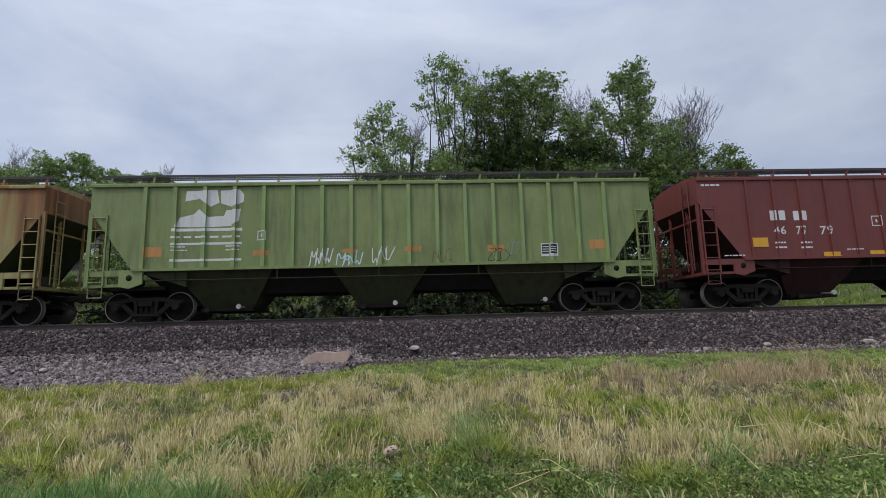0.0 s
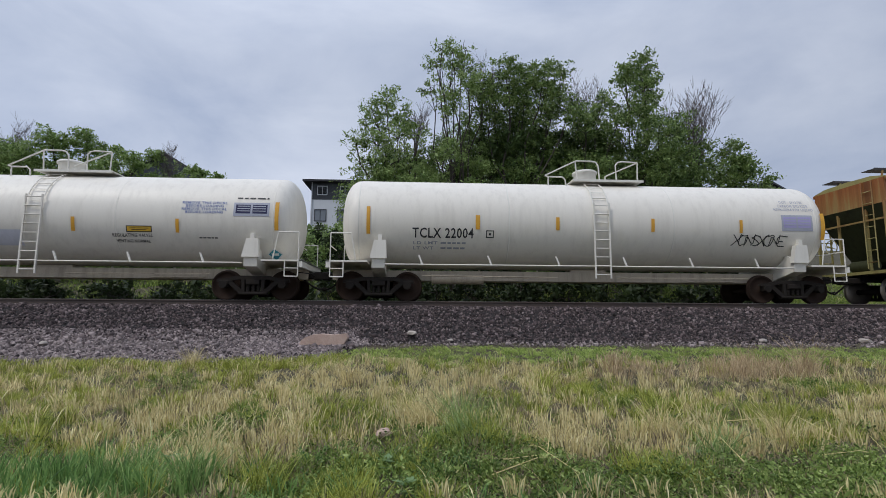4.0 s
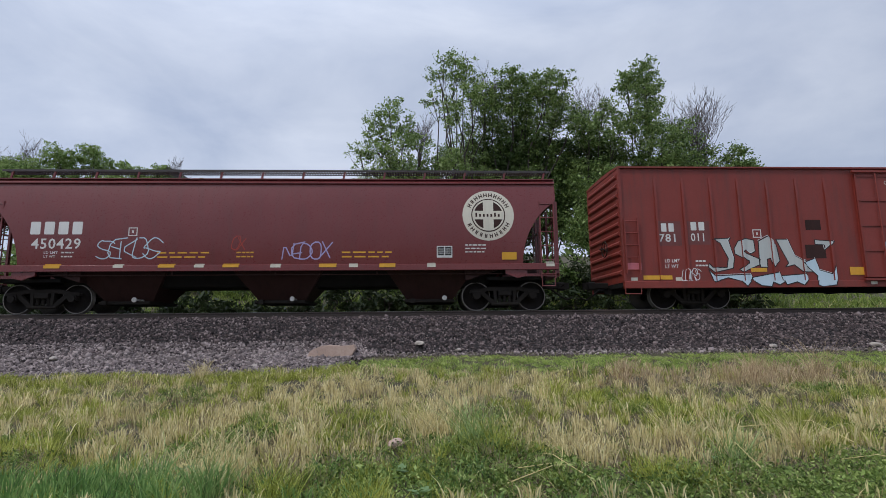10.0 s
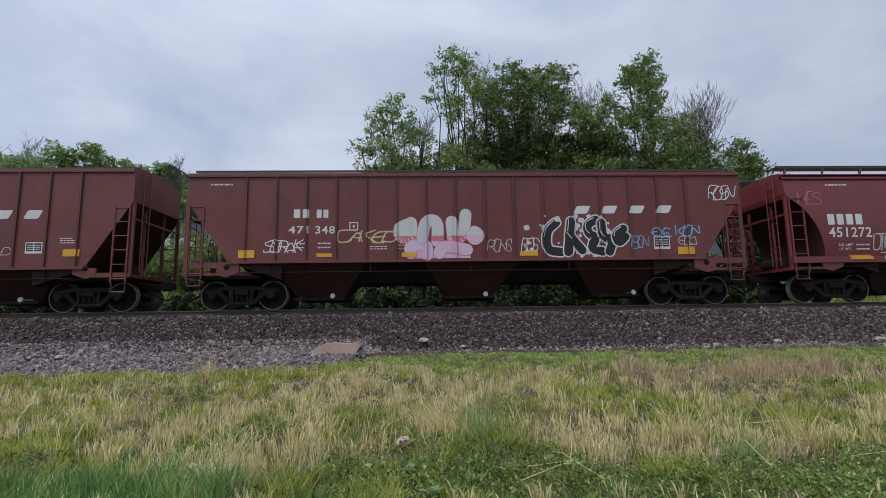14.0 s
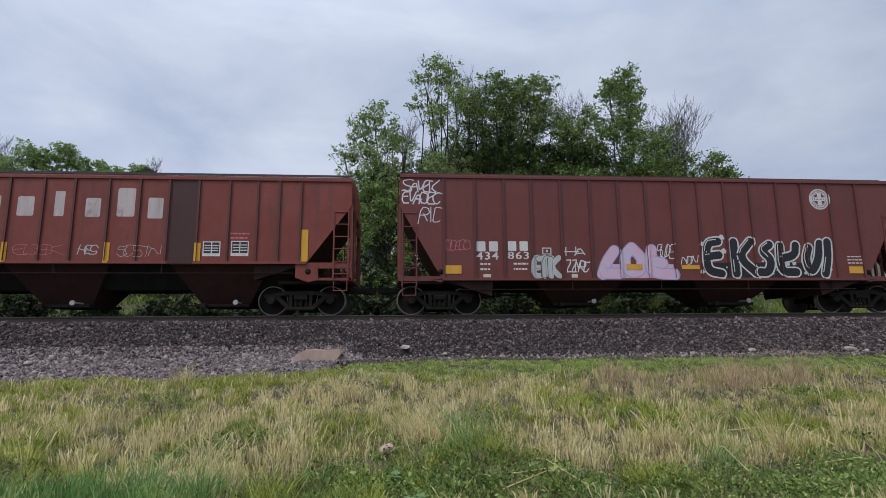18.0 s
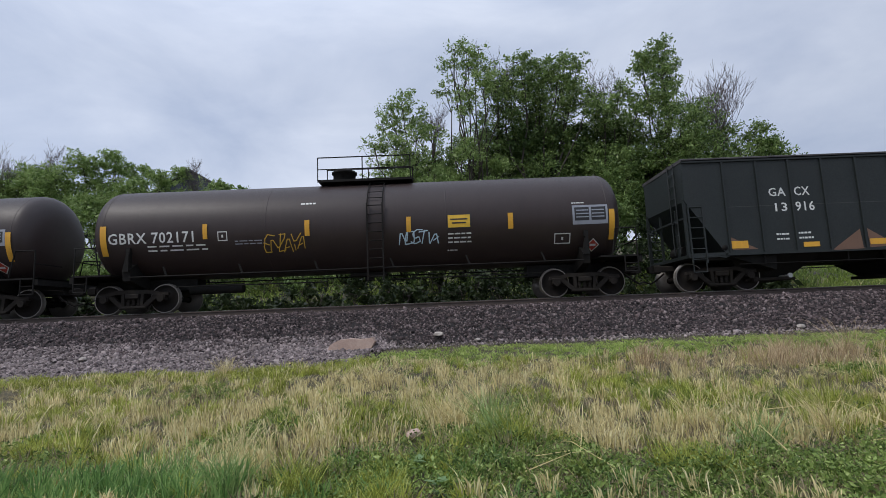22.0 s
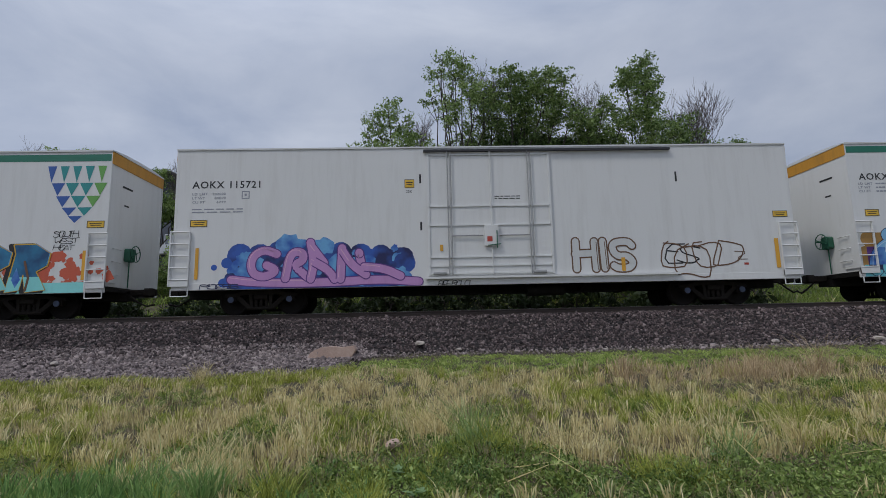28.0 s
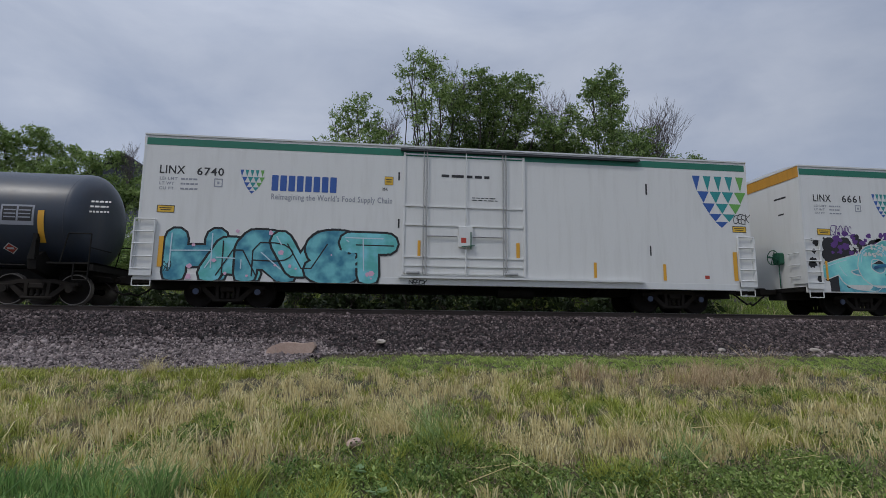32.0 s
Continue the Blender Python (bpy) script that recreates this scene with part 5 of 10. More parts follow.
def brake_wheel(car, x, y, z, mat=STEEL):
    def geo():
        g = Geo()
        for k in range(16):
            a, b = k * math.pi / 8, (k + 1) * math.pi / 8
            g.rod((0, 0.26 * math.cos(a), 0.26 * math.sin(a)), (0, 0.26 * math.cos(b), 0.26 * math.sin(b)), 0.017, 5)
        for k in range(4):
            a = k * math.pi / 2 + 0.4
            g.rod((0, 0, 0), (0, 0.26 * math.cos(a), 0.26 * math.sin(a)), 0.013, 5)
        return g.rod((-0.16, 0, 0), (0.03, 0, 0), 0.03, 8)
    part("brake_wheel", geo, mat, car, at=pose(x, y, z), key=("brake_wheel", mat.name))


# ---- hopper cars ----
def grating(h, y, z):
    """A running board: edge bars with many crosswise bars between them."""
    g = Geo()
    for a, b in ((0.0, 0.03), (0.235, 0.265), (0.47, 0.5)):
        g.box(-h + 0.05, h - 0.05, y + a, y + b, z, z + 0.025)
    for k in range(int((2 * h - 0.1) / 0.085)):
        x = -h + 0.06 + k * 0.085
        g.box(x, x + 0.036, y + 0.03, y + 0.235, z + 0.003, z + 0.022).box(x, x + 0.036, y + 0.265, y + 0.47, z + 0.003, z + 0.022)
    return g


def bulge(z):
    """Half width of a smooth hopper's bowed side at a height."""
    return 1.55 - (0.20 * ((z - 2.5) / 1.62) ** 2 if z > 2.5 else 0.07 * ((2.5 - z) / 1.08) ** 2)


def hopper(name, label, c, half, zt, zb, mat, low, ribs, style="post", walk_mat=GRATE, bays=3, cant=1.32, ztri=3.35, open_top=False, board=0.36, post_mat=None, group="covered hoppers of the train"):
    """A covered hopper: body with slope sheets, side posts, bays with outlet gates, end frames, ladders, roof walk."""
    car = thing(name, label, "freight car", group, at=pose(c, TRACK, 0))
    W, h = 1.55, half
    sheet_y = W - (0.0 if style == "smooth" else 0.075 if style == "post" else 0.05)
    side = [(-h, zt), (-h, ztri), (-h + cant, zb), (h - cant, zb), (h, ztri), (h, zt)]
    if style == "smooth":
        arc = [(h - 0.04, ztri)] + [(h - 0.04 - 1.05 * math.sin(k * math.pi / 20) ** 1.0 if k else h - 0.04, ztri - (ztri - zb) * (k / 10) ** 1.35) for k in range(1, 11)]
        side = [(-h, zt)] + [(-x, z) for x, z in arc] + [(x, z) for x, z in reversed(arc)] + [(h, zt)]
    body = Geo()
    if open_top:
        # four walls, slope sheets and a low dark floor inside
        t = 0.08
        body.prism_y(side, -sheet_y, -sheet_y + t).prism_y(side, sheet_y - t, sheet_y)
        for s in (-1, 1):
            body.prism_y([(s * h, zt), (s * (h - t), zt), (s * (h - t), ztri), (s * (h - cant - t), zb), (s * (h - cant), zb), (s * h, ztri)], -sheet_y + t, sheet_y - t)
        body.box(-h + cant, h - cant, -sheet_y + t, sheet_y - t, zb, zb + 0.1)
        part("body", body, mat, car, label.split(" with")[0])
        rim = Geo()
        for y in (-W, W - 0.12):
            rim.box(-h - 0.02, h + 0.02, y, y + 0.12, zt - 0.06, zt + 0.05, cut=0.02)
        for x in (-h - 0.02, h - 0.1):
            rim.box(x, x + 0.12, -W + 0.12, W - 0.12, zt - 0.06, zt + 0.05)
        part("top_rim", rim, GRATE, car, "worn grey top rim")
    else:
        if style == "smooth":
            # bulging side sheets, smooth from sill to roof, between dark sloping ends
            levels = sorted({z for x, z in side} | {ztri + (zt - ztri) * k / 5 for k in range(6)})
            ext = {z: max(x for x, q in side if abs(q - z) < 1e-6) if any(abs(q - z) < 1e-6 for x, q in side) else h for z in levels}
            for s in (-1, 1):
                v = [(x, s * bulge(z), z) for z in levels for x in (-ext[z], ext[z])]
                body.add(v, [(2 * k, 2 * k + 1, 2 * k + 3, 2 * k + 2) if s < 0 else (2 * k + 2, 2 * k + 3, 2 * k + 1, 2 * k) for k in range(len(levels) - 1)], 0, True)
                # lower ends and belly take the dark paint: cavity shade put into colour
                v = [(s * ext[z], y * bulge(z), z) for z in levels for y in (-1, 1)]
                for k in range(len(levels) - 1):
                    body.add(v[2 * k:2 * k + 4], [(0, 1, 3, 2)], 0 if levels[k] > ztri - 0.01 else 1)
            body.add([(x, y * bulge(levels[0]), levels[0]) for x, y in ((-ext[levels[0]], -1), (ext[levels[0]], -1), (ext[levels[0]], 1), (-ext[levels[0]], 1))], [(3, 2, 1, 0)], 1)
        else:
            body.prism_y(side, -sheet_y, sheet_y)
            # slope sheets under both ends and the belly: grime and shade as dark colour
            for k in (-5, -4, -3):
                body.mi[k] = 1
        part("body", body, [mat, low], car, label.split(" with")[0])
        roof = Geo()
        eave = sheet_y + 0.04 - (0.16 if style == "smooth" else 0.0)
        roof.prism_x([(-eave, zt), (eave, zt), (eave, zt + 0.03), (1.0, zt + 0.14), (0, zt + 0.17), (-1.0, zt + 0.14), (-eave, zt + 0.03)], -h + 0.01, h - 0.01)
        part("roof", roof, mat, car)
        for k in range(int(2 * h / 2.2)):
            x = -h + 1.5 + k * (2 * h - 3.0) / (int(2 * h / 2.2) - 1)
            part("hatch_cover", Geo().box(-0.95, 0.95, -0.3, 0.3, zt + 0.16, zt + 0.25, cut=0.04), mat, car, at=pose(x, 0, 0), key=("hatch", round(zt, 2), mat.name))
        for y in (-1.12, 0.62):
            walkway = part("running_board", grating(h, y, zt + board), walk_mat, car, "steel grating running board")
            for k in range(14):
                part("bracket", Geo().prism_y([(-0.03, zt + 0.02), (0.03, zt + 0.02), (0.10, zt + board), (0.04, zt + board)], 0.0, 0.04), mat, walkway, at=pose(-h + 0.3 + k * (2 * h - 0.6) / 13, y, 0), key=("walk_bracket", round(zt, 2), board, mat.name))
            part("toe_bar", Geo().box(-h + 0.05, h - 0.05, y - 0.012, y, zt + board - 0.03, zt + board + 0.04), walk_mat, walkway)
    # top chord and side sill
    chord = Geo()
    for s in (-1, 1):
        if style == "smooth":
            flange = [(s * (W - 0.26), zt - 0.13), (s * (W - 0.11), zt - 0.13), (s * (W - 0.11), zt - 0.10), (s * (W - 0.24), zt + 0.05), (s * (W - 0.26), zt + 0.05)]
            chord.prism_x(flange if s > 0 else flange[::-1], -h, h)
        else:
            y0, y1 = sorted((s * (W - 0.04), s * W))
            chord.box(-h, h, y0, y1, zt - 0.10, zt + 0.01, cut=0.015)
    part("top_chord", chord, mat, car)
    sill = Geo()
    for s in (-1, 1):
        y0, y1 = sorted((s * (W - 0.10), s * (W + 0.005)))
        if style == "smooth":
            sill.box(-h, h, y0, y1, zb - 0.19, zb, cut=0.01)
        else:
            sill.box(-h + cant, h - cant, y0, y1, zb - 0.03, zb + 0.05)
    part("side_sill", sill, mat, car)
    # side posts
    if ribs:
        w = 0.055 if style == "post" else 0.03
        dep = W - sheet_y
        for x in ribs:
            for s in (-1, 1):
                y0, y1 = sorted((s * sheet_y, s * W))
                part("side_post", Geo().prism_x([(y0, zb + 0.02), (y1, zb + 0.02), (y1, zt - 0.1), (y0, zt - 0.1)], -w, w), post_mat or mat, car, at=pose(x, 0, 0), key=("post", w, round(zb, 2), round(zt, 2), round(dep, 3), s, mat.name))
        # a sheet between every two posts
        order = sorted(ribs)
        for xa, xb in zip(order, order[1:]):
            wd = round((xb - xa) / 2 - w, 3)
            for s in (-1, 1):
                y0, y1 = sorted((s * (sheet_y - 0.01), s * (sheet_y + 0.004)))
                part("side_panel", Geo().box(-wd, wd, y0, y1, zb + 0.05, zt - 0.1), mat, car, at=pose((xa + xb) / 2, 0, 0), key=("panel", wd, s, round(zb, 2), round(zt, 2), round(sheet_y, 3), mat.name))
    # bays
    span = 4.72 if bays == 3 else 3.1
    tops = {3: (-span, 0.03, span), 2: (-2.6, 2.6), 1: (0.0,), 4: (-4.9, -1.6, 1.6, 4.9)}[bays]
    wid = 1.5 if bays < 4 else 1.25
    for bxx in tops:
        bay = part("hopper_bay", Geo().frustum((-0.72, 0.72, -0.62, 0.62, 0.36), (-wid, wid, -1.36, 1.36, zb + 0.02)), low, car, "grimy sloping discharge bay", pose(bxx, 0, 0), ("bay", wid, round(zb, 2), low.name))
        part("outlet_gate", Geo().box(-0.78, 0.78, -0.9, 0.9, 0.27, 0.37, cut=0.02).rod((-0.55, -1.0, 0.32), (-0.55, 1.0, 0.32), 0.03, 6).box(-0.62, -0.48, -1.04, -0.95, 0.25, 0.39), STEEL, bay, key=("gate",))
        part("gate_shaft", Geo().rod((0.45, -1.16, 0.40), (0.45, 1.16, 0.40), 0.028, 8).rod((0.45, -1.20, 0.40), (0.45, -1.15, 0.40), 0.075, 12), BRIGHT, bay, "shaft with a bright worn end", key=("shaft",))
    for s in (-1, 1):
        line = part("train_line", Geo().rod((-h + cant + 0.4, s * 1.42, zb - 0.30), (h - cant - 0.4, s * 1.42, zb - 0.30), 0.017, 6), low, car, "thin pipe hung below the side sill")
        for k in range(5):
            part("hanger", Geo().box(-0.02, 0.02, -0.012, 0.012, -0.32, -0.02), low, line, at=pose(-h + cant + 1.2 + k * (2 * h - 2 * cant - 2.4) / 4, s * 1.42, zb), key=("hanger", low.name))
    # floor fills the gap between bays; its black stands for the shade inside
    part("slope_floor", Geo().frustum((-h + cant + 0.9, h - cant - 0.9, -0.75, 0.75, 0.80), (-h + cant + 0.2, h - cant - 0.2, -1.25, 1.25, zb - 0.01)), BLACK, car, "dark sloping floor between the bays")
    part("center_sill", Geo().box(-h + 0.1, h - 0.1, -0.2, 0.2, 0.78, 1.08).box(-h + 0.3, -h + 2.2, -1.2, 1.2, 0.95, 1.05).box(h - 2.2, h - 0.3, -1.2, 1.2, 0.95, 1.05), BLACK, car)
    # slope of the end floors down to the inner bays
    for s in (-1, 1):
        pts = [(s * (h - cant), zb), (s * (h - cant - 1.6), zb), (s * (h - cant - 1.55), zb - 0.5)]
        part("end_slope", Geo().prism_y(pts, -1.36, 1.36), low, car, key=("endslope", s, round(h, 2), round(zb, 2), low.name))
        # body bolster bracket over the truck
        bol = part("bolster_bracket", Geo().prism_y([(s * (h - cant - 0.33), zb), (s * (h - cant + 0.35), zb), (s * (h - cant + 0.35), 1.05), (s * (h - cant + 0.05), 0.98), (s * (h - cant - 0.33), 1.12)], -1.5, -1.42), mat, car)
        # flat black disc: the hole's dark inside is painted on, not cut
        part("jacking_hole", Geo().lathe_y([(-1.504, 0.0), (-1.504, 0.09), (-1.49, 0.09)], 14, 0, s * (h - cant + 0.05), 1.30), BLACK, bol)
        # end frame: posts, sills, braces
        fr = Geo()
        for y in (-1.47, 1.39):
            fr.box(s * h - 0.045, s * h + 0.045, y, y + 0.08, 1.05, ztri + 0.05)
            x0, x1 = sorted((s * (h - cant), s * (h + 0.02)))
            fr.box(x0, x1, y - 0.02, y + 0.06, zb - 0.16 if zb > 1.3 else 1.02, zb + 0.02 if zb > 1.3 else 1.16)
            fr.box(x0 + 0.1, x1, y, y + 0.06, 1.04, 1.12)
        for y in (-0.62, 0.55):
            fr.box(s * (h - 0.1) - 0.035, s * (h - 0.1) + 0.035, y, y + 0.07, 1.05, ztri - 0.1)
        x0, x1 = sorted((s * (h - 0.35), s * (h + 0.05)))
        fr.box(x0, x1, -1.45, 1.45, 1.02, 1.12)
        fr.box(s * h - 0.03, s * h + 0.03, -1.45, 1.45, ztri - 0.55, ztri - 0.49)
        part("end_frame", fr, mat, car)
        x0, x1 = sorted((s * (h - 0.08), s * (h - 0.52)))
        ladder(car, x0, x1, -1.50, zb - 0.45 if zb > 1.3 else 0.85, ztri + (0.05 if style == "smooth" else -0.12), mat, 6)
        ladder(car, x0, x1, 1.50, zb - 0.45 if zb > 1.3 else 0.85, ztri - 0.12, mat, 6)
        el = part("end_ladder", Geo().pipe([(s * (h + 0.06), -1.05, 1.2), (s * (h + 0.06), -1.05, zt)], 0.02, 5).pipe([(s * (h + 0.06), -0.65, 1.2), (s * (h + 0.06), -0.65, zt)], 0.02, 5), mat, car)
        for k in range(7):
            part("rung", Geo().rod((0, -0.2, 0), (0, 0.2, 0), 0.015, 5), mat, el, at=pose(s * (h + 0.06), -0.85, 1.4 + k * 0.4), key=("erung", mat.name))
        stirrup(car, s * (h - 0.3), -1.48, 1.05 if zb > 1.3 else 0.9, mat)
    # far-end gear
    brake_wheel(car, -h - 0.12, 0.75, 2.1, mat)
    part("brake_reservoir", Geo().rod((-h + 0.5, -0.35, 1.35), (-h + 0.5, 0.55, 1.35), 0.2, 14), low, car)
    part("brake_valve", Geo().box(h - 0.75, h - 0.45, -0.5, -0.2, 1.15, 1.5, cut=0.05), low, car)
    add_trucks(car, 7.08 if h > 8 else 6.33)
    add_couplers(car, h + 0.35)
    return car


# ---- tank cars ----
def tank(name, label, c, half, zc, R, mat, frame_mat, fit_mat, full_sill=False, dome=0.0, ladder_x=0.3, group="tank cars of the train", walk_mat=None):
    car = thing(name, label, "tank car", group, at=pose(c, TRACK, 0))
    hd = 0.58
    profx = [(-half + hd * (1 - math.sin(k * math.pi / 16)), max(0.001, R * math.cos((8 - k) * math.pi / 16) ** 0.86)) for k in range(0, 9)]
    profx = [(-half + hd * (1 - math.cos(math.pi / 2 * (k / 9))), R * math.sin(math.pi / 2 * (k / 9)) ** 0.62 if k else 0.001) for k in range(0, 10)]
    profx = profx + [(x, R) for x in np.linspace(-half + hd + 1.2, half - hd - 1.2, 6)] + [(-x, r) for x, r in reversed(profx)]
    part("tank_shell", Geo().lathe_x(profx, 48, 0, 0, zc), mat, car, label.split(" with")[0])
    for x in (-half + hd + 0.02, -half / 3, half / 3, half - hd - 0.02):
        part("weld_band", Geo().lathe_x([(-0.02, R), (-0.015, R + 0.005), (0.015, R + 0.005), (0.02, R)], 48, 0, 0, zc), mat, car, at=pose(x, 0, 0), key=("weld", round(R, 3), round(zc, 3), mat.name))
    if full_sill:
        fr = Geo().box(-half - 0.3, half + 0.3, -0.42, -0.30, 0.68, 1.0).box(-half - 0.3, half + 0.3, 0.30, 0.42, 0.68, 1.0).box(-half, half, -0.3, 0.3, 0.9, 0.98)
    else:
        part("stub_sill", Geo().box(-half - 0.3, -half + 3.0, -0.3, 0.3, 0.72, 1.1, cut=0.02), frame_mat, car)
        fr = Geo().box(half - 3.0, half + 0.3, -0.3, 0.3, 0.72, 1.1, cut=0.02)
    part("stub_sill" if not full_sill else "center_sill", fr, frame_mat, car)
    for s in (-1, 1):
        bx = s * 7.08 if half > 8.2 else s * 6.72
        x0, gw, bw, top = (bx, 0.10, 0.12, 0.35) if fit_mat is BLACK else (bx, 0.26, 0.2, 0.7)
        part("bolster", Geo().prism_x([(-1.46, 1.35), (-1.40, 1.0), (-0.3, 0.75), (0.3, 0.75), (1.40, 1.0), (1.46, 1.35), (1.1, 1.55), (-1.1, 1.55)], x0 - bw, x0 + bw), fit_mat, car, at=None)
        part("bolster_gusset", Geo().prism_y([(x0 - gw, 1.28), (x0 + gw, 1.28), (x0 + top * gw + 0.05, 1.85), (x0 - top * gw + 0.05, 1.85)], -1.50, -1.32).box(x0 - 0.02, x0 + 0.10, -1.47, -1.30, 1.85, 2.02), fit_mat, car)
        xe = s * (half + 0.25)
        plat = Geo()
        xa, xb = sorted((s * (half - 0.9), xe + s * 0.1))
        plat.box(xa, xb, -1.5, 1.5, 1.16, 1.21)
        plat.box(min(xe, xe + s * 0.1), max(xe, xe + s * 0.1), -1.5, 1.5, 0.98, 1.2)
        part("end_platform", plat, fit_mat, car, "end platform with crossover boards")
        rl = Geo()
        xr = s * (half + 0.22)
        rl.pipe([(s * (half - 0.55), -1.5, 1.2), (s * (half - 0.4), -1.5, 2.05), (xr, -1.5, 2.05), (xr, -1.5, 0.7), (xr - s * 0.4, -1.5, 0.7), (xr - s * 0.4, -1.5, 1.2)], 0.02, 6)
        rl.pipe([(xr, -1.5, 0.95), (xr - s * 0.4, -1.5, 0.95)], 0.016, 5)
        part("end_handrail", Geo().pipe([(xr, 1.5, 1.2), (xr, 1.5, 2.05), (s * (half - 0.4), 1.5, 2.05), (s * (half - 0.55), 1.5, 1.2)], 0.02, 6), fit_mat, car)
        rl.pipe([(xr, -1.5, 1.65), (xr, -0.35, 1.65)], 0.018, 5)
        part("end_handrail", rl, fit_mat, car)
        part("brake_rigging", Geo().rod((s * (half - 2.9), -0.5, 0.72), (s * (half - 4.6), -0.5, 0.72), 0.16 if s < 0 else 0.02, 10).rod((s * (half - 2.6), -0.9, 0.8), (s * 1.0, -0.9, 0.78), 0.018, 5), frame_mat, car)
    # long side grab rail on brackets, both sides
    for s in (-1, 1):
        y = s * 1.5
        gr = Geo().rod((-half + 1.45, y, 1.10), (half - 1.45, y, 1.10), 0.022, 6)
        rail = part("side_handrail", gr, fit_mat, car)
        for k in range(6):
            x = -half + 2.6 + k * (2 * half - 5.2) / 5
            part("bracket", Geo().prism_y([(-0.03, 0), (0.03, 0), (-0.10, 0.32), (-0.15, 0.32)], -0.02, 0.02), fit_mat, rail, at=pose(x, s * 1.44, 1.08), key=("railbr", fit_mat.name))
    lx = ladder_x
    ladder(car, lx - 0.24, lx + 0.24, -R - 0.05, 0.72, zc + 0.55, fit_mat, 9)
    up = Geo()
    for x in (lx - 0.24, lx + 0.24):
        up.pipe([(x, -math.sqrt(max(0, (R + 0.06) ** 2 - dz * dz)), zc + dz) for dz in np.linspace(0.5, R * 0.97, 6)], 0.02, 5)
    for dz in np.linspace(0.75, R * 0.95, 4):
        y = -math.sqrt((R + 0.06) ** 2 - dz * dz)
        up.rod((lx - 0.24, y, zc + dz), (lx + 0.24, y, zc + dz), 0.015, 5)
    part("upper_ladder", up, fit_mat, car)
    # top platform, dome and guard rails
    zt = zc + R
    px0, px1 = (lx + dome - 0.66, lx + dome + 1.75) if fit_mat is TANK_WHITE else (min(lx - 1.25, lx + dome - 0.75), lx + 1.15)
    part("top_platform", Geo().box(px0, px1, -0.75, 0.75, zt + 0.02, zt + 0.05).box(px0, px1, -0.765, -0.75, zt - 0.02, zt + 0.06), walk_mat or fit_mat, car)
    dm = Geo().lathe_z([(zt - 0.05, 0.38), (zt + 0.40, 0.38), (zt + 0.42, 0.43), (zt + 0.48, 0.43), (zt + 0.52, 0.37), (zt + 0.55, 0.12), (zt + 0.56, 0.001)], 18, 0, lx + dome, 0)
    part("manway_dome", dm, fit_mat if fit_mat is not TANK_WHITE else mat, car, "bolted manway housing")
    for s in (-1, 1):
        for y in ((-0.62,) if fit_mat is TANK_WHITE else (-0.72, 0.72)):
            gd = Geo()
            xi, xo = lx + dome + s * 0.62, lx + (1.1 if s > 0 else -1.2)
            if dome < -0.5:
                xi, xo = lx + dome + 0.72, lx + (1.1 if s > 0 else dome - 0.75)
            if fit_mat is TANK_WHITE:
                d = lx + dome
                if s < 0:
                    gd.pipe([(d + 0.30, y, zt + 0.05), (d + 0.27, y, zt + 0.55), (d + 0.20, y, zt + 0.68), (d + 0.06, y, zt + 0.72), (d - 0.50, y, zt + 0.72), (d - 1.56, y, zt + 0.20), (d - 1.45, y, zt + 0.16), (d - 0.98, y, zt + 0.16), (d - 0.88, y, zt + 0.08), (d - 0.84, y, zt - 0.2)], 0.024, 6)
                    gd.rod((d - 0.46, y, zt + 0.05), (d - 0.52, y, zt + 0.72), 0.022, 6).rod((d - 1.45, y, zt - 0.2), (d - 1.45, y, zt + 0.16), 0.022, 6)
                else:
                    gd.pipe([(d + 0.88, y, zt + 0.05), (d + 0.86, y, zt + 0.60), (d + 0.94, y, zt + 0.70), (d + 1.10, y, zt + 0.73), (d + 1.62, y, zt + 0.70), (d + 1.60, y, zt + 0.05)], 0.022, 6)
                    gd.rod((d + 0.49, y, zt + 0.20), (d + 1.58, y, zt + 0.68), 0.022, 6).rod((d + 0.49, y, zt + 0.05), (d + 0.49, y, zt + 0.21), 0.022, 6)
            else:
                gd.pipe([(xi, y, zt + 0.05), (xi, y, zt + 0.82), (xo, y, zt + 0.82), (xo, y, zt + 0.05)], 0.02, 6)
                gd.pipe([(xi, y, zt + 0.42), (xo, y, zt + 0.42)], 0.016, 5)
            part("guard_rail", gd, fit_mat, car)
    part("bottom_outlet", Geo().rod((0.2, 0, zc - R - 0.25), (0.2, 0, zc - R + 0.1), 0.16, 12).box(-0.4, 0.8, -0.3, 0.3, zc - R - 0.1, zc - R), frame_mat, car)
    add_trucks(car, 7.08 if half > 8.2 else 6.72, (WHEEL_BROWN, WHEEL_BROWN) if mat is TANK_WHITE else (WHEEL, TREAD))
    add_couplers(car, half + 0.45)
    return car


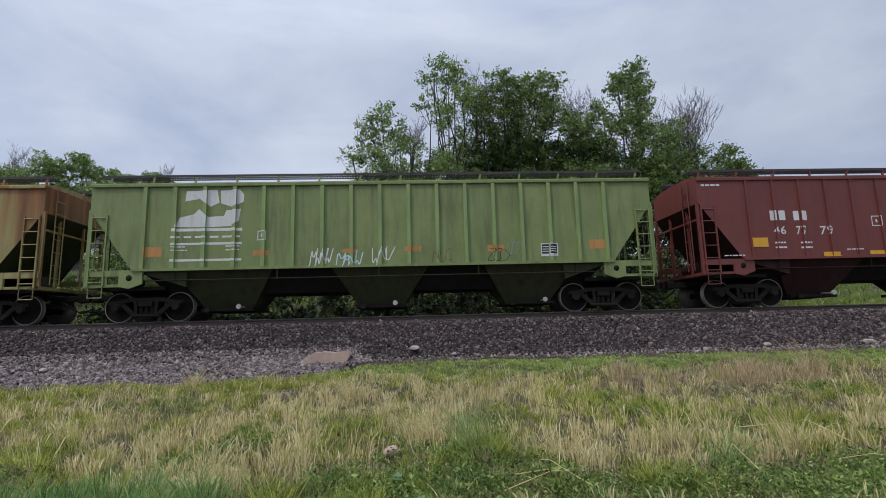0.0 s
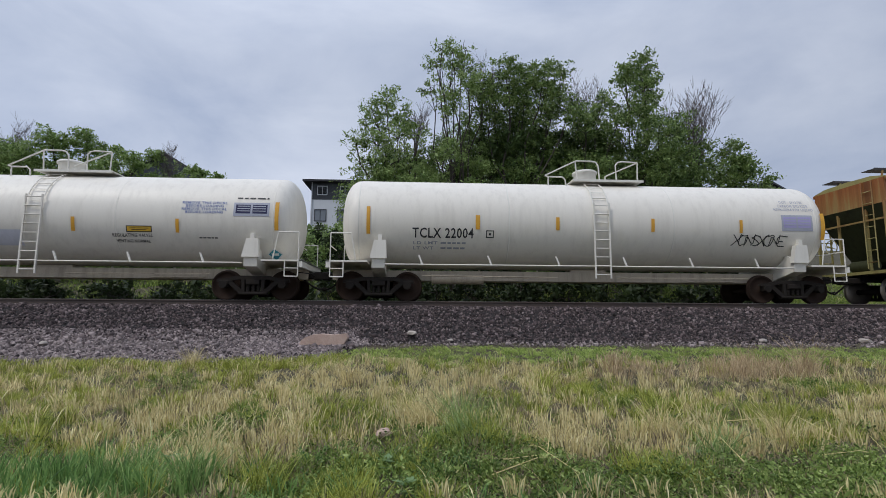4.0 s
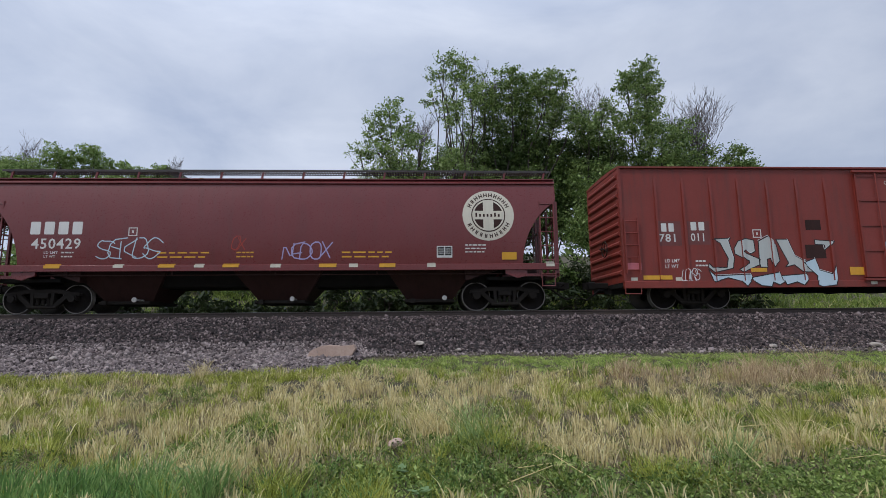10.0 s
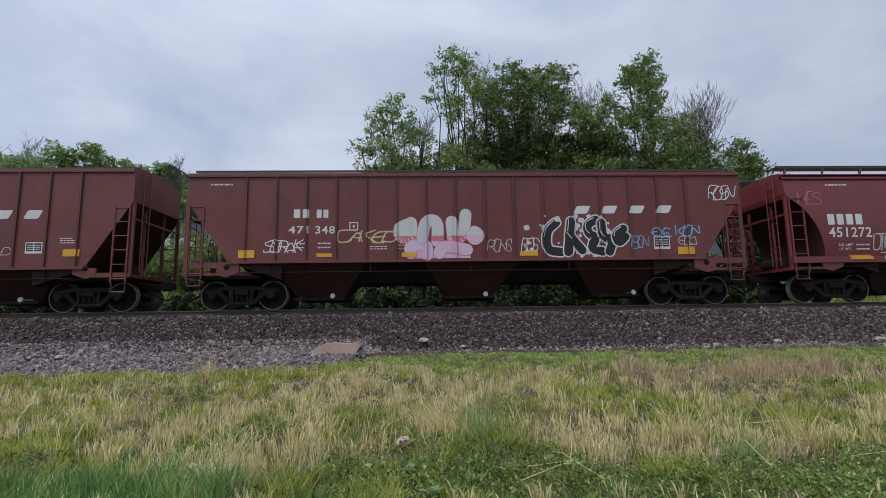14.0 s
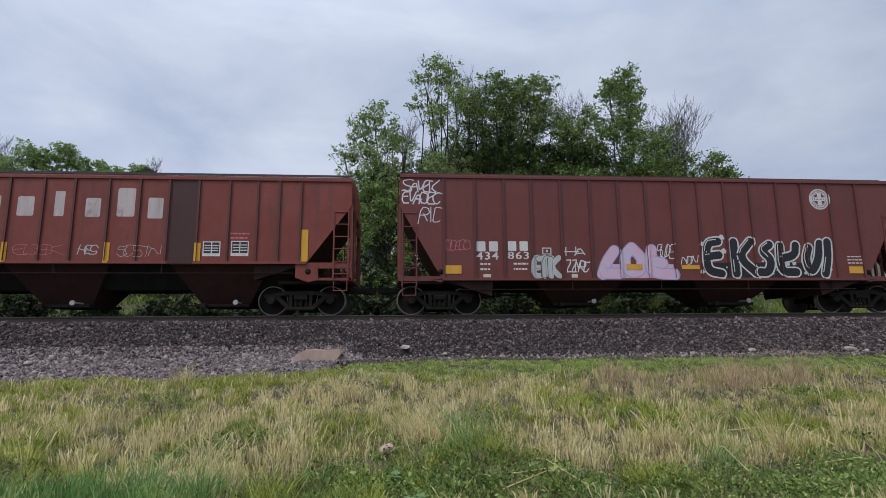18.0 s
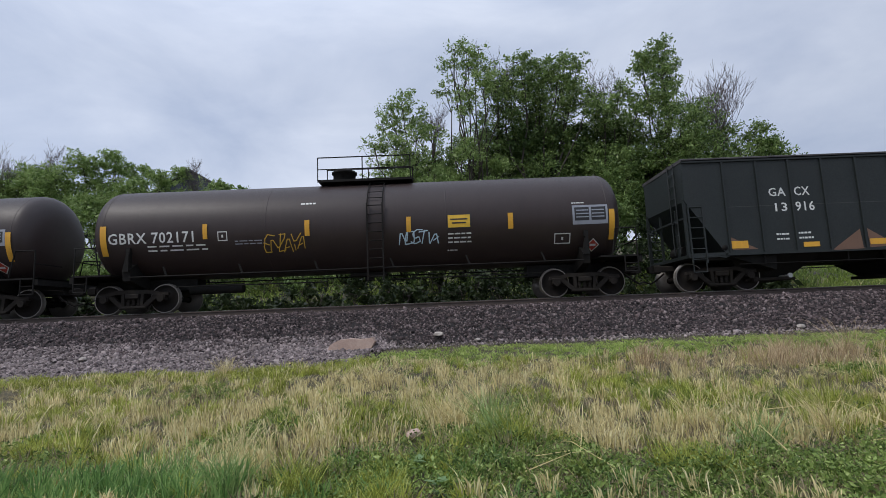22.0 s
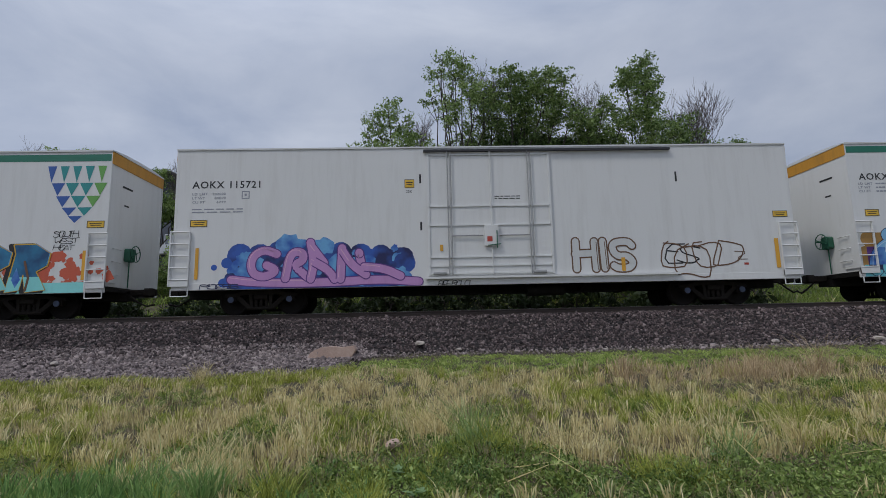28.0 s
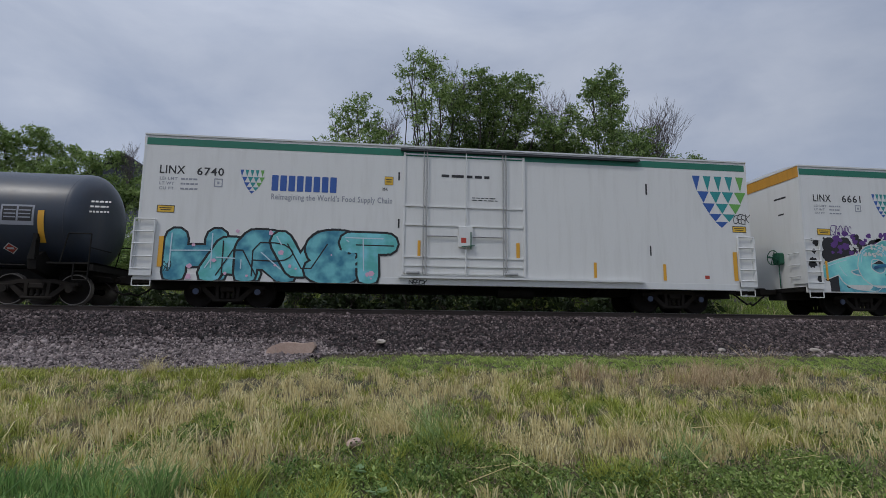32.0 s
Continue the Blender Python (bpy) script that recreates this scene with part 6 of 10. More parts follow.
# ---- boxcars ----
def boxcar(name, label, c, half, zt, zb, mat, ribs, door, end_mat=None, smooth=False, roof_mat=None, ladder_mat=None, group="boxcars of the train", end_band=None):
    car = thing(name, label, "boxcar", group, at=pose(c, TRACK, 0))
    W = 1.55
    sy = W - (0.0 if smooth else 0.05)
    h = half
    part("body", Geo().box(-h, h, -sy, sy, zb + 0.2, zt - 0.04), mat, car, label.split(" with")[0])
    roof = Geo().prism_x([(-W - 0.03, zt - 0.05), (W + 0.03, zt - 0.05), (W + 0.03, zt), (0.9, zt + 0.06), (0, zt + 0.08), (-0.9, zt + 0.06), (-W - 0.03, zt)], -h - 0.02, h + 0.02)
    part("roof", roof, roof_mat or mat, car)
    sill = Geo()
    for s in (-1, 1):
        y0, y1 = sorted((s * (W - 0.12), s * (W + 0.004)))
        sill.box(-h, h, y0, y1, zb + 0.0, zb + 0.22, cut=0.012)
    part("side_sill", sill, mat, car)
    for x in ribs:
        for s in (-1, 1):
            sunk, proud = s * sy, s * W
            part("side_post", Geo().prism_x([(sunk, zb + 0.2), (proud, zb + 0.2), (proud, 3.6), (sunk + s * 0.004, 4.2), (sunk, 4.2)], -0.04, 0.04), mat, car, at=pose(x, 0, 0), key=("bpost", s, round(zt, 2), mat.name))
    # ends: horizontal corrugations
    for s in (-1, 1):
        n = 0 if smooth else 11
        for k in range(n):
            z = zb + 0.5 + k * (zt - zb - 0.8) / 10
            part("end_corrugation", Geo().prism_y([(0, z - 0.09), (s * 0.06, z - 0.03), (s * 0.06, z + 0.03), (0, z + 0.09)], -1.4, 1.4), mat, car, at=pose(s * h, 0, 0))
        for y in (-W - 0.004, W - 0.086):
            part("corner_post", Geo().box(*sorted((s * (h - 0.07), s * (h + 0.012))), y, y + 0.09, zb + 0.23, zt - 0.055), mat, car)
        if end_band:
            part("end_band", Geo().box(min(s * h, s * (h + 0.02)), max(s * h, s * (h + 0.02)), -W, W, zt - 0.42, zt - 0.03), end_band, car, "orange band across the top of the end")
            part("end_marking", Geo().box(s * (h + 0.004) - 0.004, s * (h + 0.004) + 0.004, -0.9, -0.35, zt - 1.02, zt - 0.96).box(s * (h + 0.004) - 0.004, s * (h + 0.004) + 0.004, -0.75, -0.5, zt - 1.6, zt - 1.55), INK, car, "black reporting marks on the end")
        if not smooth:
            ladder(car, min(s * (h - 0.08), s * (h - 0.5)), max(s * (h - 0.08), s * (h - 0.5)), -W - 0.05, zb + 0.45, zb + 2.2, mat, 5)
        else:
            # caged ladder panel at the corner
            x0, x1 = sorted((s * (h - 0.52), s * (h + 0.08)))
            pan = part("ladder_panel", Geo().box(x0, x1, -W - 0.07, -W - 0.03, zb + 0.12, zb + 0.30).box(x0, x0 + 0.04, -W - 0.08, -W - 0.02, zb + 0.12, 2.52).box(x1 - 0.04, x1, -W - 0.08, -W - 0.02, zb + 0.12, 2.52).box(min(s * h, s * (h + 0.04)), max(s * h, s * (h + 0.04)), -W - 0.03, -W + 0.6, zb + 0.3, 2.45), mat, car, "white corner ladder panel")
            for k in range(5):
                part("rung", Geo().rod((-0.29, 0, 0), (0.29, 0, 0), 0.02, 6), mat, pan, at=pose((x0 + x1) / 2, -W - 0.07, zb + 0.32 + k * 0.365), key=("prung", mat.name))
            for k in range(3):
                part("grab_iron", Geo().pipe([(0, 0, 0), (0.07 * s, 0, 0), (0.07 * s, 0.4, 0), (0, 0.4, 0)], 0.015, 5), mat, car, at=pose(s * (h + 0.04), -1.3, 1.3 + 0.4 * k), key=("grab", s, mat.name))
        stirrup(car, s * (h - 0.25), -W - 0.03, zb + 0.05, ladder_mat or mat, 0.5, 0.22)
    # plug door on the near side and the far side
    x0, x1 = door
    for s in (-1, 1):
        y = s * W
        ya, yb = sorted((s * (sy), s * (W + 0.03)))
        dr = part("plug_door", Geo().box(x0, x1, ya, yb, zb + 0.3, zt - 0.24), mat, car, "plug door with locking bars")
        ya, yb = sorted((s * (W + 0.02), s * (W + 0.06)))
        fr = Geo()
        for z in ((1.10, 1.33, 1.60, 2.60, 3.20, 4.86) if smooth else np.linspace(zb + 0.34, zt - 0.30, 5)):
            fr.box(x0 + 0.06, x1 - 0.06, ya, yb, z - (0.022 if smooth else 0.03), z + (0.022 if smooth else 0.03))
        fr.box(x0, x0 + 0.07, ya, yb, zb + 0.3, zt - 0.24).box(x1 - 0.07, x1, ya, yb, zb + 0.3, zt - 0.24)
        part("door_frame", fr, mat, dr)
        for f in ((0.165, 0.19, 0.51, 0.815, 0.84) if smooth else (0.2, 0.49, 0.52, 0.82)):
            part("lock_rod", Geo().rod((0, 0, zb + 0.32), (0, 0, zt - 0.18), 0.018 if smooth else 0.024, 6), (ROD_GREY if smooth and f != 0.51 else ladder_mat or mat), dr, at=pose(x0 + f * (x1 - x0), s * (W + 0.09), 0), key=("lockrod", round(zt, 2), f == 0.51, mat.name))
        xm = x0 + 0.5 * (x1 - x0)
        if smooth:
            lock = part("lock_box", Geo().box(xm - 0.2, xm + 0.24, *sorted((s * (W + 0.06), s * (W + 0.12))), 1.92, 2.58, cut=0.012), mat, dr, "white lock box on the door")
            part("sticker", Geo().box(xm - 0.12, xm + 0.04, *sorted((s * (W + 0.12), s * (W + 0.124))), 2.06, 2.22), SP_RED, lock, "red sticker")
            part("lever", Geo().box(xm + 0.17, xm + 0.20, *sorted((s * (W + 0.12), s * (W + 0.15))), 1.86, 2.4).rod((xm - 0.1, s * (W + 0.135), 1.94), (xm + 0.3, s * (W + 0.135), 1.98), 0.015, 6), WHEEL_GREEN, lock, "green lever")
            part("short_bar", Geo().rod((x0 + 0.19 * (x1 - x0), s * (W + 0.09), 2.26), (xm - 0.24, s * (W + 0.09), 2.26), 0.022, 6).rod((xm + 0.26, s * (W + 0.09), 2.26), (x0 + 0.815 * (x1 - x0), s * (W + 0.09), 2.26), 0.022, 6), ROD_GREY, dr)
            for f in (0.09, 0.88):
                part("roller", Geo().box(x0 + f * (x1 - x0) - 0.2, x0 + f * (x1 - x0) + 0.2, *sorted((s * (W + 0.05), s * (W + 0.13))), 1.06, 1.16, cut=0.03), ROD_GREY, dr)
        else:
            part("lock_box", Geo().box(xm - 0.22, xm + 0.22, *sorted((s * (W + 0.06), s * (W + 0.11))), 1.55, 2.15, cut=0.01).rod((xm, s * (W + 0.12), 1.6), (xm + 0.3, s * (W + 0.12), 1.9), 0.02, 6), mat, dr)
        ya, yb = sorted((s * (W + 0.03), s * (W + 0.12)))
        part("door_track", Geo().box(x0 - 0.1, x1 + 3.9, ya, yb, zt - 0.2, zt - 0.13), INK if smooth else mat, car)
        part("door_sill", Geo().box(x0 - 0.1, x1 + 3.9, ya, yb, zb + 0.2, zb + 0.26), mat, car)
    part("floor_frame", Geo().box(-h, h, -1.4, 1.4, zb + 0.05, zb + 0.19).box(-h, h, -0.3, 0.3, 0.55, zb + 0.1), BLACK, car)
    for k in range(9):
        x = -h + 3.6 + k * (2 * h - 7.2) / 8
        part("crossbearer", Geo().prism_x([(-1.45, zb + 0.08), (1.45, zb + 0.08), (0.4, 0.52), (-0.4, 0.52)], -0.05, 0.05), BLACK, car, at=pose(x, 0, 0), key=("xb", round(zb, 2)))
    part("brake_reservoir", Geo().rod((1.2, -0.7, 0.6), (2.4, -0.7, 0.6), 0.19, 12).rod((-4, -0.8, 0.5), (4, -0.8, 0.5), 0.02, 5), BLACK, car)
    if smooth:
        for s in (-1, 1):
            brake_wheel(car, s * (h + 0.24), -0.35, 2.05, WHEEL_GREEN)
            part("brake_housing", Geo().box(*sorted((s * (h + 0.02), s * (h + 0.2))), -0.62, -0.3, 1.78, 2.2, cut=0.05).rod((s * (h + 0.1), -0.45, 0.95), (s * (h + 0.1), -0.45, 1.8), 0.02, 6), WHEEL_GREEN, car, "green hand brake housing with chain")
    else:
        brake_wheel(car, -h - 0.2, -0.5, 2.0)
    add_trucks(car, 7.15, (WHEEL, WHEEL) if smooth else (WHEEL, TREAD), CAP_BLUE if smooth else None)
    add_couplers(car, h + 0.45)
    return car

# ---- the train ----
def spaced(a, b, n):
    return [a + (b - a) * k / (n - 1) for k in range(n)]


POSTS = spaced(-7.05, 7.15, 17)
TRAIN = []


def joins(c, car):
    TRAIN.append((c, car))
    return car


hopper_a = joins(192.7, hopper("covered_hopper", "dark mineral red covered hopper with side posts", 192.7, 8.67, 4.17, 1.5, MINERAL, RED_LOW, POSTS, "thin"))
hopper_b = joins(173.8, hopper("covered_hopper", "green covered hopper with ribbed sides and pale logo", 173.8, 8.67, 4.18, 1.52, GREEN, GREEN_LOW, POSTS, post_mat=GREEN_POST))
hopper_c = joins(155.1, hopper("covered_hopper", "rust streaked green covered hopper with ribbed sides", 155.1, 8.67, 4.18, 1.52, GREEN_RUST, GREEN_LOW, POSTS, post_mat=GREEN_OLD))
tank_a = joins(136.65, tank("tank_car", "white tank car with a long beige sill", 136.65, 7.95, 2.56, 1.47, TANK_WHITE, BEIGE, TANK_WHITE, True, 0.0, 0.28))
tank_b = joins(119.35, tank("tank_car", "white tank car with white ladder and railings", 119.35, 7.95, 2.56, 1.47, TANK_WHITE, BEIGE, TANK_WHITE, True, 0.0, 0.28))
tank_c = joins(101.55, tank("tank_car", "slate black tank car with black railings", 101.55, 8.35, 2.54, 1.46, TANK_GREY, BLACK, BLACK, False, 0.45, -0.77))
box_a = joins(81.27, boxcar("boxcar", "brick red boxcar with plug door and bright graffiti", 81.27, 9.565, 4.54, 0.63, BOX_RED, [-8.39, -7.49, -6.58, -5.67, -4.71, -3.73, -2.77, 2.6, 3.61, 4.63, 5.56, 6.53, 7.53, 8.48], (-1.8, 1.56)))
hopper_d = joins(60.95, hopper("covered_hopper", "smooth sided dark red covered hopper with round emblem", 60.95, 8.70, 4.12, 1.42, SMOOTH_RED, RED_LOW, [], "smooth"))
hopper_e = joins(42.08, hopper("covered_hopper", "smooth sided dark red covered hopper with bubble graffiti", 42.08, 8.70, 4.12, 1.42, SMOOTH_RED, RED_LOW, [], "smooth"))
hopper_f = joins(23.17, hopper("covered_hopper", "mineral red ribbed covered hopper with white graffiti", 23.17, 8.69, 4.18, 1.42, MINERAL_B, RED_LOW, spaced(-6.9, 6.9, 16), "thin", board=0.20, post_mat=POST_RED))
hopper_g = joins(4.38, hopper("covered_hopper", "mineral red ribbed covered hopper with slanted lettering", 4.38, 8.48, 4.36, 1.3, MINERAL_B, RED_LOW, spaced(-6.9, 6.9, 16), "thin", board=0.14, post_mat=POST_RED))
hopper_h = joins(-13.65, hopper("covered_hopper", "tall mineral red hopper with pink and black graffiti", -13.65, 8.34, 4.38, 1.06, MINERAL, RED_LOW, [-6.97, -5.99, -5.07, -4.18, -3.23, -2.26, -1.33, -0.41, 0.48, 1.37, 2.27, 3.18, 4.11, 5.0, 5.97, 6.93], "thin", bays=2, board=0.14, post_mat=POST_RED))
hopper_i = joins(-32.1, hopper("covered_hopper", "patchy red covered hopper with worn white lettering", -32.1, 8.62, 4.2, 1.56, SANTA, RED_LOW, [-7.1, -6.36, -5.62, -4.83, -3.95, -3.19, -2.25, -1.39, -0.43, 0.44, 1.42, 2.31, 3.16, 4.03, 4.94, 5.78, 6.43, 7.08], "thin", board=0.20, post_mat=POST_RED))
hopper_j = joins(-49.9, hopper("open_hopper", "black green open top hopper with posts and white letters", -49.9, 7.48, 4.1, 1.08, COAL, BLACK, [-6.22, -5.17, -4.15, -3.11, -2.03, -0.97, 0.05, 1.09, 2.17, 3.27, 4.25, 5.23, 6.28], "thin", cant=1.15, ztri=2.8, open_top=True, group="open hoppers of the train"))
tank_d = joins(-67.62, tank("tank_car", "brown black tank car with yellow marks", -67.62, 8.42, 2.58, 1.50, TANK_BROWN, BLACK, BLACK, False, -1.2, 0.6))
tank_e = joins(-86.12, tank("tank_car", "brown black tank car with outlined graffiti", -86.12, 8.42, 2.58, 1.50, TANK_BROWN, BLACK, BLACK, False, -0.2, 0.9))
REEFER_DOOR = (-1.95, 1.94)
reef_a = joins(-106.28, boxcar("refrigerator_car", "white refrigerator car with green stripe and blue graffiti", -106.28, 9.65, 5.15, 0.74, WHITE, [], REEFER_DOOR, smooth=True, group="refrigerator cars of the train", end_band=ORANGE))
reef_b = joins(-127.62, boxcar("refrigerator_car", "plain white refrigerator car with purple graffiti", -127.62, 9.665, 5.15, 0.74, WHITE, [], REEFER_DOOR, smooth=True, group="refrigerator cars of the train", end_band=ORANGE))
reef_c = joins(-148.92, boxcar("refrigerator_car", "white refrigerator car with shield and turquoise graffiti", -148.92, 9.635, 5.15, 0.74, WHITE, [], REEFER_DOOR, smooth=True, group="refrigerator cars of the train", end_band=ORANGE))
reef_d = joins(-170.2, boxcar("refrigerator_car", "white refrigerator car with shield and teal graffiti", -170.2, 9.665, 5.15, 0.74, WHITE, [], REEFER_DOOR, smooth=True, group="refrigerator cars of the train", end_band=ORANGE))
tank_f = joins(-189.75, tank("tank_car", "black tank car with white stencils", -189.75, 8.42, 2.62, 1.52, TANK_GREY, BLACK, BLACK, False, 0.0, 0.3))
for x in (-5.2, -0.62, 4.06):
    part("bay_plate", Geo().box(x - 0.21, x + 0.21, -1.32, -1.30, 0.85, 1.10), BEIGE, hopper_e, "cream plate bolted to the bay")

# ---- paint on the cars: lettering, reflectors, emblems, graffiti ----
def surface_of(car, flat_y, raised=(), tube=None):
    """What paint lies on: a flat side with raised strips (x0, x1, z0, z1, y), or a tank (zc, R)."""
    SIDES[car.name] = (flat_y, list(raised), tube)


SIDES = {}


def cut_poly(poly, axis, at):
    """Splits a convex polygon at a coordinate; gives the part below and the part above."""
    lo, hi = [], []
    n = len(poly)
    for i in range(n):
        p, q = poly[i], poly[(i + 1) % n]
        (lo if p[axis] <= at else hi).append(p)
        if (p[axis] <= at) != (q[axis] <= at):
            f = (at - p[axis]) / (q[axis] - p[axis])
            m = (p[0] + f * (q[0] - p[0]), p[1] + f * (q[1] - p[1]))
            lo.append(m)
            hi.append(m)
    return (lo if len(lo) > 2 else None), (hi if len(hi) > 2 else None)


def laid(car, poly):
    """Splits a polygon where the side steps or curves; gives pieces with their y for each corner."""
    flat_y, raised, tube = SIDES[car.name]
    if tube:
        zc, R = tube
        rest, k = [poly], zc - 1.5
        z0, z1 = min(p[1] for p in poly), max(p[1] for p in poly)
        while k < zc + 1.5:
            if z0 < k < z1:
                nxt = []
                for q in rest:
                    nxt += [r for r in cut_poly(q, 1, k) if r]
                rest = nxt
            k += 0.12
        return [(q, [-math.sqrt(max(0.05, (R + 0.004) ** 2 - (z - zc) ** 2)) for x, z in q]) for q in rest]
    out, rest = [], [poly]
    for x0, x1, z0, z1, y in raised:
        nxt = []
        for q in rest:
            xs, zs = [p[0] for p in q], [p[1] for p in q]
            if max(xs) <= x0 or min(xs) >= x1 or max(zs) <= z0 or min(zs) >= z1:
                nxt.append(q)
                continue
            for axis, at, keep_hi in ((0, x0, True), (0, x1, False), (1, z0, True), (1, z1, False)):
                if q is None:
                    break
                a, b = cut_poly(q, axis, at)
                inside, outside = (b, a) if keep_hi else (a, b)
                if outside:
                    nxt.append(outside)
                q = inside
            if q:
                out.append((q, [-y] * len(q)))
        rest = nxt
    if callable(flat_y):
        for k in range(30):
            rest = [r for q in rest for r in cut_poly(q, 1, 1.2 + 0.1 * k) if r]
        return out + [(q, [-flat_y(z) for x, z in q]) for q in rest]
    return out + [(q, [-flat_y] * len(q)) for q in rest]


def painted(car, name, layers, label="", step=0.003):
    """One part made of layers of (polygons, material), each a hair above the last."""
    g, mats = Geo(), []
    floor = 0.75 if car.name.startswith("refrigerator") else 0.64 if car.name.startswith("boxcar") else 0.0
    for n, (polys, mat) in enumerate(layers):
        if mat not in mats:
            mats.append(mat)
        for k, poly in enumerate(polys):
            off = step * (n + 1) + 0.00004 * (k % 40)
            for q, ys in laid(car, [(x, max(z, floor + 0.0003 * i)) for i, (x, z) in enumerate(poly)]):
                g.add([(x, y - off, z) for (x, z), y in zip(q, ys)], [tuple(range(len(q)))], mats.index(mat))
    if g.f:
        return part(name, g, mats, car, label)


def rect(x0, z0, x1, z1):
    return [(x0, z0), (x1, z0), (x1, z1), (x0, z1)]


def disc(x, z, r, n=16, squash=1.0):
    return [(x + r * math.cos(k * 2 * math.pi / n), z + squash * r * math.sin(k * 2 * math.pi / n)) for k in range(n)]


def patch(car, x0, z0, x1, z1, mat, name="reflector", label=""):
    layers = [([rect(x0, z0, x1, z1)], mat)]
    if name == "sign":
        # a dark border and two lines of small print
        w, h = 0.035 * (x1 - x0), z1 - z0
        layers.append(([rect(x0, z0, x1, z0 + w), rect(x0, z1 - w, x1, z1), rect(x0, z0 + w, x0 + w, z1 - w), rect(x1 - w, z0 + w, x1, z1 - w), rect(x0 + 4 * w, z0 + 0.58 * h, x1 - 4 * w, z0 + 0.68 * h), rect(x0 + 6 * w, z0 + 0.32 * h, x1 - 6 * w, z0 + 0.42 * h)], INK))
    painted(car, name, layers, label, {"reflector": 0.016, "renumber_patch": 0.0013, "dark_panel": 0.0013}.get(name, 0.003))


def outline(car, x0, z0, x1, z1, mat, w=0.03, name="stencil_box"):
    painted(car, name, [([rect(x0, z0, x1, z0 + w), rect(x0, z1 - w, x1, z1), rect(x0, z0 + w, x0 + w, z1 - w), rect(x1 - w, z0 + w, x1, z1 - w), rect((x0 + x1) / 2 - w, z0 + 0.35 * (z1 - z0), (x0 + x1) / 2 + w, z0 + 0.65 * (z1 - z0))], mat)])


GLYPHS = {}


def text(car, words, x0, z0, x1, z1, mat, label=""):
    """Words in the built-in font, fitted to a box on the side."""
    if words not in GLYPHS:
        cu = bpy.data.curves.new("words", "FONT")
        cu.body, cu.resolution_u, cu.offset, cu.space_character = words, 2, 0.014, 1.1
        tmp = bpy.data.objects.new("words", cu)
        me = bpy.data.meshes.new_from_object(tmp)
        vs = [(v.co.x, v.co.y) for v in me.vertices]
        GLYPHS[words] = [[vs[i] for i in p.vertices] for p in me.polygons]
        bpy.data.objects.remove(tmp)
        bpy.data.curves.remove(cu)
        bpy.data.meshes.remove(me)
    polys = GLYPHS[words]
    xs, zs = [p[0] for q in polys for p in q], [p[1] for q in polys for p in q]
    a, b, c, d = min(xs), max(xs), min(zs), max(zs)
    painted(car, "lettering", [([[(x0 + (x - a) / (b - a) * (x1 - x0), z0 + (z - c) / (d - c) * (z1 - z0)) for x, z in q] for q in polys], mat)], label)


def bars(car, x0, z0, x1, z1, rows, mat, name="small_print"):
    """Rows of small print that cannot be read, as plain bars."""
    rr = random.Random(round(x0 * 100 + z0 * 37))
    out, h = [], (z1 - z0) / rows
    for k in range(rows):
        z, x = z1 - (k + 1) * h, x0
        while x < x1 - 0.05:
            w = rr.uniform(0.10, 0.26) * max(0.45, (x1 - x0))
            out.append(rect(x, z + 0.32 * h, min(x + w, x1), z + 0.67 * h))
            x += w + 0.05 * max(0.45, x1 - x0)
    painted(car, name, [(out, mat)])


def load_lines(car, x0, z0, x1, z1, mat, words=("LD LMT", "LT WT"), figures=()):
    """Load limit and weight: the words, and beside them their figures or, where those cannot be read, bars."""
    h, mid = (z1 - z0) / len(words), x0 + 0.46 * (x1 - x0)
    for k, word in enumerate(words):
        z = z1 - (k + 1) * h + 0.22 * h
        text(car, word, x0, z, x0 + (mid - x0) * min(1, len(word) / 6), z + 0.6 * h, mat)
        if figures:
            text(car, figures[k], x1 - (x1 - mid) * 0.75 * len(figures[k]) / 6, z, x1, z + 0.6 * h, mat)
        else:
            bars(car, mid + 0.1, z - 0.2 * h, x1, z + 0.8 * h, 1, mat)


def blocks(car, x0, z0, x1, z1, n, mat, skew=0.0, gap=0.28, name="brand_lettering", hollow=False):
    """A brand name drawn as plain blocks of the letters' size."""
    w = (x1 - x0) / (n - gap)
    out = []
    for k in range(n):
        a, b = x0 + k * w, x0 + k * w + w * (1 - gap)
        t, hz = (b - a) * 0.32, z1 - z0
        c, e = 0.25 * t, 0.22 * hz
        quads = [rect(a, z0 + c, a + t, z1 - c), rect(b - t, z0 + c, b, z1 - c), [(a + c, z1), (a, z1 - c), (a + t, z1 - e), (b - t, z1 - e), (b, z1 - c), (b - c, z1)], [(a, z0 + c), (a + c, z0), (b - c, z0), (b, z0 + c), (b - t, z0 + e), (a + t, z0 + e)]] if hollow else [[(a + c, z0), (b - c, z0), (b, z0 + c), (b, z1 - c), (b - c, z1), (a + c, z1), (a, z1 - c), (a, z0 + c)]]
        out += [[(x + skew * (z - z0), z) for x, z in q] for q in quads]
    painted(car, name, [(out, mat)])


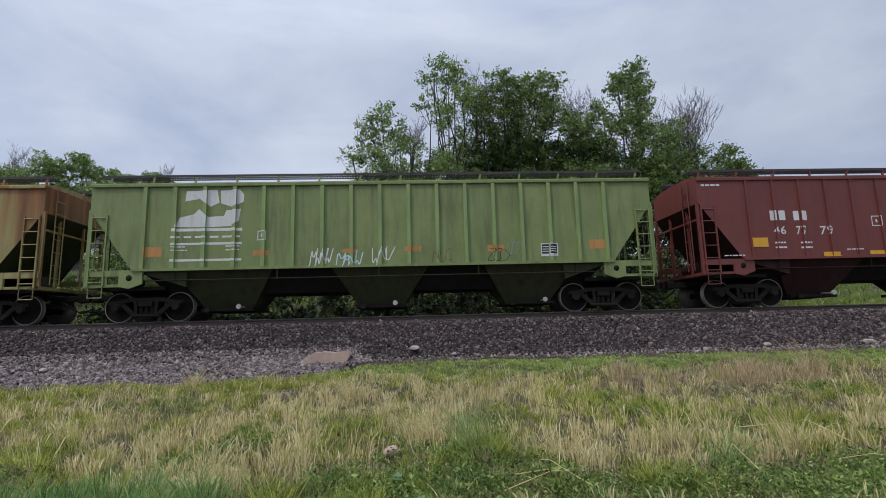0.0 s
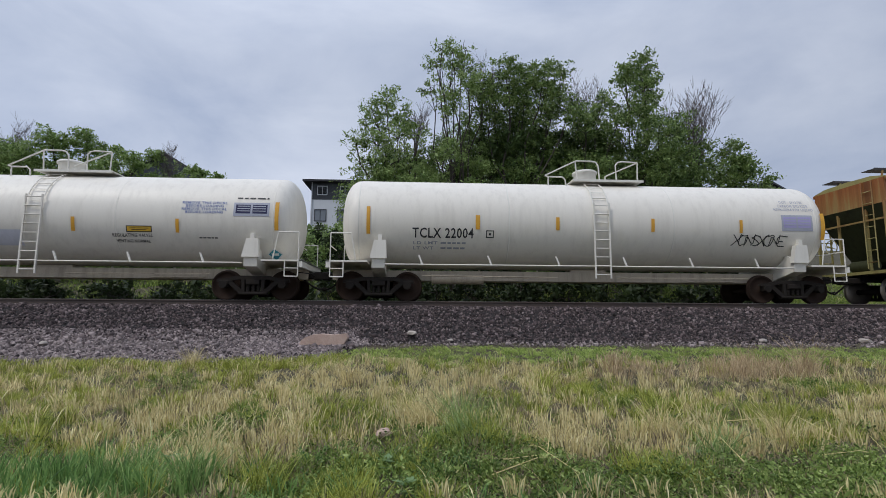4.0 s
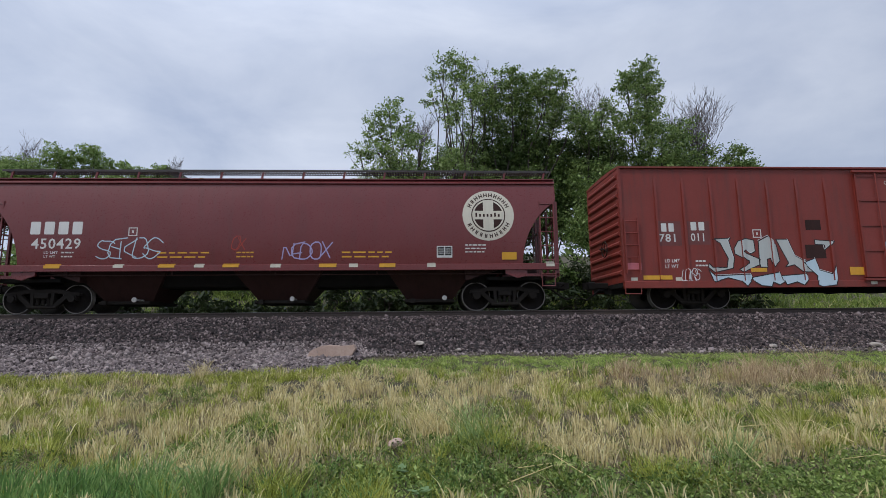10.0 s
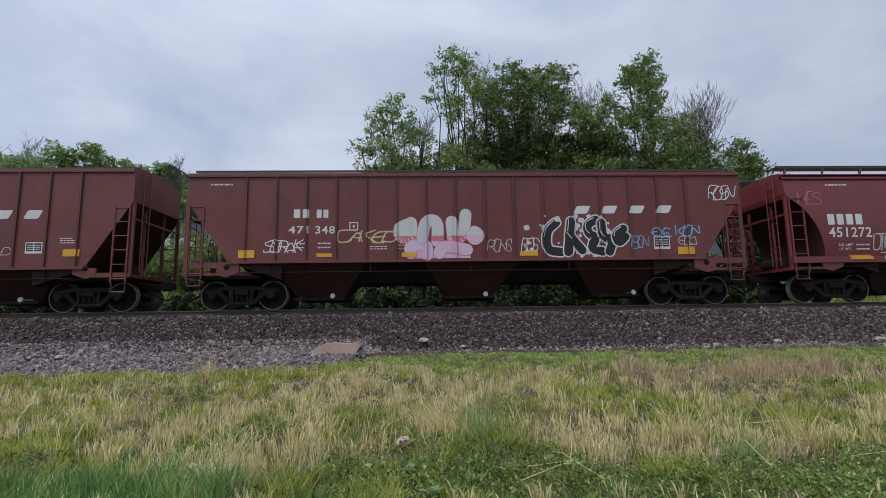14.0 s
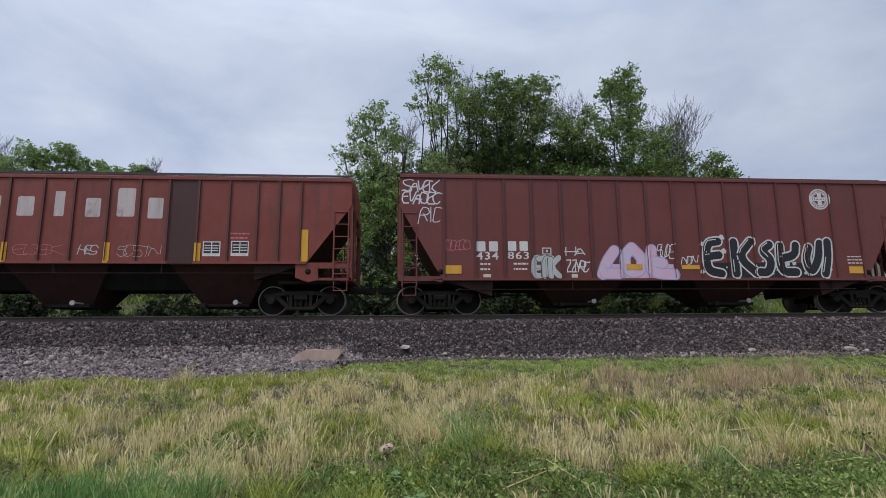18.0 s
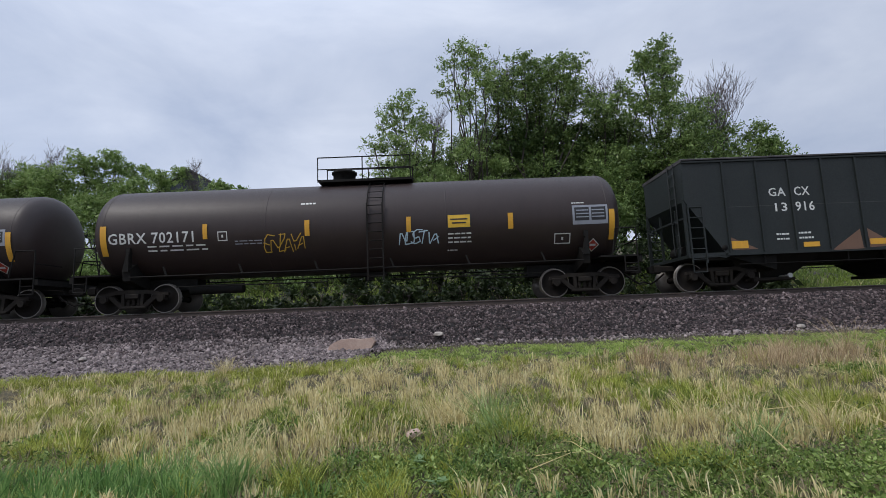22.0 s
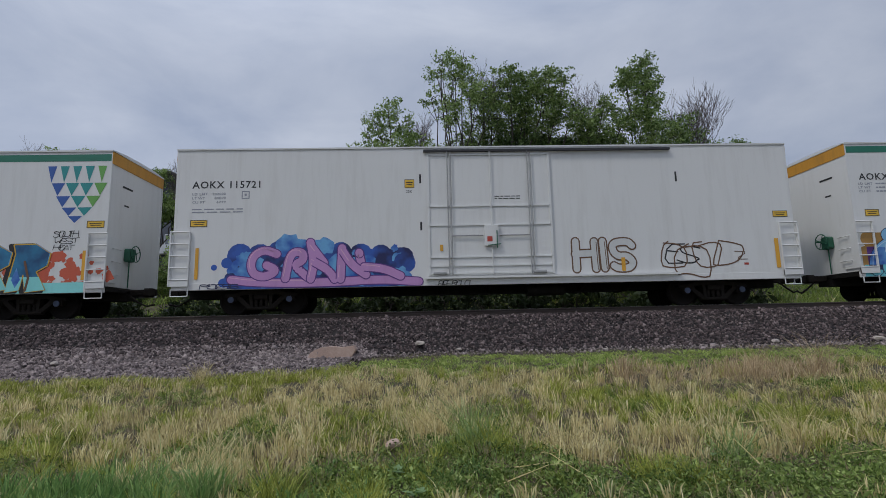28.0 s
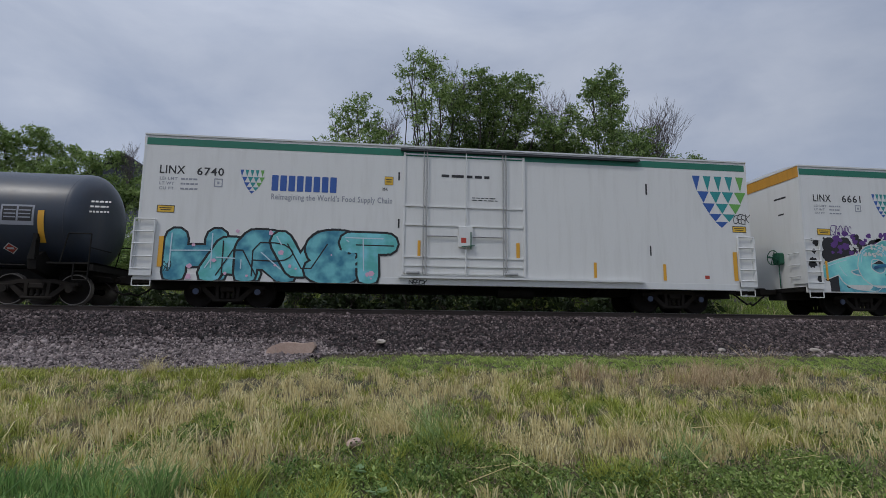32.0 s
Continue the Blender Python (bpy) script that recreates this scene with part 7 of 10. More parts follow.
def plate(car, x0, z0, x1, z1, base, ink):
    """A data plate: two dark fields with a few lines in a pale border."""
    mx, bw = (x0 + x1) / 2, 0.06 * (x1 - x0)
    inner = [rect(x0 + bw, z0 + 0.2 * (z1 - z0), mx - bw / 2, z1 - bw), rect(mx + bw / 2, z0 + 0.2 * (z1 - z0), x1 - bw, z1 - bw)]
    lines = [rect(a + 0.1 * (b - a), z0 + f * (z1 - z0), b - 0.1 * (b - a), z0 + (f + 0.06) * (z1 - z0)) for a, b in ((x0 + bw, mx), (mx, x1 - bw)) for f in (0.35, 0.52, 0.7)]
    painted(car, "data_plate", [([rect(x0, z0, x1, z1)], base), (inner, ink), (lines, base)])


def diamond(car, x0, z0, x1, z1, mat, rim):
    cx, cz, a, b = (x0 + x1) / 2, (z0 + z1) / 2, (x1 - x0) / 2, (z1 - z0) / 2
    painted(car, "placard", [([[(cx - a, cz), (cx, cz - b), (cx + a, cz), (cx, cz + b)]], rim), ([[(cx - 0.82 * a, cz), (cx, cz - 0.82 * b), (cx + 0.82 * a, cz), (cx, cz + 0.82 * b)]], mat), ([rect(cx - 0.45 * a, cz - 0.16 * b, cx + 0.45 * a, cz + 0.16 * b)], rim)], "diamond hazard placard")


def emblem(car, x0, z0, x1, z1, light, dark):
    """A round railway emblem: pale disc, dark quarters round a cross, and a ring of marks."""
    cx, cz, r = (x0 + x1) / 2, (z0 + z1) / 2, (x1 - x0) / 2
    marks, rr = [], random.Random(5)
    for k in range(26):
        if k in (0, 1, 12, 13, 14, 25):
            continue
        a, half = k * 2 * math.pi / 26, rr.choice([0.045, 0.06, 0.07])
        c, s = math.cos(a), math.sin(a)
        for e0, e1, f0, f1 in ((-half, -half + 0.035, 0.74, 0.90), (half - 0.035, half, 0.74, 0.90), (-half + 0.035, half - 0.035, 0.80, 0.835)):
            marks.append([(cx + c * r * f - s * r * e, cz + s * r * f + c * r * e) for f, e in ((f0, e0), (f1, e0), (f1, e1), (f0, e1))])
    cross = [rect(cx - 0.2 * r, cz - 0.6 * r, cx + 0.2 * r, cz + 0.6 * r), rect(cx - 0.6 * r, cz - 0.17 * r, cx - 0.2 * r, cz + 0.17 * r), rect(cx + 0.2 * r, cz - 0.17 * r, cx + 0.6 * r, cz + 0.17 * r)]
    names = [rect(cx - 0.50 * r + k * 0.145 * r, cz - 0.07 * r, cx - 0.50 * r + (k * 0.145 + 0.07) * r, cz + (0.09 if k in (0, 5) else 0.04) * r) for k in range(7)]
    painted(car, "emblem", [([disc(cx, cz, r, 36)], light), (marks, dark), ([disc(cx, cz, 0.66 * r, 30)], dark), ([disc(cx, cz, 0.62 * r, 30)], light), ([disc(cx, cz, 0.56 * r, 30)], dark), (cross, light), (names, dark)], "round pale emblem with a cross")


def shield(car, x0, z0, x1, z1):
    """A shield made of small triangles that run from blue to green."""
    cols = [SHIELD_BLUE, SHIELD_TEAL, SHIELD_GREEN]
    layers = {m: [] for m in cols}
    w, h = x1 - x0, z1 - z0
    top = 0.0
    # every row: height, left and right end as shares of the shield, and its triangles
    for r, (deep, left, right, n) in enumerate([(0.30, 0.0, 1.0, 5), (0.23, 0.08, 0.98, 4), (0.20, 0.165, 0.885, 3), (0.15, 0.27, 0.765, 2), (0.12, 0.375, 0.62, 1)]):
        pitch = (right - left) / n
        for k in range(n):
            a, b = left + k * pitch, left + (k + (0.72 if r == 0 else 0.94)) * pitch
            f = (a + b) / 2 + 0.12 * r * (-1 if k == 0 else 0)
            layers[cols[0 if f < 0.26 else 1 if f < 0.70 else 2]].append([(x0 + a * w, z1 - top * h), (x0 + b * w, z1 - top * h), (x0 + (a + b) / 2 * w, z1 - (top + deep * 0.97) * h)])
        top += deep
    painted(car, "shield_emblem", [(v, m) for m, v in layers.items()], "shield of blue and green triangles", 0.0012)


STROKES = {"A": "00 26 40|12 32", "B": "00 06 36 45 44 33 03|33 42 41 30 00", "C": "45 36 16 05 01 10 30 41", "D": "00 06 26 44 42 20 00", "E": "46 06 00 40|03 33", "F": "46 06 00|03 33", "G": "45 36 16 05 01 10 30 41 43 23", "H": "00 06|40 46|03 43", "I": "20 26", "J": "46 41 30 10 01", "K": "00 06|46 03 40", "L": "06 00 40", "M": "00 06 23 46 40", "N": "00 06 40 46", "O": "16 05 01 10 30 41 45 36 16", "P": "00 06 36 45 44 33 03", "R": "00 06 36 45 44 33 03|23 40", "S": "45 36 16 05 04 13 33 42 41 30 10 01", "T": "06 46|26 20", "U": "06 01 10 30 41 46", "V": "06 20 46", "W": "06 10 23 30 46", "X": "00 46|06 40", "Y": "06 23 46|23 20", "Z": "06 46 00 40", "Q": "04 15 46 31 00|13 44"}


def ribbon(pts, w):
    """A round-ended band along a line of points, in convex pieces."""
    out = [disc(x, z, w / 2, 10) for x, z in pts]
    for (ax, az), (bx, bz) in zip(pts, pts[1:]):
        d = math.hypot(bx - ax, bz - az) or 1e-6
        nx, nz = -(bz - az) / d * w / 2, (bx - ax) / d * w / 2
        out.append([(ax + nx, az + nz), (bx + nx, bz + nz), (bx - nx, bz - nz), (ax - nx, az - nz)])
    return out


def blade_band(pts, w, grow=0.0):
    """A hard-cornered band: widest in the middle, drawn out to a slanted point at both ends."""
    pts = list(pts)
    (ax, az), (bx, bz) = pts[0], pts[1]
    d = math.hypot(bx - ax, bz - az) or 1e-6
    pts[0] = (ax - (bx - ax) / d * 0.55 * w, az - (bz - az) / d * 0.2 * w)
    (ax, az), (bx, bz) = pts[-2], pts[-1]
    d = math.hypot(bx - ax, bz - az) or 1e-6
    pts[-1] = (bx + (bx - ax) / d * 0.75 * w, bz + (bz - az) / d * 0.3 * w)
    n = len(pts)
    wid = [(0.45 if k in (0, n - 1) else 1.15) * w + grow for k in range(n)]
    out = [disc(x, z, wid[k] / 2, 6) for k, (x, z) in enumerate(pts)]
    for k in range(n - 1):
        (ax, az), (bx, bz) = pts[k], pts[k + 1]
        d = math.hypot(bx - ax, bz - az) or 1e-6
        nx, nz = -(bz - az) / d / 2, (bx - ax) / d / 2
        p, q = wid[k], wid[k + 1]
        out.append([(ax + nx * p, az + nz * p), (bx + nx * q, bz + nz * q), (bx - nx * q, bz - nz * q), (ax - nx * p, az - nz * p)])
    return out


def letter_lines(word, x0, z0, x1, z1, seed, jitter, overlap=0.12, skew=0.0, hard=False):
    rr = random.Random(seed)
    n = len(word)
    w = (x1 - x0) / (n - overlap * (n - 1))
    lines = []
    for k, ch in enumerate(word):
        a = x0 + k * w * (1 - overlap)
        lift, tall = rr.uniform(-0.04, 0.04) * (z1 - z0), rr.uniform(0.92, 1.0)
        for st in STROKES.get(ch, STROKES["O"]).split("|"):
            ln = []
            for p in st.split():
                u, v = int(p[0]) / 4 + rr.uniform(-jitter, jitter), int(p[1]) / 6 + rr.uniform(-jitter, jitter)
                z = z0 + lift + v * (z1 - z0) * tall
                ln.append((a + u * w + skew * (z - z0), min(max(z, z0), z1)))
            # round the corners of the stroke
            if len(ln) > 2 and not hard:
                soft = [ln[0]]
                for p, q in zip(ln, ln[1:]):
                    soft += [(0.75 * p[0] + 0.25 * q[0], 0.75 * p[1] + 0.25 * q[1]), (0.25 * p[0] + 0.75 * q[0], 0.25 * p[1] + 0.75 * q[1])]
                ln = soft + [ln[-1]]
            lines.append((k, ln))
    return lines


def tag(car, word, x0, z0, x1, z1, mat, w=0.035, jitter=0.12, skew=0.15, name="graffiti_tag", step=0.003):
    """A thin sprayed tag."""
    polys = [q for _, ln in letter_lines(word, x0, z0, x1, z1, len(word) + round(10 * x0), 1.3 * jitter, 0.2, skew) for q in ribbon(ln, 0.8 * w)]
    painted(car, name, [(polys, mat)], "", step)


def blobs(x0, z0, x1, z1, r, n, seed):
    """Round puffs that fill a box and bulge over its top."""
    rr = random.Random(seed)
    out = [rect(x0 + r * 0.6, z0, x1 - r * 0.6, z1 - r * 0.7)]
    for k in range(n):
        x = x0 + r + (x1 - x0 - 2 * r) * k / (n - 1)
        out.append(disc(x, z1 - r * rr.uniform(0.8, 1.4), r * rr.uniform(0.8, 1.25), 14))
    for k in range(5):
        out += [disc(x0 + r * rr.uniform(0.4, 1), z0 + (z1 - z0) * rr.uniform(0.15, 0.75), r * rr.uniform(0.5, 0.9), 12), disc(x1 - r * rr.uniform(0.4, 1), z0 + (z1 - z0) * rr.uniform(0.15, 0.75), r * rr.uniform(0.5, 0.9), 12)]
    return [[(x, max(z, z0)) for x, z in q] for q in out]


def specks(x0, z0, x1, z1, n, r, seed):
    rr = random.Random(seed)
    out = []
    for _ in range(n):
        cx, cz, rad, wide = rr.uniform(x0, x1), rr.uniform(z0, z1), r * rr.uniform(0.3, 1.2), rr.uniform(0.8, 1.35)
        out.append([(cx + rad * wide * math.cos(a) * k, cz + rad * math.sin(a) * k) for a, k in ((2 * math.pi * i / 16, rr.uniform(0.72, 1.2)) for i in range(16))])
    return out


def graffiti(car, word, x0, z0, x1, z1, fills, edge, thick=0.34, rim=0.05, seed=1, jitter=0.06, under=(), over=(), overlap=0.2, skew=0.0, label="", shine=None, wild=False):
    """A sprayed piece: puffs below, thick outlined letters in bands of colour, then highlights."""
    h = z1 - z0
    pad = thick * h / 2 + rim
    lines = letter_lines(word, x0 + pad, z0 + pad, x1 - pad, z1 - pad, seed, jitter, overlap, skew, wild)
    layers = list(under)
    for k in range(len(word)):
        own = [ln for j, ln in lines if j == k]
        layers.append(([q for ln in own for q in (blade_band(ln, thick * h, 2 * rim) if wild else ribbon(ln, thick * h + 2 * rim))], edge))
        rest = [q for ln in own for q in (blade_band(ln, thick * h) if wild else ribbon(ln, thick * h))]
        shades = fills if fills[0][0] else [(1, fills[k % len(fills)][1])]
        for frac, mat in shades[:-1]:
            low, high = [], []
            for q in rest:
                a, b = cut_poly(q, 1, z0 + frac * h)
                if a:
                    low.append(a)
                if b:
                    high.append(b)
            layers.append((low, mat))
            rest = high
        layers.append((rest, shades[-1][1]))
    lines = [ln for j, ln in lines]
    # thin inner lines keep the letters apart
    if wild:
        rr = random.Random(seed + 5)
        for ln in lines:
            (ax, az), (bx, bz) = ln[0], ln[1]
            f, g = rr.uniform(0.2, 0.5), thick * h * 0.55
            layers.append((ribbon([(ax + (bx - ax) * f - g, az + (bz - az) * f - 0.3 * g), (ax + (bx - ax) * f, az + (bz - az) * f + 0.4 * g), (ax + (bx - ax) * f + g, az + (bz - az) * f - 0.2 * g)], rim * 0.5), edge))
    layers.append(([q for ln in lines[1::2] for q in ribbon([(x + 0.3 * thick * h, z - 0.1 * thick * h) for x, z in ln], rim * 0.55)], edge))
    if shine:
        layers.append(([q for ln in lines for q in ribbon([(x - 0.22 * thick * h, z + 0.25 * thick * h) for x, z in ln[:2]], rim * 0.5)], shine))
    layers += list(over)
    painted(car, "graffiti", layers, label or "large sprayed graffiti piece", 0.0011)


import functools

from mathutils import geometry


def pieces_of(outline_pts):
    """A drawn shape cut into triangles."""
    pts = [Vector((x, z, 0)) for x, z in outline_pts]
    return [[outline_pts[k] for k in tri] for tri in geometry.tessellate_polygon([pts])]


def ring(x, z, rx, rz, n=22):
    return [(x + rx * math.cos(k * 2 * math.pi / n), z + rz * math.sin(k * 2 * math.pi / n)) for k in range(n)]


def spray(car, label, edge, rim, shapes, under=(), over=(), light=None):
    """A sprayed piece of free letter shapes: puffs below, filled shapes, their outlines and highlights."""
    layers = list(under)
    for mat, outs in shapes:
        layers.append(([q for o in outs for q in pieces_of(o)], mat))
        layers.append(([q for o in outs for q in ribbon(o + o[:1], rim)], edge))
        if light:
            layers.append(([q for o in outs for q in ribbon([(x - 0.8 * rim, z + 0.9 * rim) for x, z in o[1:4]], rim * 0.45)], light))
    painted(car, "graffiti", layers + list(over), label, 0.0014)


def fat(car, label, letters, wide, fills, edge, rim, z0, z1, under=(), over=(), light=None):
    """A sprayed piece of fat letters, one over the next: each has an outline, bands of colour that rise
    from z0 to z1, and a highlight. A letter is a list of bent strokes."""
    layers = list(under)
    for strokes in letters:
        soft = []
        for ln in strokes:
            for _ in range(2):
                ln = [ln[0]] + [(p[0] + f * (q[0] - p[0]), p[1] + f * (q[1] - p[1])) for p, q in zip(ln, ln[1:]) for f in (0.25, 0.75)] + [ln[-1]]
            soft.append(ln)
        layers.append(([q for ln in soft for q in ribbon(ln, wide + 2 * rim)], edge))
        rest = [q for ln in soft for q in ribbon(ln, wide)]
        for frac, mat in fills[:-1]:
            parts = [cut_poly(q, 1, z0 + frac * (z1 - z0)) for q in rest]
            layers.append(([a for a, b in parts if a], mat))
            rest = [b for a, b in parts if b]
        layers.append((rest, fills[-1][1]))
        if light:
            layers.append(([q for ln in soft for q in ribbon([(x - 0.24 * wide, z + 0.26 * wide) for x, z in ln[:max(2, len(ln) // 2)]], 0.4 * rim + 0.01)], light))
    painted(car, "graffiti", layers + list(over), label, 0.0006)


def drawn(x0, z0, unit, *strokes):
    """Strokes from a sketch: pairs of whole numbers, unit to the metre, from the point x0, z0."""
    return [[(x0 + a / unit, z0 - b / unit) for a, b in zip(st[::2], st[1::2])] for st in strokes]


SHIELD_BLUE, SHIELD_TEAL, SHIELD_GREEN = flat("shield_blue", (0.03, 0.10, 0.36)), flat("shield_teal", (0.02, 0.27, 0.27)), flat("shield_green", (0.14, 0.38, 0.08))
STRIPE = flat("stripe_green", (0.015, 0.17, 0.11))
SP = {n: flat(n, c) for n, c in dict(navy=(0.012, 0.016, 0.07), blue=(0.025, 0.10, 0.42), sky=(0.16, 0.42, 0.68), cyan=(0.16, 0.55, 0.62), teal=(0.03, 0.24, 0.30), aqua=(0.25, 0.68, 0.66), ice=(0.52, 0.66, 0.74), mauve=(0.50, 0.26, 0.52), pink=(0.70, 0.42, 0.56), rose=(0.62, 0.17, 0.2), red=(0.42, 0.05, 0.03), plum=(0.10, 0.03, 0.20), cream=(0.60, 0.50, 0.27), lime=(0.50, 0.56, 0.27), silver=(0.50, 0.52, 0.50), ochre=(0.36, 0.20, 0.05), gold=(0.60, 0.36, 0.04), black=(0.012, 0.012, 0.014), white=(0.70, 0.71, 0.72), brown=(0.14, 0.07, 0.035), magenta=(0.38, 0.06, 0.16), grey=(0.30, 0.31, 0.35), rust=(0.17, 0.09, 0.055), coral=(0.55, 0.10, 0.05), lilac=(0.40, 0.36, 0.60), darkred=(0.06, 0.018, 0.015), vermilion=(0.60, 0.11, 0.07), pale_grey=(0.52, 0.53, 0.55), off_white=(0.62, 0.62, 0.60), print_grey=(0.40, 0.41, 0.48), haze_blue=(0.60, 0.60, 0.66)).items()}

SP["night_fade"] = mottled("night_fade", (0.012, 0.016, 0.09), (0.03, 0.10, 0.42), 1.5)
SP["sky_fade"] = mottled("sky_fade", (0.13, 0.36, 0.64), (0.26, 0.52, 0.72), 1.5)
SP["sea_deep"] = mottled("sea_deep", (0.007, 0.065, 0.17), (0.022, 0.19, 0.35), 1.6)
SP["sea_fade"] = mottled("sea_fade", (0.035, 0.20, 0.30), (0.16, 0.50, 0.55))
SP["sea_light"] = mottled("sea_light", (0.20, 0.58, 0.66), (0.10, 0.42, 0.40))
SP["lime_fade"] = mottled("lime_fade", (0.52, 0.57, 0.27), (0.62, 0.60, 0.40), 1.6)
SP["blue_fade"] = mottled("blue_fade", (0.025, 0.10, 0.42), (0.14, 0.38, 0.66), 1.8)
SP["aqua_fade"] = mottled("aqua_fade", (0.28, 0.72, 0.68), (0.14, 0.52, 0.56), 1.6)
SP["pink_fade"] = mottled("pink_fade", (0.70, 0.44, 0.58), (0.62, 0.52, 0.66), 1.6)
for car, ribs_at, w, zb, zt, sy in ((hopper_a, POSTS, 0.03, 1.5, 4.17, 1.5), (hopper_b, POSTS, 0.055, 1.52, 4.18, 1.475), (hopper_c, POSTS, 0.055, 1.52, 4.18, 1.475), (hopper_f, spaced(-6.9, 6.9, 16), 0.03, 1.42, 4.18, 1.5), (hopper_g, spaced(-6.9, 6.9, 16), 0.03, 1.3, 4.36, 1.5)):
    surface_of(car, sy + 0.004, [(x - w, x + w, zb + 0.02, zt - 0.1, 1.55) for x in ribs_at] + [(-7.4, 7.4, zb - 0.03, zb + 0.05, 1.555)])
for car in (hopper_h, hopper_i, hopper_j):
    posts = [c.matrix_basis.translation.x for c in car.children if c.name.startswith("side_post")]
    zb, zt = {hopper_h: (1.06, 4.38), hopper_i: (1.56, 4.2), hopper_j: (1.08, 4.1)}[car]
    surface_of(car, 1.504, [(x - 0.03, x + 0.03, zb + 0.02, zt - 0.1, 1.55) for x in sorted(set(posts))] + [(-7.4, 7.4, zb - 0.03, zb + 0.05, 1.555)])
for car in (hopper_d, hopper_e):
    surface_of(car, bulge, [(-8.7, 8.7, 1.23, 1.42, 1.556)])
for car, zc, R in ((tank_a, 2.56, 1.47), (tank_b, 2.56, 1.47), (tank_c, 2.54, 1.46), (tank_d, 2.58, 1.5), (tank_e, 2.58, 1.5), (tank_f, 2.62, 1.52)):
    surface_of(car, 0, (), (zc, R))
surface_of(box_a, 1.5, [(-9.6, 9.6, 0.63, 0.85, 1.556), (-1.8, 1.56, 0.93, 4.3, 1.582)] + [(x - 0.04, x + 0.04, 0.85, 3.6, 1.552) for x in [-8.39, -7.49, -6.58, -5.67, -4.71, -3.73, -2.77, 2.6, 3.61, 4.63, 5.56, 6.53, 7.53, 8.48]])
for car in (reef_a, reef_b, reef_c, reef_d):
    surface_of(car, 1.552, [(-9.7, 9.7, 0.74, 0.96, 1.558), (-1.95, 1.94, 1.04, 4.91, 1.584)])
for car in (reef_a, reef_c, reef_d):
    painted(car, "green_stripe", [([rect(-9.62, 4.80, 9.62, 5.02)], STRIPE)], "dark green stripe below the roof")


# hopper a
blocks(hopper_a, -6.33, 2.74, -5.82, 3.06, 2, LETTER)
blocks(hopper_a, -5.55, 2.73, -5.10, 3.04, 2, LETTER)
text(hopper_a, '46', -6.26, 2.28, -5.85, 2.55, LETTER)
text(hopper_a, '77', -5.51, 2.26, -5.17, 2.54, LETTER)
text(hopper_a, '79', -4.71, 2.25, -4.28, 2.53, LETTER)
bars(hopper_a, -6.27, 1.78, -5.85, 2.09, 2, LETTER)
bars(hopper_a, -5.42, 1.76, -5.01, 2.08, 2, LETTER)
for q in [(-7.04, 1.88, -6.50, 2.18), (-4.71, 1.53, -4.15, 1.68), (-3.15, 1.57, -2.62, 1.70)]:
    patch(hopper_a, *q, YELLOW)
bars(hopper_a, -8.52, 3.85, -7.81, 4.02, 1, LETTER)
outline(hopper_a, -2.93, 2.50, -2.60, 2.84, LETTER)
bars(hopper_a, -3.90, 1.70, -3.33, 1.81, 1, LETTER)
bars(hopper_a, -7.98, 1.57, -7.29, 1.68, 1, LETTER)

# hopper b
painted(hopper_b, "emblem", [([[(-5.85, 3.95), (-4.93, 3.98), (-4.85, 3.58), (-5.11, 3.45), (-5.50, 3.74)], [(-5.88, 3.63), (-5.85, 3.95), (-5.46, 3.70)], [(-4.83, 3.96), (-4.25, 3.99), (-4.11, 3.82), (-4.13, 3.59), (-4.47, 3.44), (-4.80, 3.55)], [(-6.16, 2.83), (-6.02, 3.12), (-5.61, 3.22), (-5.45, 3.38), (-5.17, 3.13), (-5.19, 2.81)], [(-5.17, 3.13), (-4.70, 3.16), (-4.64, 3.33), (-4.20, 3.38), (-4.25, 3.01), (-4.48, 2.84), (-5.19, 2.81)]], LETTER)])
for q in [(-6.26, 2.69, -4.14, 2.78), (-6.27, 2.27, -4.14, 2.34), (-6.27, 1.77, -4.14, 1.84)]:
    patch(hopper_b, *q, LETTER, "stripe")
bars(hopper_b, -6.22, 2.06, -5.76, 2.27, 2, LETTER)
bars(hopper_b, -4.62, 2.05, -4.17, 2.28, 2, LETTER)
bars(hopper_b, -6.28, 2.43, -4.20, 2.60, 1, LETTER)
outline(hopper_b, -3.68, 2.38, -3.42, 2.68, LETTER)
for q in [(-7.04, 1.92, -6.50, 2.23), (-3.80, 1.91, -3.32, 2.07), (-1.11, 1.95, -0.65, 2.07), (0.80, 1.95, 1.30, 2.12), (3.37, 1.90, 3.90, 2.11), (6.60, 1.93, 7.11, 2.22)]:
    patch(hopper_b, *q, FADED_OR, "faded_reflector")
tag(hopper_b, 'MWNW', -2.12, 1.55, -1.46, 2.09, SP["white"], 0.04)
tag(hopper_b, 'MANW', -1.27, 1.53, -0.55, 2.02, SP["ice"], 0.045)
tag(hopper_b, 'WNV', -0.26, 1.55, 0.38, 2.11, SP["white"], 0.035)
tag(hopper_b, 'NLC', 1.65, 1.63, 2.26, 2.02, SP["brown"], 0.02)
tag(hopper_b, 'ZCD', 3.34, 1.60, 4.01, 1.99, SP["black"], 0.02)
plate(hopper_b, 5.05, 1.72, 5.59, 2.13, LETTER, INK)
tag(hopper_b, 'ODC', 3.94, 1.80, 4.47, 2.24, SP["grey"], 0.015)

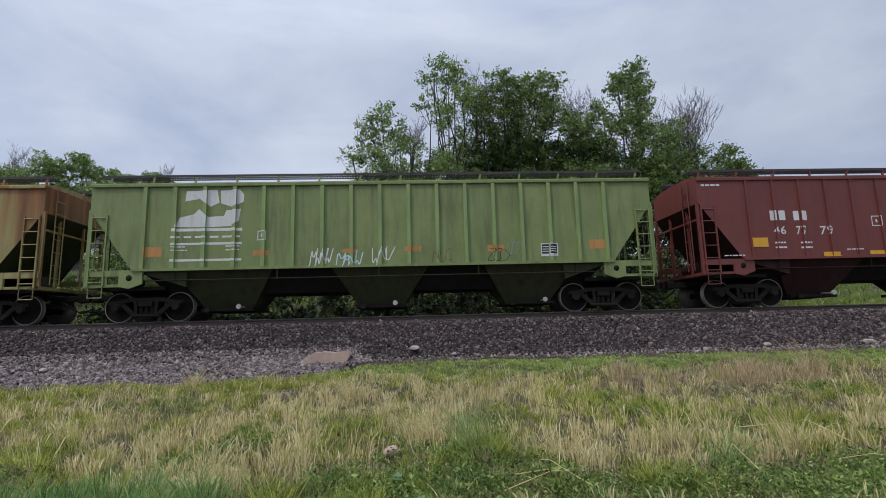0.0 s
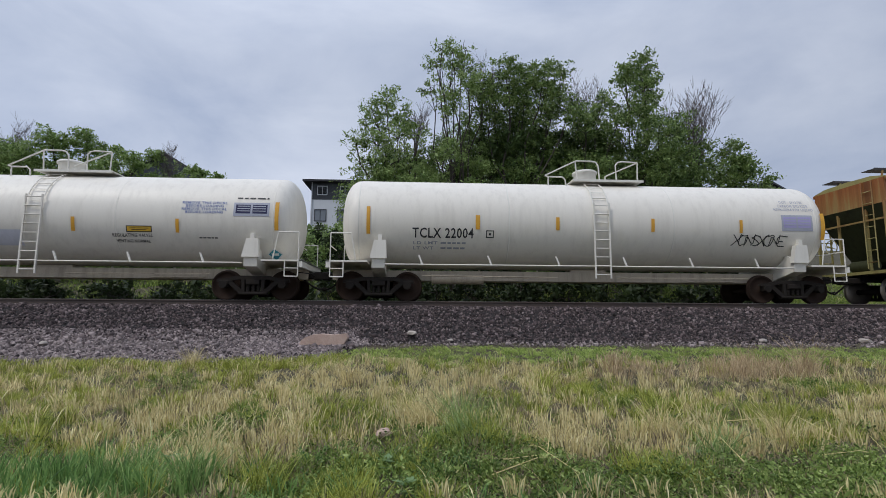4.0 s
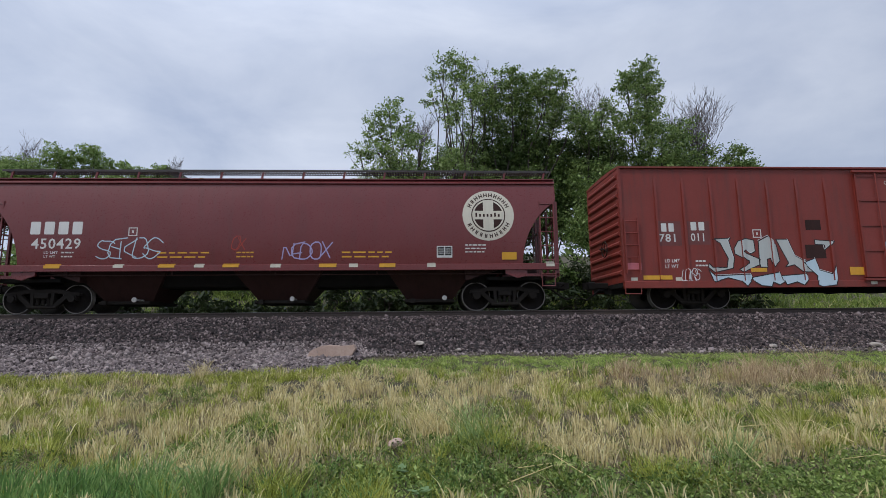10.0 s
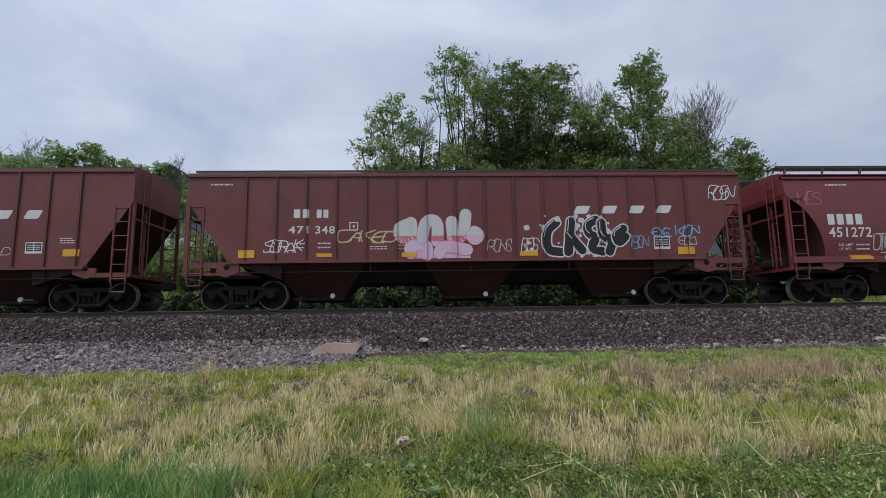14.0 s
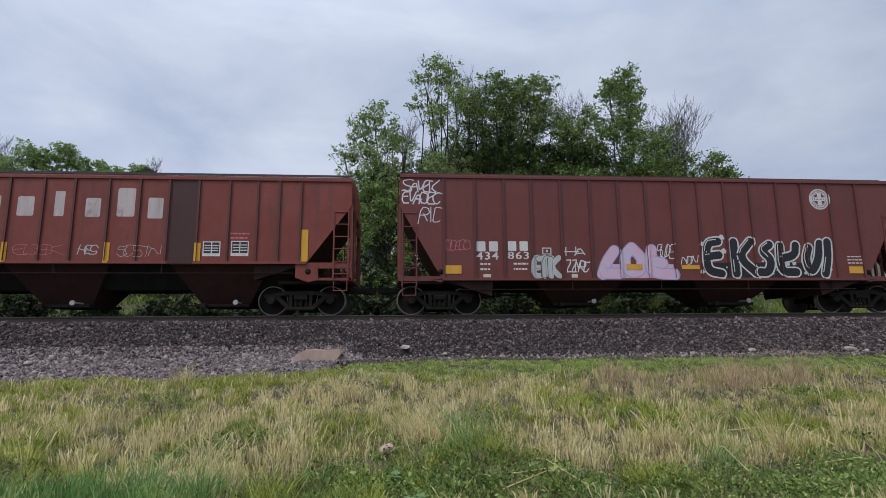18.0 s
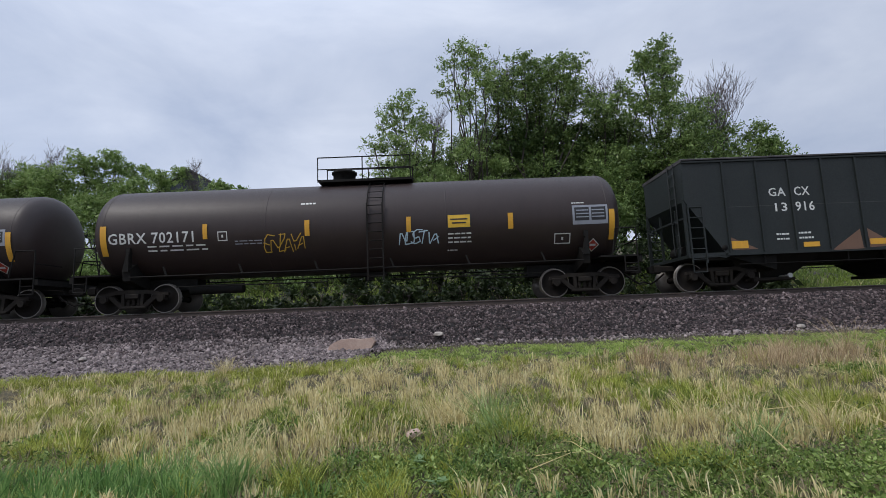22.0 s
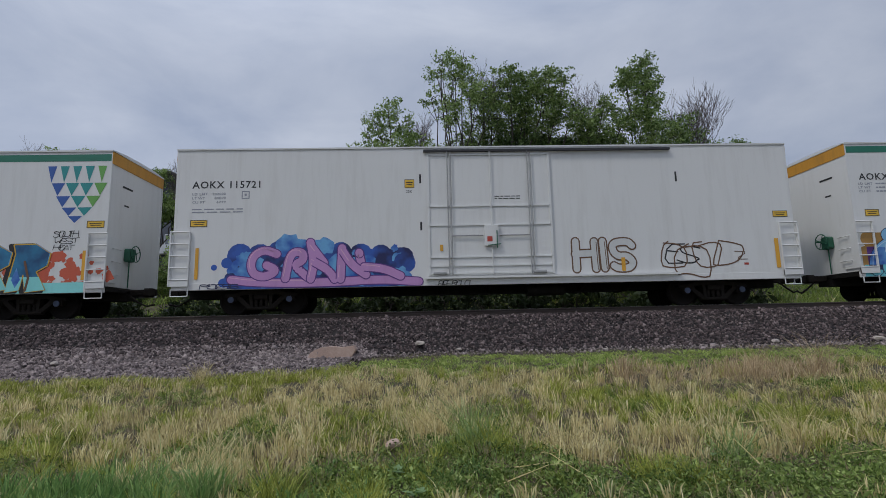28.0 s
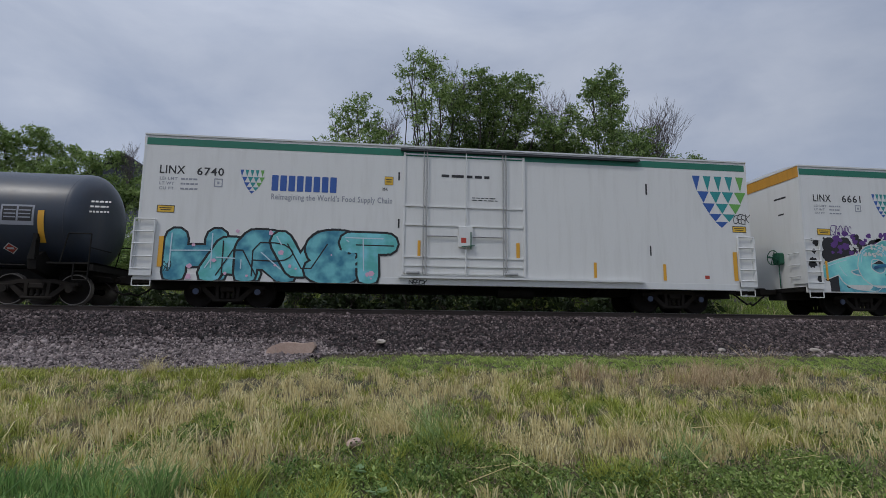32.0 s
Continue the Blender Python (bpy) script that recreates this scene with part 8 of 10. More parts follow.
# hopper c
painted(hopper_c, "emblem", [([[(-5.90, 3.95), (-4.97, 3.99), (-4.89, 3.59), (-5.17, 3.45), (-5.55, 3.74)], [(-5.94, 3.63), (-5.90, 3.95), (-5.52, 3.70)], [(-4.86, 3.97), (-4.27, 4.01), (-4.13, 3.85), (-4.16, 3.61), (-4.51, 3.45), (-4.84, 3.56)], [(-6.25, 2.81), (-6.10, 3.11), (-5.68, 3.22), (-5.51, 3.38), (-5.23, 3.13), (-5.26, 2.81)], [(-5.23, 3.13), (-4.75, 3.17), (-4.68, 3.34), (-4.23, 3.40), (-4.30, 3.02), (-4.54, 2.84), (-5.26, 2.81)]], CREAM)])
for q in [(-6.28, 2.69, -4.16, 2.76), (-6.30, 2.25, -4.19, 2.32)]:
    patch(hopper_c, *q, LETTER, "stripe")
blocks(hopper_c, -6.27, 2.36, -5.76, 2.64, 2, LETTER)
text(hopper_c, '468', -5.66, 2.35, -4.94, 2.63, LETTER)
text(hopper_c, '005', -4.76, 2.35, -4.19, 2.65, LETTER)
bars(hopper_c, -6.26, 1.99, -4.22, 2.20, 2, CREAM)
patch(hopper_c, -6.28, 1.59, -4.18, 1.64, LETTER, "stripe")
for q in [(-7.30, 1.57, -7.12, 2.31), (-4.90, 1.55, -4.75, 2.25), (-2.39, 1.55, -2.27, 2.22), (0.44, 1.56, 0.58, 2.22), (3.13, 1.58, 3.28, 2.22), (7.14, 1.57, 7.29, 2.28)]:
    patch(hopper_c, *q, YELLOW)
plate(hopper_c, 4.99, 1.74, 5.52, 2.16, LETTER, INK)
patch(hopper_c, -0.22, 1.78, 0.13, 1.92, CREAM, "stencil")
for q in [(-1.31, 1.57, -0.80, 1.77), (0.78, 1.56, 1.31, 1.72)]:
    patch(hopper_c, *q, GREEN_LOW, "dark_patch")
patch(hopper_c, 5.77, 1.52, 6.29, 1.79, SP["teal"], "paint_patch")

# tank a
text(tank_a, 'TCLX 22004', -5.68, 1.95, -3.77, 2.26, INK)
for q in [(-7.10, 2.05, -6.99, 2.91), (-3.71, 2.22, -3.58, 2.67), (-1.17, 2.23, -1.06, 2.64), (1.89, 2.22, 2.00, 2.64)]:
    patch(tank_a, *q, YELLOW)
load_lines(tank_a, -5.65, 1.58, -4.01, 1.88, SP["grey"])
outline(tank_a, -3.38, 1.97, -3.13, 2.20, INK)

# tank a
for q in [(4.78, 2.22, 4.88, 2.64), (7.49, 2.04, 7.62, 2.90)]:
    patch(tank_a, *q, YELLOW)
text(tank_a, "DOT - SP12750", 6.28, 3.24, 7.05, 3.33, SP["print_grey"])
text(tank_a, "CARBON DIOXIDE", 6.16, 3.10, 7.18, 3.20, SP["print_grey"])
text(tank_a, "REFRIGERATED LIQUID", 6.00, 2.96, 7.32, 3.06, SP["print_grey"])
plate(tank_a, 6.19, 2.31, 7.22, 2.83, SP["print_grey"], SP["lilac"])
tag(tank_a, 'XONSXONE', 4.56, 1.83, 6.32, 2.18, SP["black"], 0.035)

# tank b
text(tank_b, 'TCLX 22007', -6.17, 2.23, -4.33, 2.49, INK)
load_lines(tank_b, -5.99, 1.81, -4.33, 2.11, SP["grey"])
for q in [(-7.17, 2.07, -7.06, 2.94), (-3.98, 2.05, -3.88, 2.47), (-1.18, 2.04, -1.08, 2.45), (1.37, 2.02, 1.48, 2.44), (4.44, 2.01, 4.54, 2.42), (7.40, 2.11, 7.52, 2.99)]:
    patch(tank_b, *q, YELLOW)
for q in [(-3.52, 1.60, -2.42, 2.05), (-2.30, 1.59, -0.12, 2.04)]:
    patch(tank_b, *q, SP["haze_blue"], "grey_patch")
patch(tank_b, 2.97, 2.01, 3.73, 2.20, LEMON, "sign")
text(tank_b, "REGULATING VALVES", 2.55, 1.87, 3.73, 1.97, INK)
text(tank_b, "VENTING NORMAL", 2.64, 1.71, 3.64, 1.80, INK)
for z in (2.80, 2.60):
    text(tank_b, "REMOVE THIS DECAL", 4.60, z + 0.10, 5.95, z + 0.18, SHIELD_BLUE)
    text(tank_b, "BEFORE LOADING", 4.72, z, 5.84, z + 0.08, SHIELD_BLUE)
plate(tank_b, 6.15, 2.53, 7.23, 2.96, SP["print_grey"], SP["navy"])
bars(tank_b, 6.23, 3.04, 7.19, 3.18, 1, INK)
diamond(tank_b, 7.08, 1.23, 7.58, 1.61, SP["teal"], LETTER)
outline(tank_b, -4.30, 2.24, -4.03, 2.47, INK)
bars(tank_b, 5.12, 1.82, 5.69, 1.92, 1, INK)

# tank c
blocks(tank_c, -6.74, 2.01, -5.79, 2.23, 4, LETTER)
text(tank_c, '55231', -5.67, 2.00, -4.66, 2.22, LETTER)
bars(tank_c, -6.75, 1.66, -4.79, 1.93, 2, SP["grey"])
for q in [(-8.04, 2.04, -7.89, 2.98), (-4.97, 2.24, -4.83, 2.74), (-2.85, 2.26, -2.71, 2.74), (-0.10, 2.24, 0.05, 2.74), (2.06, 2.24, 2.21, 2.73), (4.71, 2.24, 4.86, 2.74), (7.69, 2.03, 7.88, 2.95)]:
    patch(tank_c, *q, YELLOW)
tag(tank_c, 'OTNLY', -3.47, 1.53, -2.53, 1.85, SP["pink"], 0.03)
plate(tank_c, 6.59, 1.95, 7.68, 2.39, SP["grey"], INK)
diamond(tank_c, 7.37, 1.23, 7.77, 1.59, SP["red"], LETTER)
outline(tank_c, 5.47, 1.82, 6.07, 2.03, SP["grey"])
patch(tank_c, 3.39, 2.08, 4.19, 2.27, INK, "dark_patch")
bars(tank_c, 0.81, 1.82, 1.26, 2.11, 3, SP["grey"])
tag(tank_c, 'AZ', -7.83, 1.68, -7.57, 2.01, SP["grey"], 0.02)

# box a
for q in [(-8.38, 1.97, -7.63, 2.76), (-7.42, 2.00, -6.70, 2.76)]:
    patch(box_a, *q, MINERAL_B, "renumber_patch")
blocks(box_a, -8.27, 2.42, -7.86, 2.69, 2, LETTER)
blocks(box_a, -7.31, 2.46, -6.87, 2.73, 2, LETTER)
text(box_a, '781', -8.36, 2.09, -7.83, 2.35, LETTER)
text(box_a, '011', -7.33, 2.11, -6.90, 2.37, LETTER)
text(box_a, "LD LMT", -8.22, 1.44, -7.74, 1.55, LETTER)
text(box_a, "LT WT", -8.22, 1.26, -7.80, 1.37, LETTER)
bars(box_a, -7.24, 1.27, -6.85, 1.55, 2, LETTER)
outline(box_a, -5.31, 2.22, -5.03, 2.49, LETTER)
shape_a = [(-6.63, 2.18), (-6.05, 2.21), (-6.12, 2.12), (-5.98, 1.56), (-6.04, 1.25), (-6.64, 1.12), (-6.84, 1.28), (-6.81, 1.41), (-6.70, 1.28), (-6.24, 1.27), (-6.18, 1.56), (-6.40, 2.05)]
shape_b = [(-5.30, 2.14), (-5.28, 1.79), (-5.43, 1.70), (-5.59, 1.85), (-5.68, 1.77), (-5.15, 1.53), (-5.18, 1.35), (-5.72, 1.13), (-5.84, 1.21), (-5.50, 1.41), (-5.50, 1.48), (-5.95, 1.70), (-5.96, 1.88), (-5.82, 2.11), (-5.56, 2.20)]
shape_c = [(-5.18, 1.44), (-5.15, 2.11), (-4.81, 2.28), (-4.57, 1.94), (-4.51, 1.47), (-4.72, 1.28), (-4.81, 1.56), (-4.92, 1.53), (-4.92, 1.27), (-5.15, 1.28)]
shape_d = [(-4.57, 2.17), (-4.18, 2.17), (-3.99, 1.64), (-3.59, 1.41), (-3.42, 1.12), (-3.77, 1.12), (-4.05, 1.35), (-4.34, 1.28), (-4.23, 1.41), (-4.43, 1.85)]
shape_e = [(-3.30, 2.15), (-2.64, 2.10), (-2.99, 1.82), (-3.01, 1.99), (-3.30, 2.00)]
shape_f = [(-6.84, 1.21), (-6.64, 1.01), (-5.49, 1.06), (-5.44, 0.95), (-5.66, 0.67), (-5.84, 0.84), (-6.24, 0.95), (-6.69, 0.81)]
shape_g = [(-5.47, 0.95), (-4.55, 1.12), (-4.46, 0.80), (-4.63, 0.71), (-4.83, 0.80), (-4.89, 0.66), (-5.21, 0.69), (-5.41, 0.81)]
shape_h = [(-4.52, 1.00), (-3.74, 1.06), (-3.65, 0.89), (-3.83, 0.70), (-4.06, 0.80), (-4.40, 0.71)]
shape_i = [(-3.76, 1.41), (-3.35, 1.56), (-3.24, 1.18), (-2.84, 1.06), (-2.72, 1.35), (-2.70, 0.94), (-2.79, 0.70), (-3.25, 0.64), (-3.38, 0.71), (-3.33, 1.00)]
spray(box_a, "silver and ice blue letter graffiti", SP["black"], 0.03, [(SP["silver"], [shape_a, shape_b, shape_c, shape_d, shape_e]), (SP["ice"], [shape_f, shape_g, shape_h, shape_i])], [], [], SP["white"])
for q in [(-5.49, 1.13, -4.97, 1.25), (-8.95, 0.90, -8.03, 1.03), (8.07, 0.84, 8.91, 0.99), (-2.26, 1.02, -1.75, 1.27), (-0.84, 1.37, -0.37, 1.51)]:
    patch(box_a, *q, YELLOW)
for q in [(-3.63, 1.55, -2.97, 1.99), (-3.55, 2.47, -3.04, 2.80)]:
    patch(box_a, *q, RED_LOW, "dark_patch")
tag(box_a, 'LOKRS', -7.74, 0.86, -7.15, 1.24, SP["white"], 0.025)
for q in [(-9.34, 0.87, -9.13, 0.97), (-7.92, 0.86, -7.72, 0.97), (-1.66, 0.71, -1.45, 0.81), (1.50, 0.70, 1.71, 0.81), (7.78, 0.83, 7.97, 0.93)]:
    patch(box_a, *q, CREAM, "white_square")
text(box_a, 'CLOSE AND LOCK', -0.81, 3.95, 0.18, 4.08, LETTER)
text(box_a, 'DOORS BEFORE', -0.30, 3.82, 0.60, 3.95, LETTER)
text(box_a, 'MOVING CAR', -0.36, 3.73, 0.39, 3.84, LETTER)
shape_a = [(1.90, 0.70), (1.93, 1.08), (2.45, 1.01), (2.00, 1.74), (1.99, 1.97), (2.34, 1.92), (2.84, 1.25), (3.08, 2.10), (3.39, 2.11), (3.65, 2.05), (3.53, 1.37), (3.88, 1.30), (3.96, 2.46), (4.09, 2.64), (4.44, 2.82), (4.67, 2.77), (4.63, 2.50), (4.40, 2.32), (4.45, 1.64), (4.85, 1.36), (4.82, 2.41), (4.98, 2.41), (5.16, 1.99), (5.52, 1.63), (5.88, 2.13), (6.42, 2.12), (6.87, 1.94), (7.09, 1.34), (6.86, 0.81), (6.32, 0.68), (5.08, 0.87), (4.64, 0.70), (3.33, 0.67)]
shape_b = [(2.94, 1.65), (3.09, 1.99), (3.22, 1.65), (3.05, 1.36)]
shape_c = [(4.49, 2.18), (4.74, 2.13), (4.74, 1.59), (4.52, 1.73)]
shape_d = [(5.30, 1.97), (5.72, 2.08), (5.52, 1.72)]
shape_e = ring(6.68, 1.30, 0.30, 0.26)
shape_f = ring(2.52, 2.26, 0.22, 0.23)
shape_g = ring(3.40, 2.35, 0.16, 0.16)
shape_h = ring(6.70, 1.29, 0.12, 0.13)
spray(box_a, "lime green graffiti over a blue cloud", SP["magenta"], 0.035, [(SP["lime_fade"], [shape_a]), (SP["sky_fade"], [shape_b, shape_c, shape_d]), (SP["sky"], [shape_e, shape_f, shape_g]), (SP["navy"], [shape_h])], [(blobs(1.34, 0.66, 7.51, 2.13, 0.34, 9, 5), SP["sky_fade"]), (specks(1.44, 0.69, 7.68, 2.31, 14, 0.16, 6), SP["blue"])], [], SP["pink"])
tag(box_a, 'LOST', 1.75, 1.19, 2.51, 1.59, SP["black"], 0.05, step=0.016)
tag(box_a, 'RAT', 2.88, 1.59, 3.73, 2.13, SP["black"], 0.05, step=0.016)
tag(box_a, 'SNITCH', 4.01, 1.50, 5.67, 2.28, SP["black"], 0.05, step=0.016)
tag(box_a, 'RAT', 3.96, 1.05, 4.60, 1.50, SP["black"], 0.05, step=0.016)
tag(box_a, 'YOU', 5.80, 1.19, 6.45, 1.59, SP["black"], 0.05, step=0.016)
tag(box_a, 'RAT', 2.56, 0.66, 3.37, 1.01, SP["black"], 0.05, step=0.016)
tag(box_a, 'SNITCH', 5.19, 0.65, 6.20, 0.96, SP["black"], 0.05, step=0.016)
tag(box_a, 'RAT', 6.44, 1.08, 7.09, 1.49, SP["black"], 0.05, step=0.016)
tag(box_a, 'SHEN', 7.63, 1.68, 8.76, 2.13, SP["white"], 0.035)
plate(box_a, 7.80, 1.26, 8.29, 1.69, LETTER, RED_LOW)
for q in [(8.90, 1.15, 9.33, 1.37), (-9.49, 1.21, -8.98, 1.43)]:
    patch(box_a, *q, SP["rose"], "pale_patch")
tag(box_a, 'KIS', 8.74, 3.63, 9.37, 3.98, SP["white"], 0.03)
tag(box_a, 'HAMOEASTE', -1.09, 0.64, 0.59, 0.85, SP["white"], 0.028)
for q in [(-1.09, 1.73, -0.77, 2.07), (-0.60, 1.80, -0.39, 2.03), (0.32, 1.55, 0.64, 1.80)]:
    patch(box_a, *q, SP["grey"], "sticker")

# hopper d
blocks(hopper_d, -7.28, 2.36, -5.76, 2.75, 4, LETTER)
text(hopper_d, '450429', -7.22, 1.92, -5.78, 2.24, LETTER)
load_lines(hopper_d, -6.84, 1.63, -5.97, 1.87, LETTER)
tag(hopper_d, 'SEKOS', -5.31, 1.62, -3.49, 2.25, SP["ice"], 0.04)
tag(hopper_d, 'OX', -1.32, 1.86, -0.92, 2.30, SP["red"], 0.03)
tag(hopper_d, 'NEDOX', 0.20, 1.59, 1.65, 2.12, SP["lilac"], 0.045)
bars(hopper_d, -3.52, 1.60, -1.98, 1.86, 2, YELLOW)
bars(hopper_d, -1.16, 1.61, -0.62, 1.86, 2, YELLOW)
bars(hopper_d, 2.02, 1.59, 3.55, 1.86, 2, YELLOW)
emblem(hopper_d, 5.74, 2.17, 7.36, 3.73, CREAM, RED_LOW)
plate(hopper_d, 4.93, 1.62, 5.41, 1.98, LETTER, INK)
bars(hopper_d, 5.81, 1.74, 6.46, 2.06, 3, LETTER)
for q in [(6.95, 1.55, 7.41, 1.78), (-6.78, 1.33, -6.31, 1.47), (-3.45, 1.34, -2.96, 1.46), (-1.54, 1.34, -1.06, 1.46), (1.34, 1.33, 1.87, 1.45), (3.17, 1.32, 3.66, 1.45)]:
    patch(hopper_d, *q, YELLOW)
for q in [(-4.77, 1.34, -4.48, 1.46), (-2.39, 1.34, -2.10, 1.46), (-0.12, 1.33, 0.19, 1.45), (2.25, 1.33, 2.52, 1.45), (4.63, 1.32, 4.89, 1.46), (8.32, 1.33, 8.58, 1.49), (-8.50, 1.33, -8.23, 1.49)]:
    patch(hopper_d, *q, CREAM, "white_reflector")
outline(hopper_d, -4.40, 2.31, -4.13, 2.57, LETTER)

# hopper e
blocks(hopper_e, -7.45, 2.45, -6.31, 2.80, 4, LETTER)
text(hopper_e, '451272', -7.45, 2.04, -6.04, 2.37, LETTER)
bars(hopper_e, -7.30, 3.73, -6.58, 3.84, 1, LETTER)
load_lines(hopper_e, -7.14, 1.60, -6.15, 1.87, LETTER)
fat(hopper_e, "cream bubble letter graffiti outlined in red", [
    [[(-3.78, 2.32), (-4.15, 2.22), (-4.12, 1.96), (-3.85, 1.96), (-4.22, 1.82), (-4.15, 1.56), (-3.80, 1.56)]],
    [[(-3.20, 2.36), (-3.55, 2.28), (-3.48, 2.02), (-3.20, 1.86), (-3.30, 1.58), (-3.62, 1.58)]],
    [[(-3.00, 1.54), (-3.02, 2.32), (-2.70, 2.30), (-2.74, 2.02), (-2.95, 1.96), (-2.60, 1.54)]],
    [[(-2.32, 2.26), (-2.52, 1.92), (-2.36, 1.58), (-2.10, 1.66), (-2.06, 2.10), (-2.32, 2.26)]],
    [[(-1.86, 1.54), (-1.86, 2.38)], [(-1.52, 2.36), (-1.80, 1.96), (-1.46, 1.54)]],
    [[(-1.10, 2.32), (-1.36, 2.20), (-1.30, 1.96), (-1.10, 1.96), (-1.36, 1.78), (-1.06, 1.56)]]],
    0.31, [(1, SP["cream"])], SP["red"], 0.024, 1.4, 2.5, (), (), SP["off_white"])
shape_a = ring(-0.43, 1.86, 0.22, 0.31)
shape_b = ring(-0.06, 1.94, 0.25, 0.35)
shape_c = ring(0.32, 1.91, 0.23, 0.33)
shape_d = ring(0.70, 1.95, 0.23, 0.35)
shape_e = ring(1.03, 1.91, 0.20, 0.31)
shape_f = ring(1.29, 1.96, 0.16, 0.35)
spray(hopper_e, "small cream bubble graffiti outlined in red", SP["red"], 0.022, [(SP["cream"], [shape_a, shape_b, shape_c, shape_d, shape_e, shape_f])], [], [])
tag(hopper_e, 'SMOKE', -0.56, 1.63, 1.38, 2.19, SP["red"], 0.02, step=0.012)
tag(hopper_e, 'OTRZ', -6.08, 1.63, -5.25, 2.15, SP["silver"], 0.045)
tag(hopper_e, 'ZZ', -5.80, 1.36, -5.13, 1.55, SP["silver"], 0.04)
emblem(hopper_e, 3.89, 2.21, 5.51, 3.79, CREAM, RED_LOW)
tag(hopper_e, 'CB', 1.92, 1.84, 2.32, 2.27, SP["blue"], 0.05)
tag(hopper_e, 'PECAM', 2.99, 1.70, 4.74, 2.48, SP["lilac"], 0.055)
tag(hopper_e, 'OBESH', 5.94, 2.07, 6.90, 2.43, SP["cyan"], 0.05)
plate(hopper_e, 5.42, 1.61, 5.92, 2.00, LETTER, INK)
tag(hopper_e, 'HES', -8.34, 3.13, -7.57, 3.58, SP["rose"], 0.025)
bars(hopper_e, 6.58, 1.68, 7.16, 1.92, 3, LETTER)
tag(hopper_e, 'KUROS', 2.64, 1.35, 3.73, 1.51, SP["white"], 0.02)
for q in [(-6.85, 1.33, -6.12, 1.48), (-4.83, 1.36, -4.33, 1.50), (-0.23, 1.36, 0.29, 1.48), (2.02, 1.39, 2.54, 1.51), (4.44, 1.38, 4.97, 1.52), (5.93, 1.37, 6.46, 1.51), (7.32, 1.38, 7.83, 1.52), (-1.19, 1.61, -0.59, 2.02)]:
    patch(hopper_e, *q, YELLOW)
outline(hopper_e, 5.90, 1.65, 6.22, 1.95, LETTER)

# hopper f
blocks(hopper_f, -5.44, 2.79, -4.97, 3.06, 2, LETTER)
blocks(hopper_f, -4.74, 2.79, -4.38, 3.05, 2, LETTER)
text(hopper_f, '471', -5.59, 2.30, -4.98, 2.54, LETTER)
text(hopper_f, '348', -4.77, 2.29, -4.17, 2.54, LETTER)
tag(hopper_f, 'CAKED', -4.09, 2.00, -2.26, 2.40, SP["cream"], 0.05)
outline(hopper_f, -3.73, 2.39, -3.46, 2.65, LETTER)
bars(hopper_f, -5.41, 1.81, -5.07, 2.05, 2, LETTER)
bars(hopper_f, -4.69, 1.80, -4.30, 2.06, 2, LETTER)
pen = functools.partial(drawn, -6.77, 4.99, 81)
fat(hopper_f, "pale pink bubble letter graffiti", [
    pen((392, 196, 368, 206, 374, 232, 402, 226, 400, 192)),
    pen((400, 270, 396, 250, 440, 246, 440, 274)),
    pen((428, 232, 436, 186, 468, 186, 466, 240)),
    pen((502, 190, 506, 236), (538, 172, 532, 226, 506, 240)),
    pen((470, 270, 480, 250, 540, 262)),
    pen((560, 216, 572, 226, 560, 238, 552, 226))],
    0.36, [(0.5, SP["pink_fade"]), (1, SP["off_white"])], SP["rose"], 0.016, 1.5, 2.9, [([rect(-1.75, 1.5, 0.0, 1.75)], SP["pink_fade"])], ())
tag(hopper_f, 'SORAK', -6.35, 1.72, -5.15, 2.11, SP["white"], 0.04)
tag(hopper_f, 'RONS', 0.54, 1.68, 1.28, 2.10, SP["silver"], 0.025)
tag(hopper_f, 'ROS', 1.58, 1.71, 2.11, 2.13, SP["white"], 0.03)
fat(hopper_f, "black graffiti letters outlined in white", [
    pen((768, 194, 742, 216, 742, 266, 778, 270)),
    pen((806, 192, 796, 270), (800, 226, 832, 266)),
    pen((870, 188, 846, 200, 850, 226, 872, 232, 852, 262, 884, 270)),
    pen((884, 196, 886, 236, 914, 236, 902, 270)),
    pen((940, 212, 918, 226, 926, 250, 944, 232))],
    0.27, [(1, SP["black"])], SP["off_white"], 0.045, 1.5, 2.9, [(specks(1.7, 1.5, 4.6, 2.85, 40, 0.09, 8), SP["off_white"])], (), SP["off_white"])
blocks(hopper_f, 3.27, 2.87, 6.33, 3.12, 4, LETTER, 0.5, 0.5)
tag(hopper_f, 'IBON', 4.93, 1.75, 5.60, 2.16, SP["sky"], 0.025)
tag(hopper_f, 'EYE', 5.73, 2.13, 6.34, 2.41, SP["sky"], 0.04)
tag(hopper_f, 'KON', 6.49, 2.13, 7.26, 2.47, SP["sky"], 0.045)
tag(hopper_f, 'ECO', 6.56, 1.84, 7.14, 2.13, SP["silver"], 0.03)
plate(hopper_f, 5.79, 1.72, 6.30, 2.12, LETTER, INK)
for q in [(-7.08, 1.56, -6.59, 1.80), (-4.72, 1.57, -4.24, 1.68), (-2.12, 1.55, -1.67, 1.69), (1.53, 1.55, 2.10, 1.69), (6.53, 1.55, 7.07, 1.79)]:
    patch(hopper_f, *q, YELLOW)
bars(hopper_f, -2.26, 1.76, -1.67, 2.08, 3, FADED_OR)
tag(hopper_f, 'ROSN', 7.64, 3.29, 8.47, 3.79, SP["white"], 0.035)
bars(hopper_f, -8.00, 3.79, -7.33, 3.93, 1, LETTER)
bars(hopper_f, -3.09, 1.77, -2.57, 1.92, 2, LETTER)

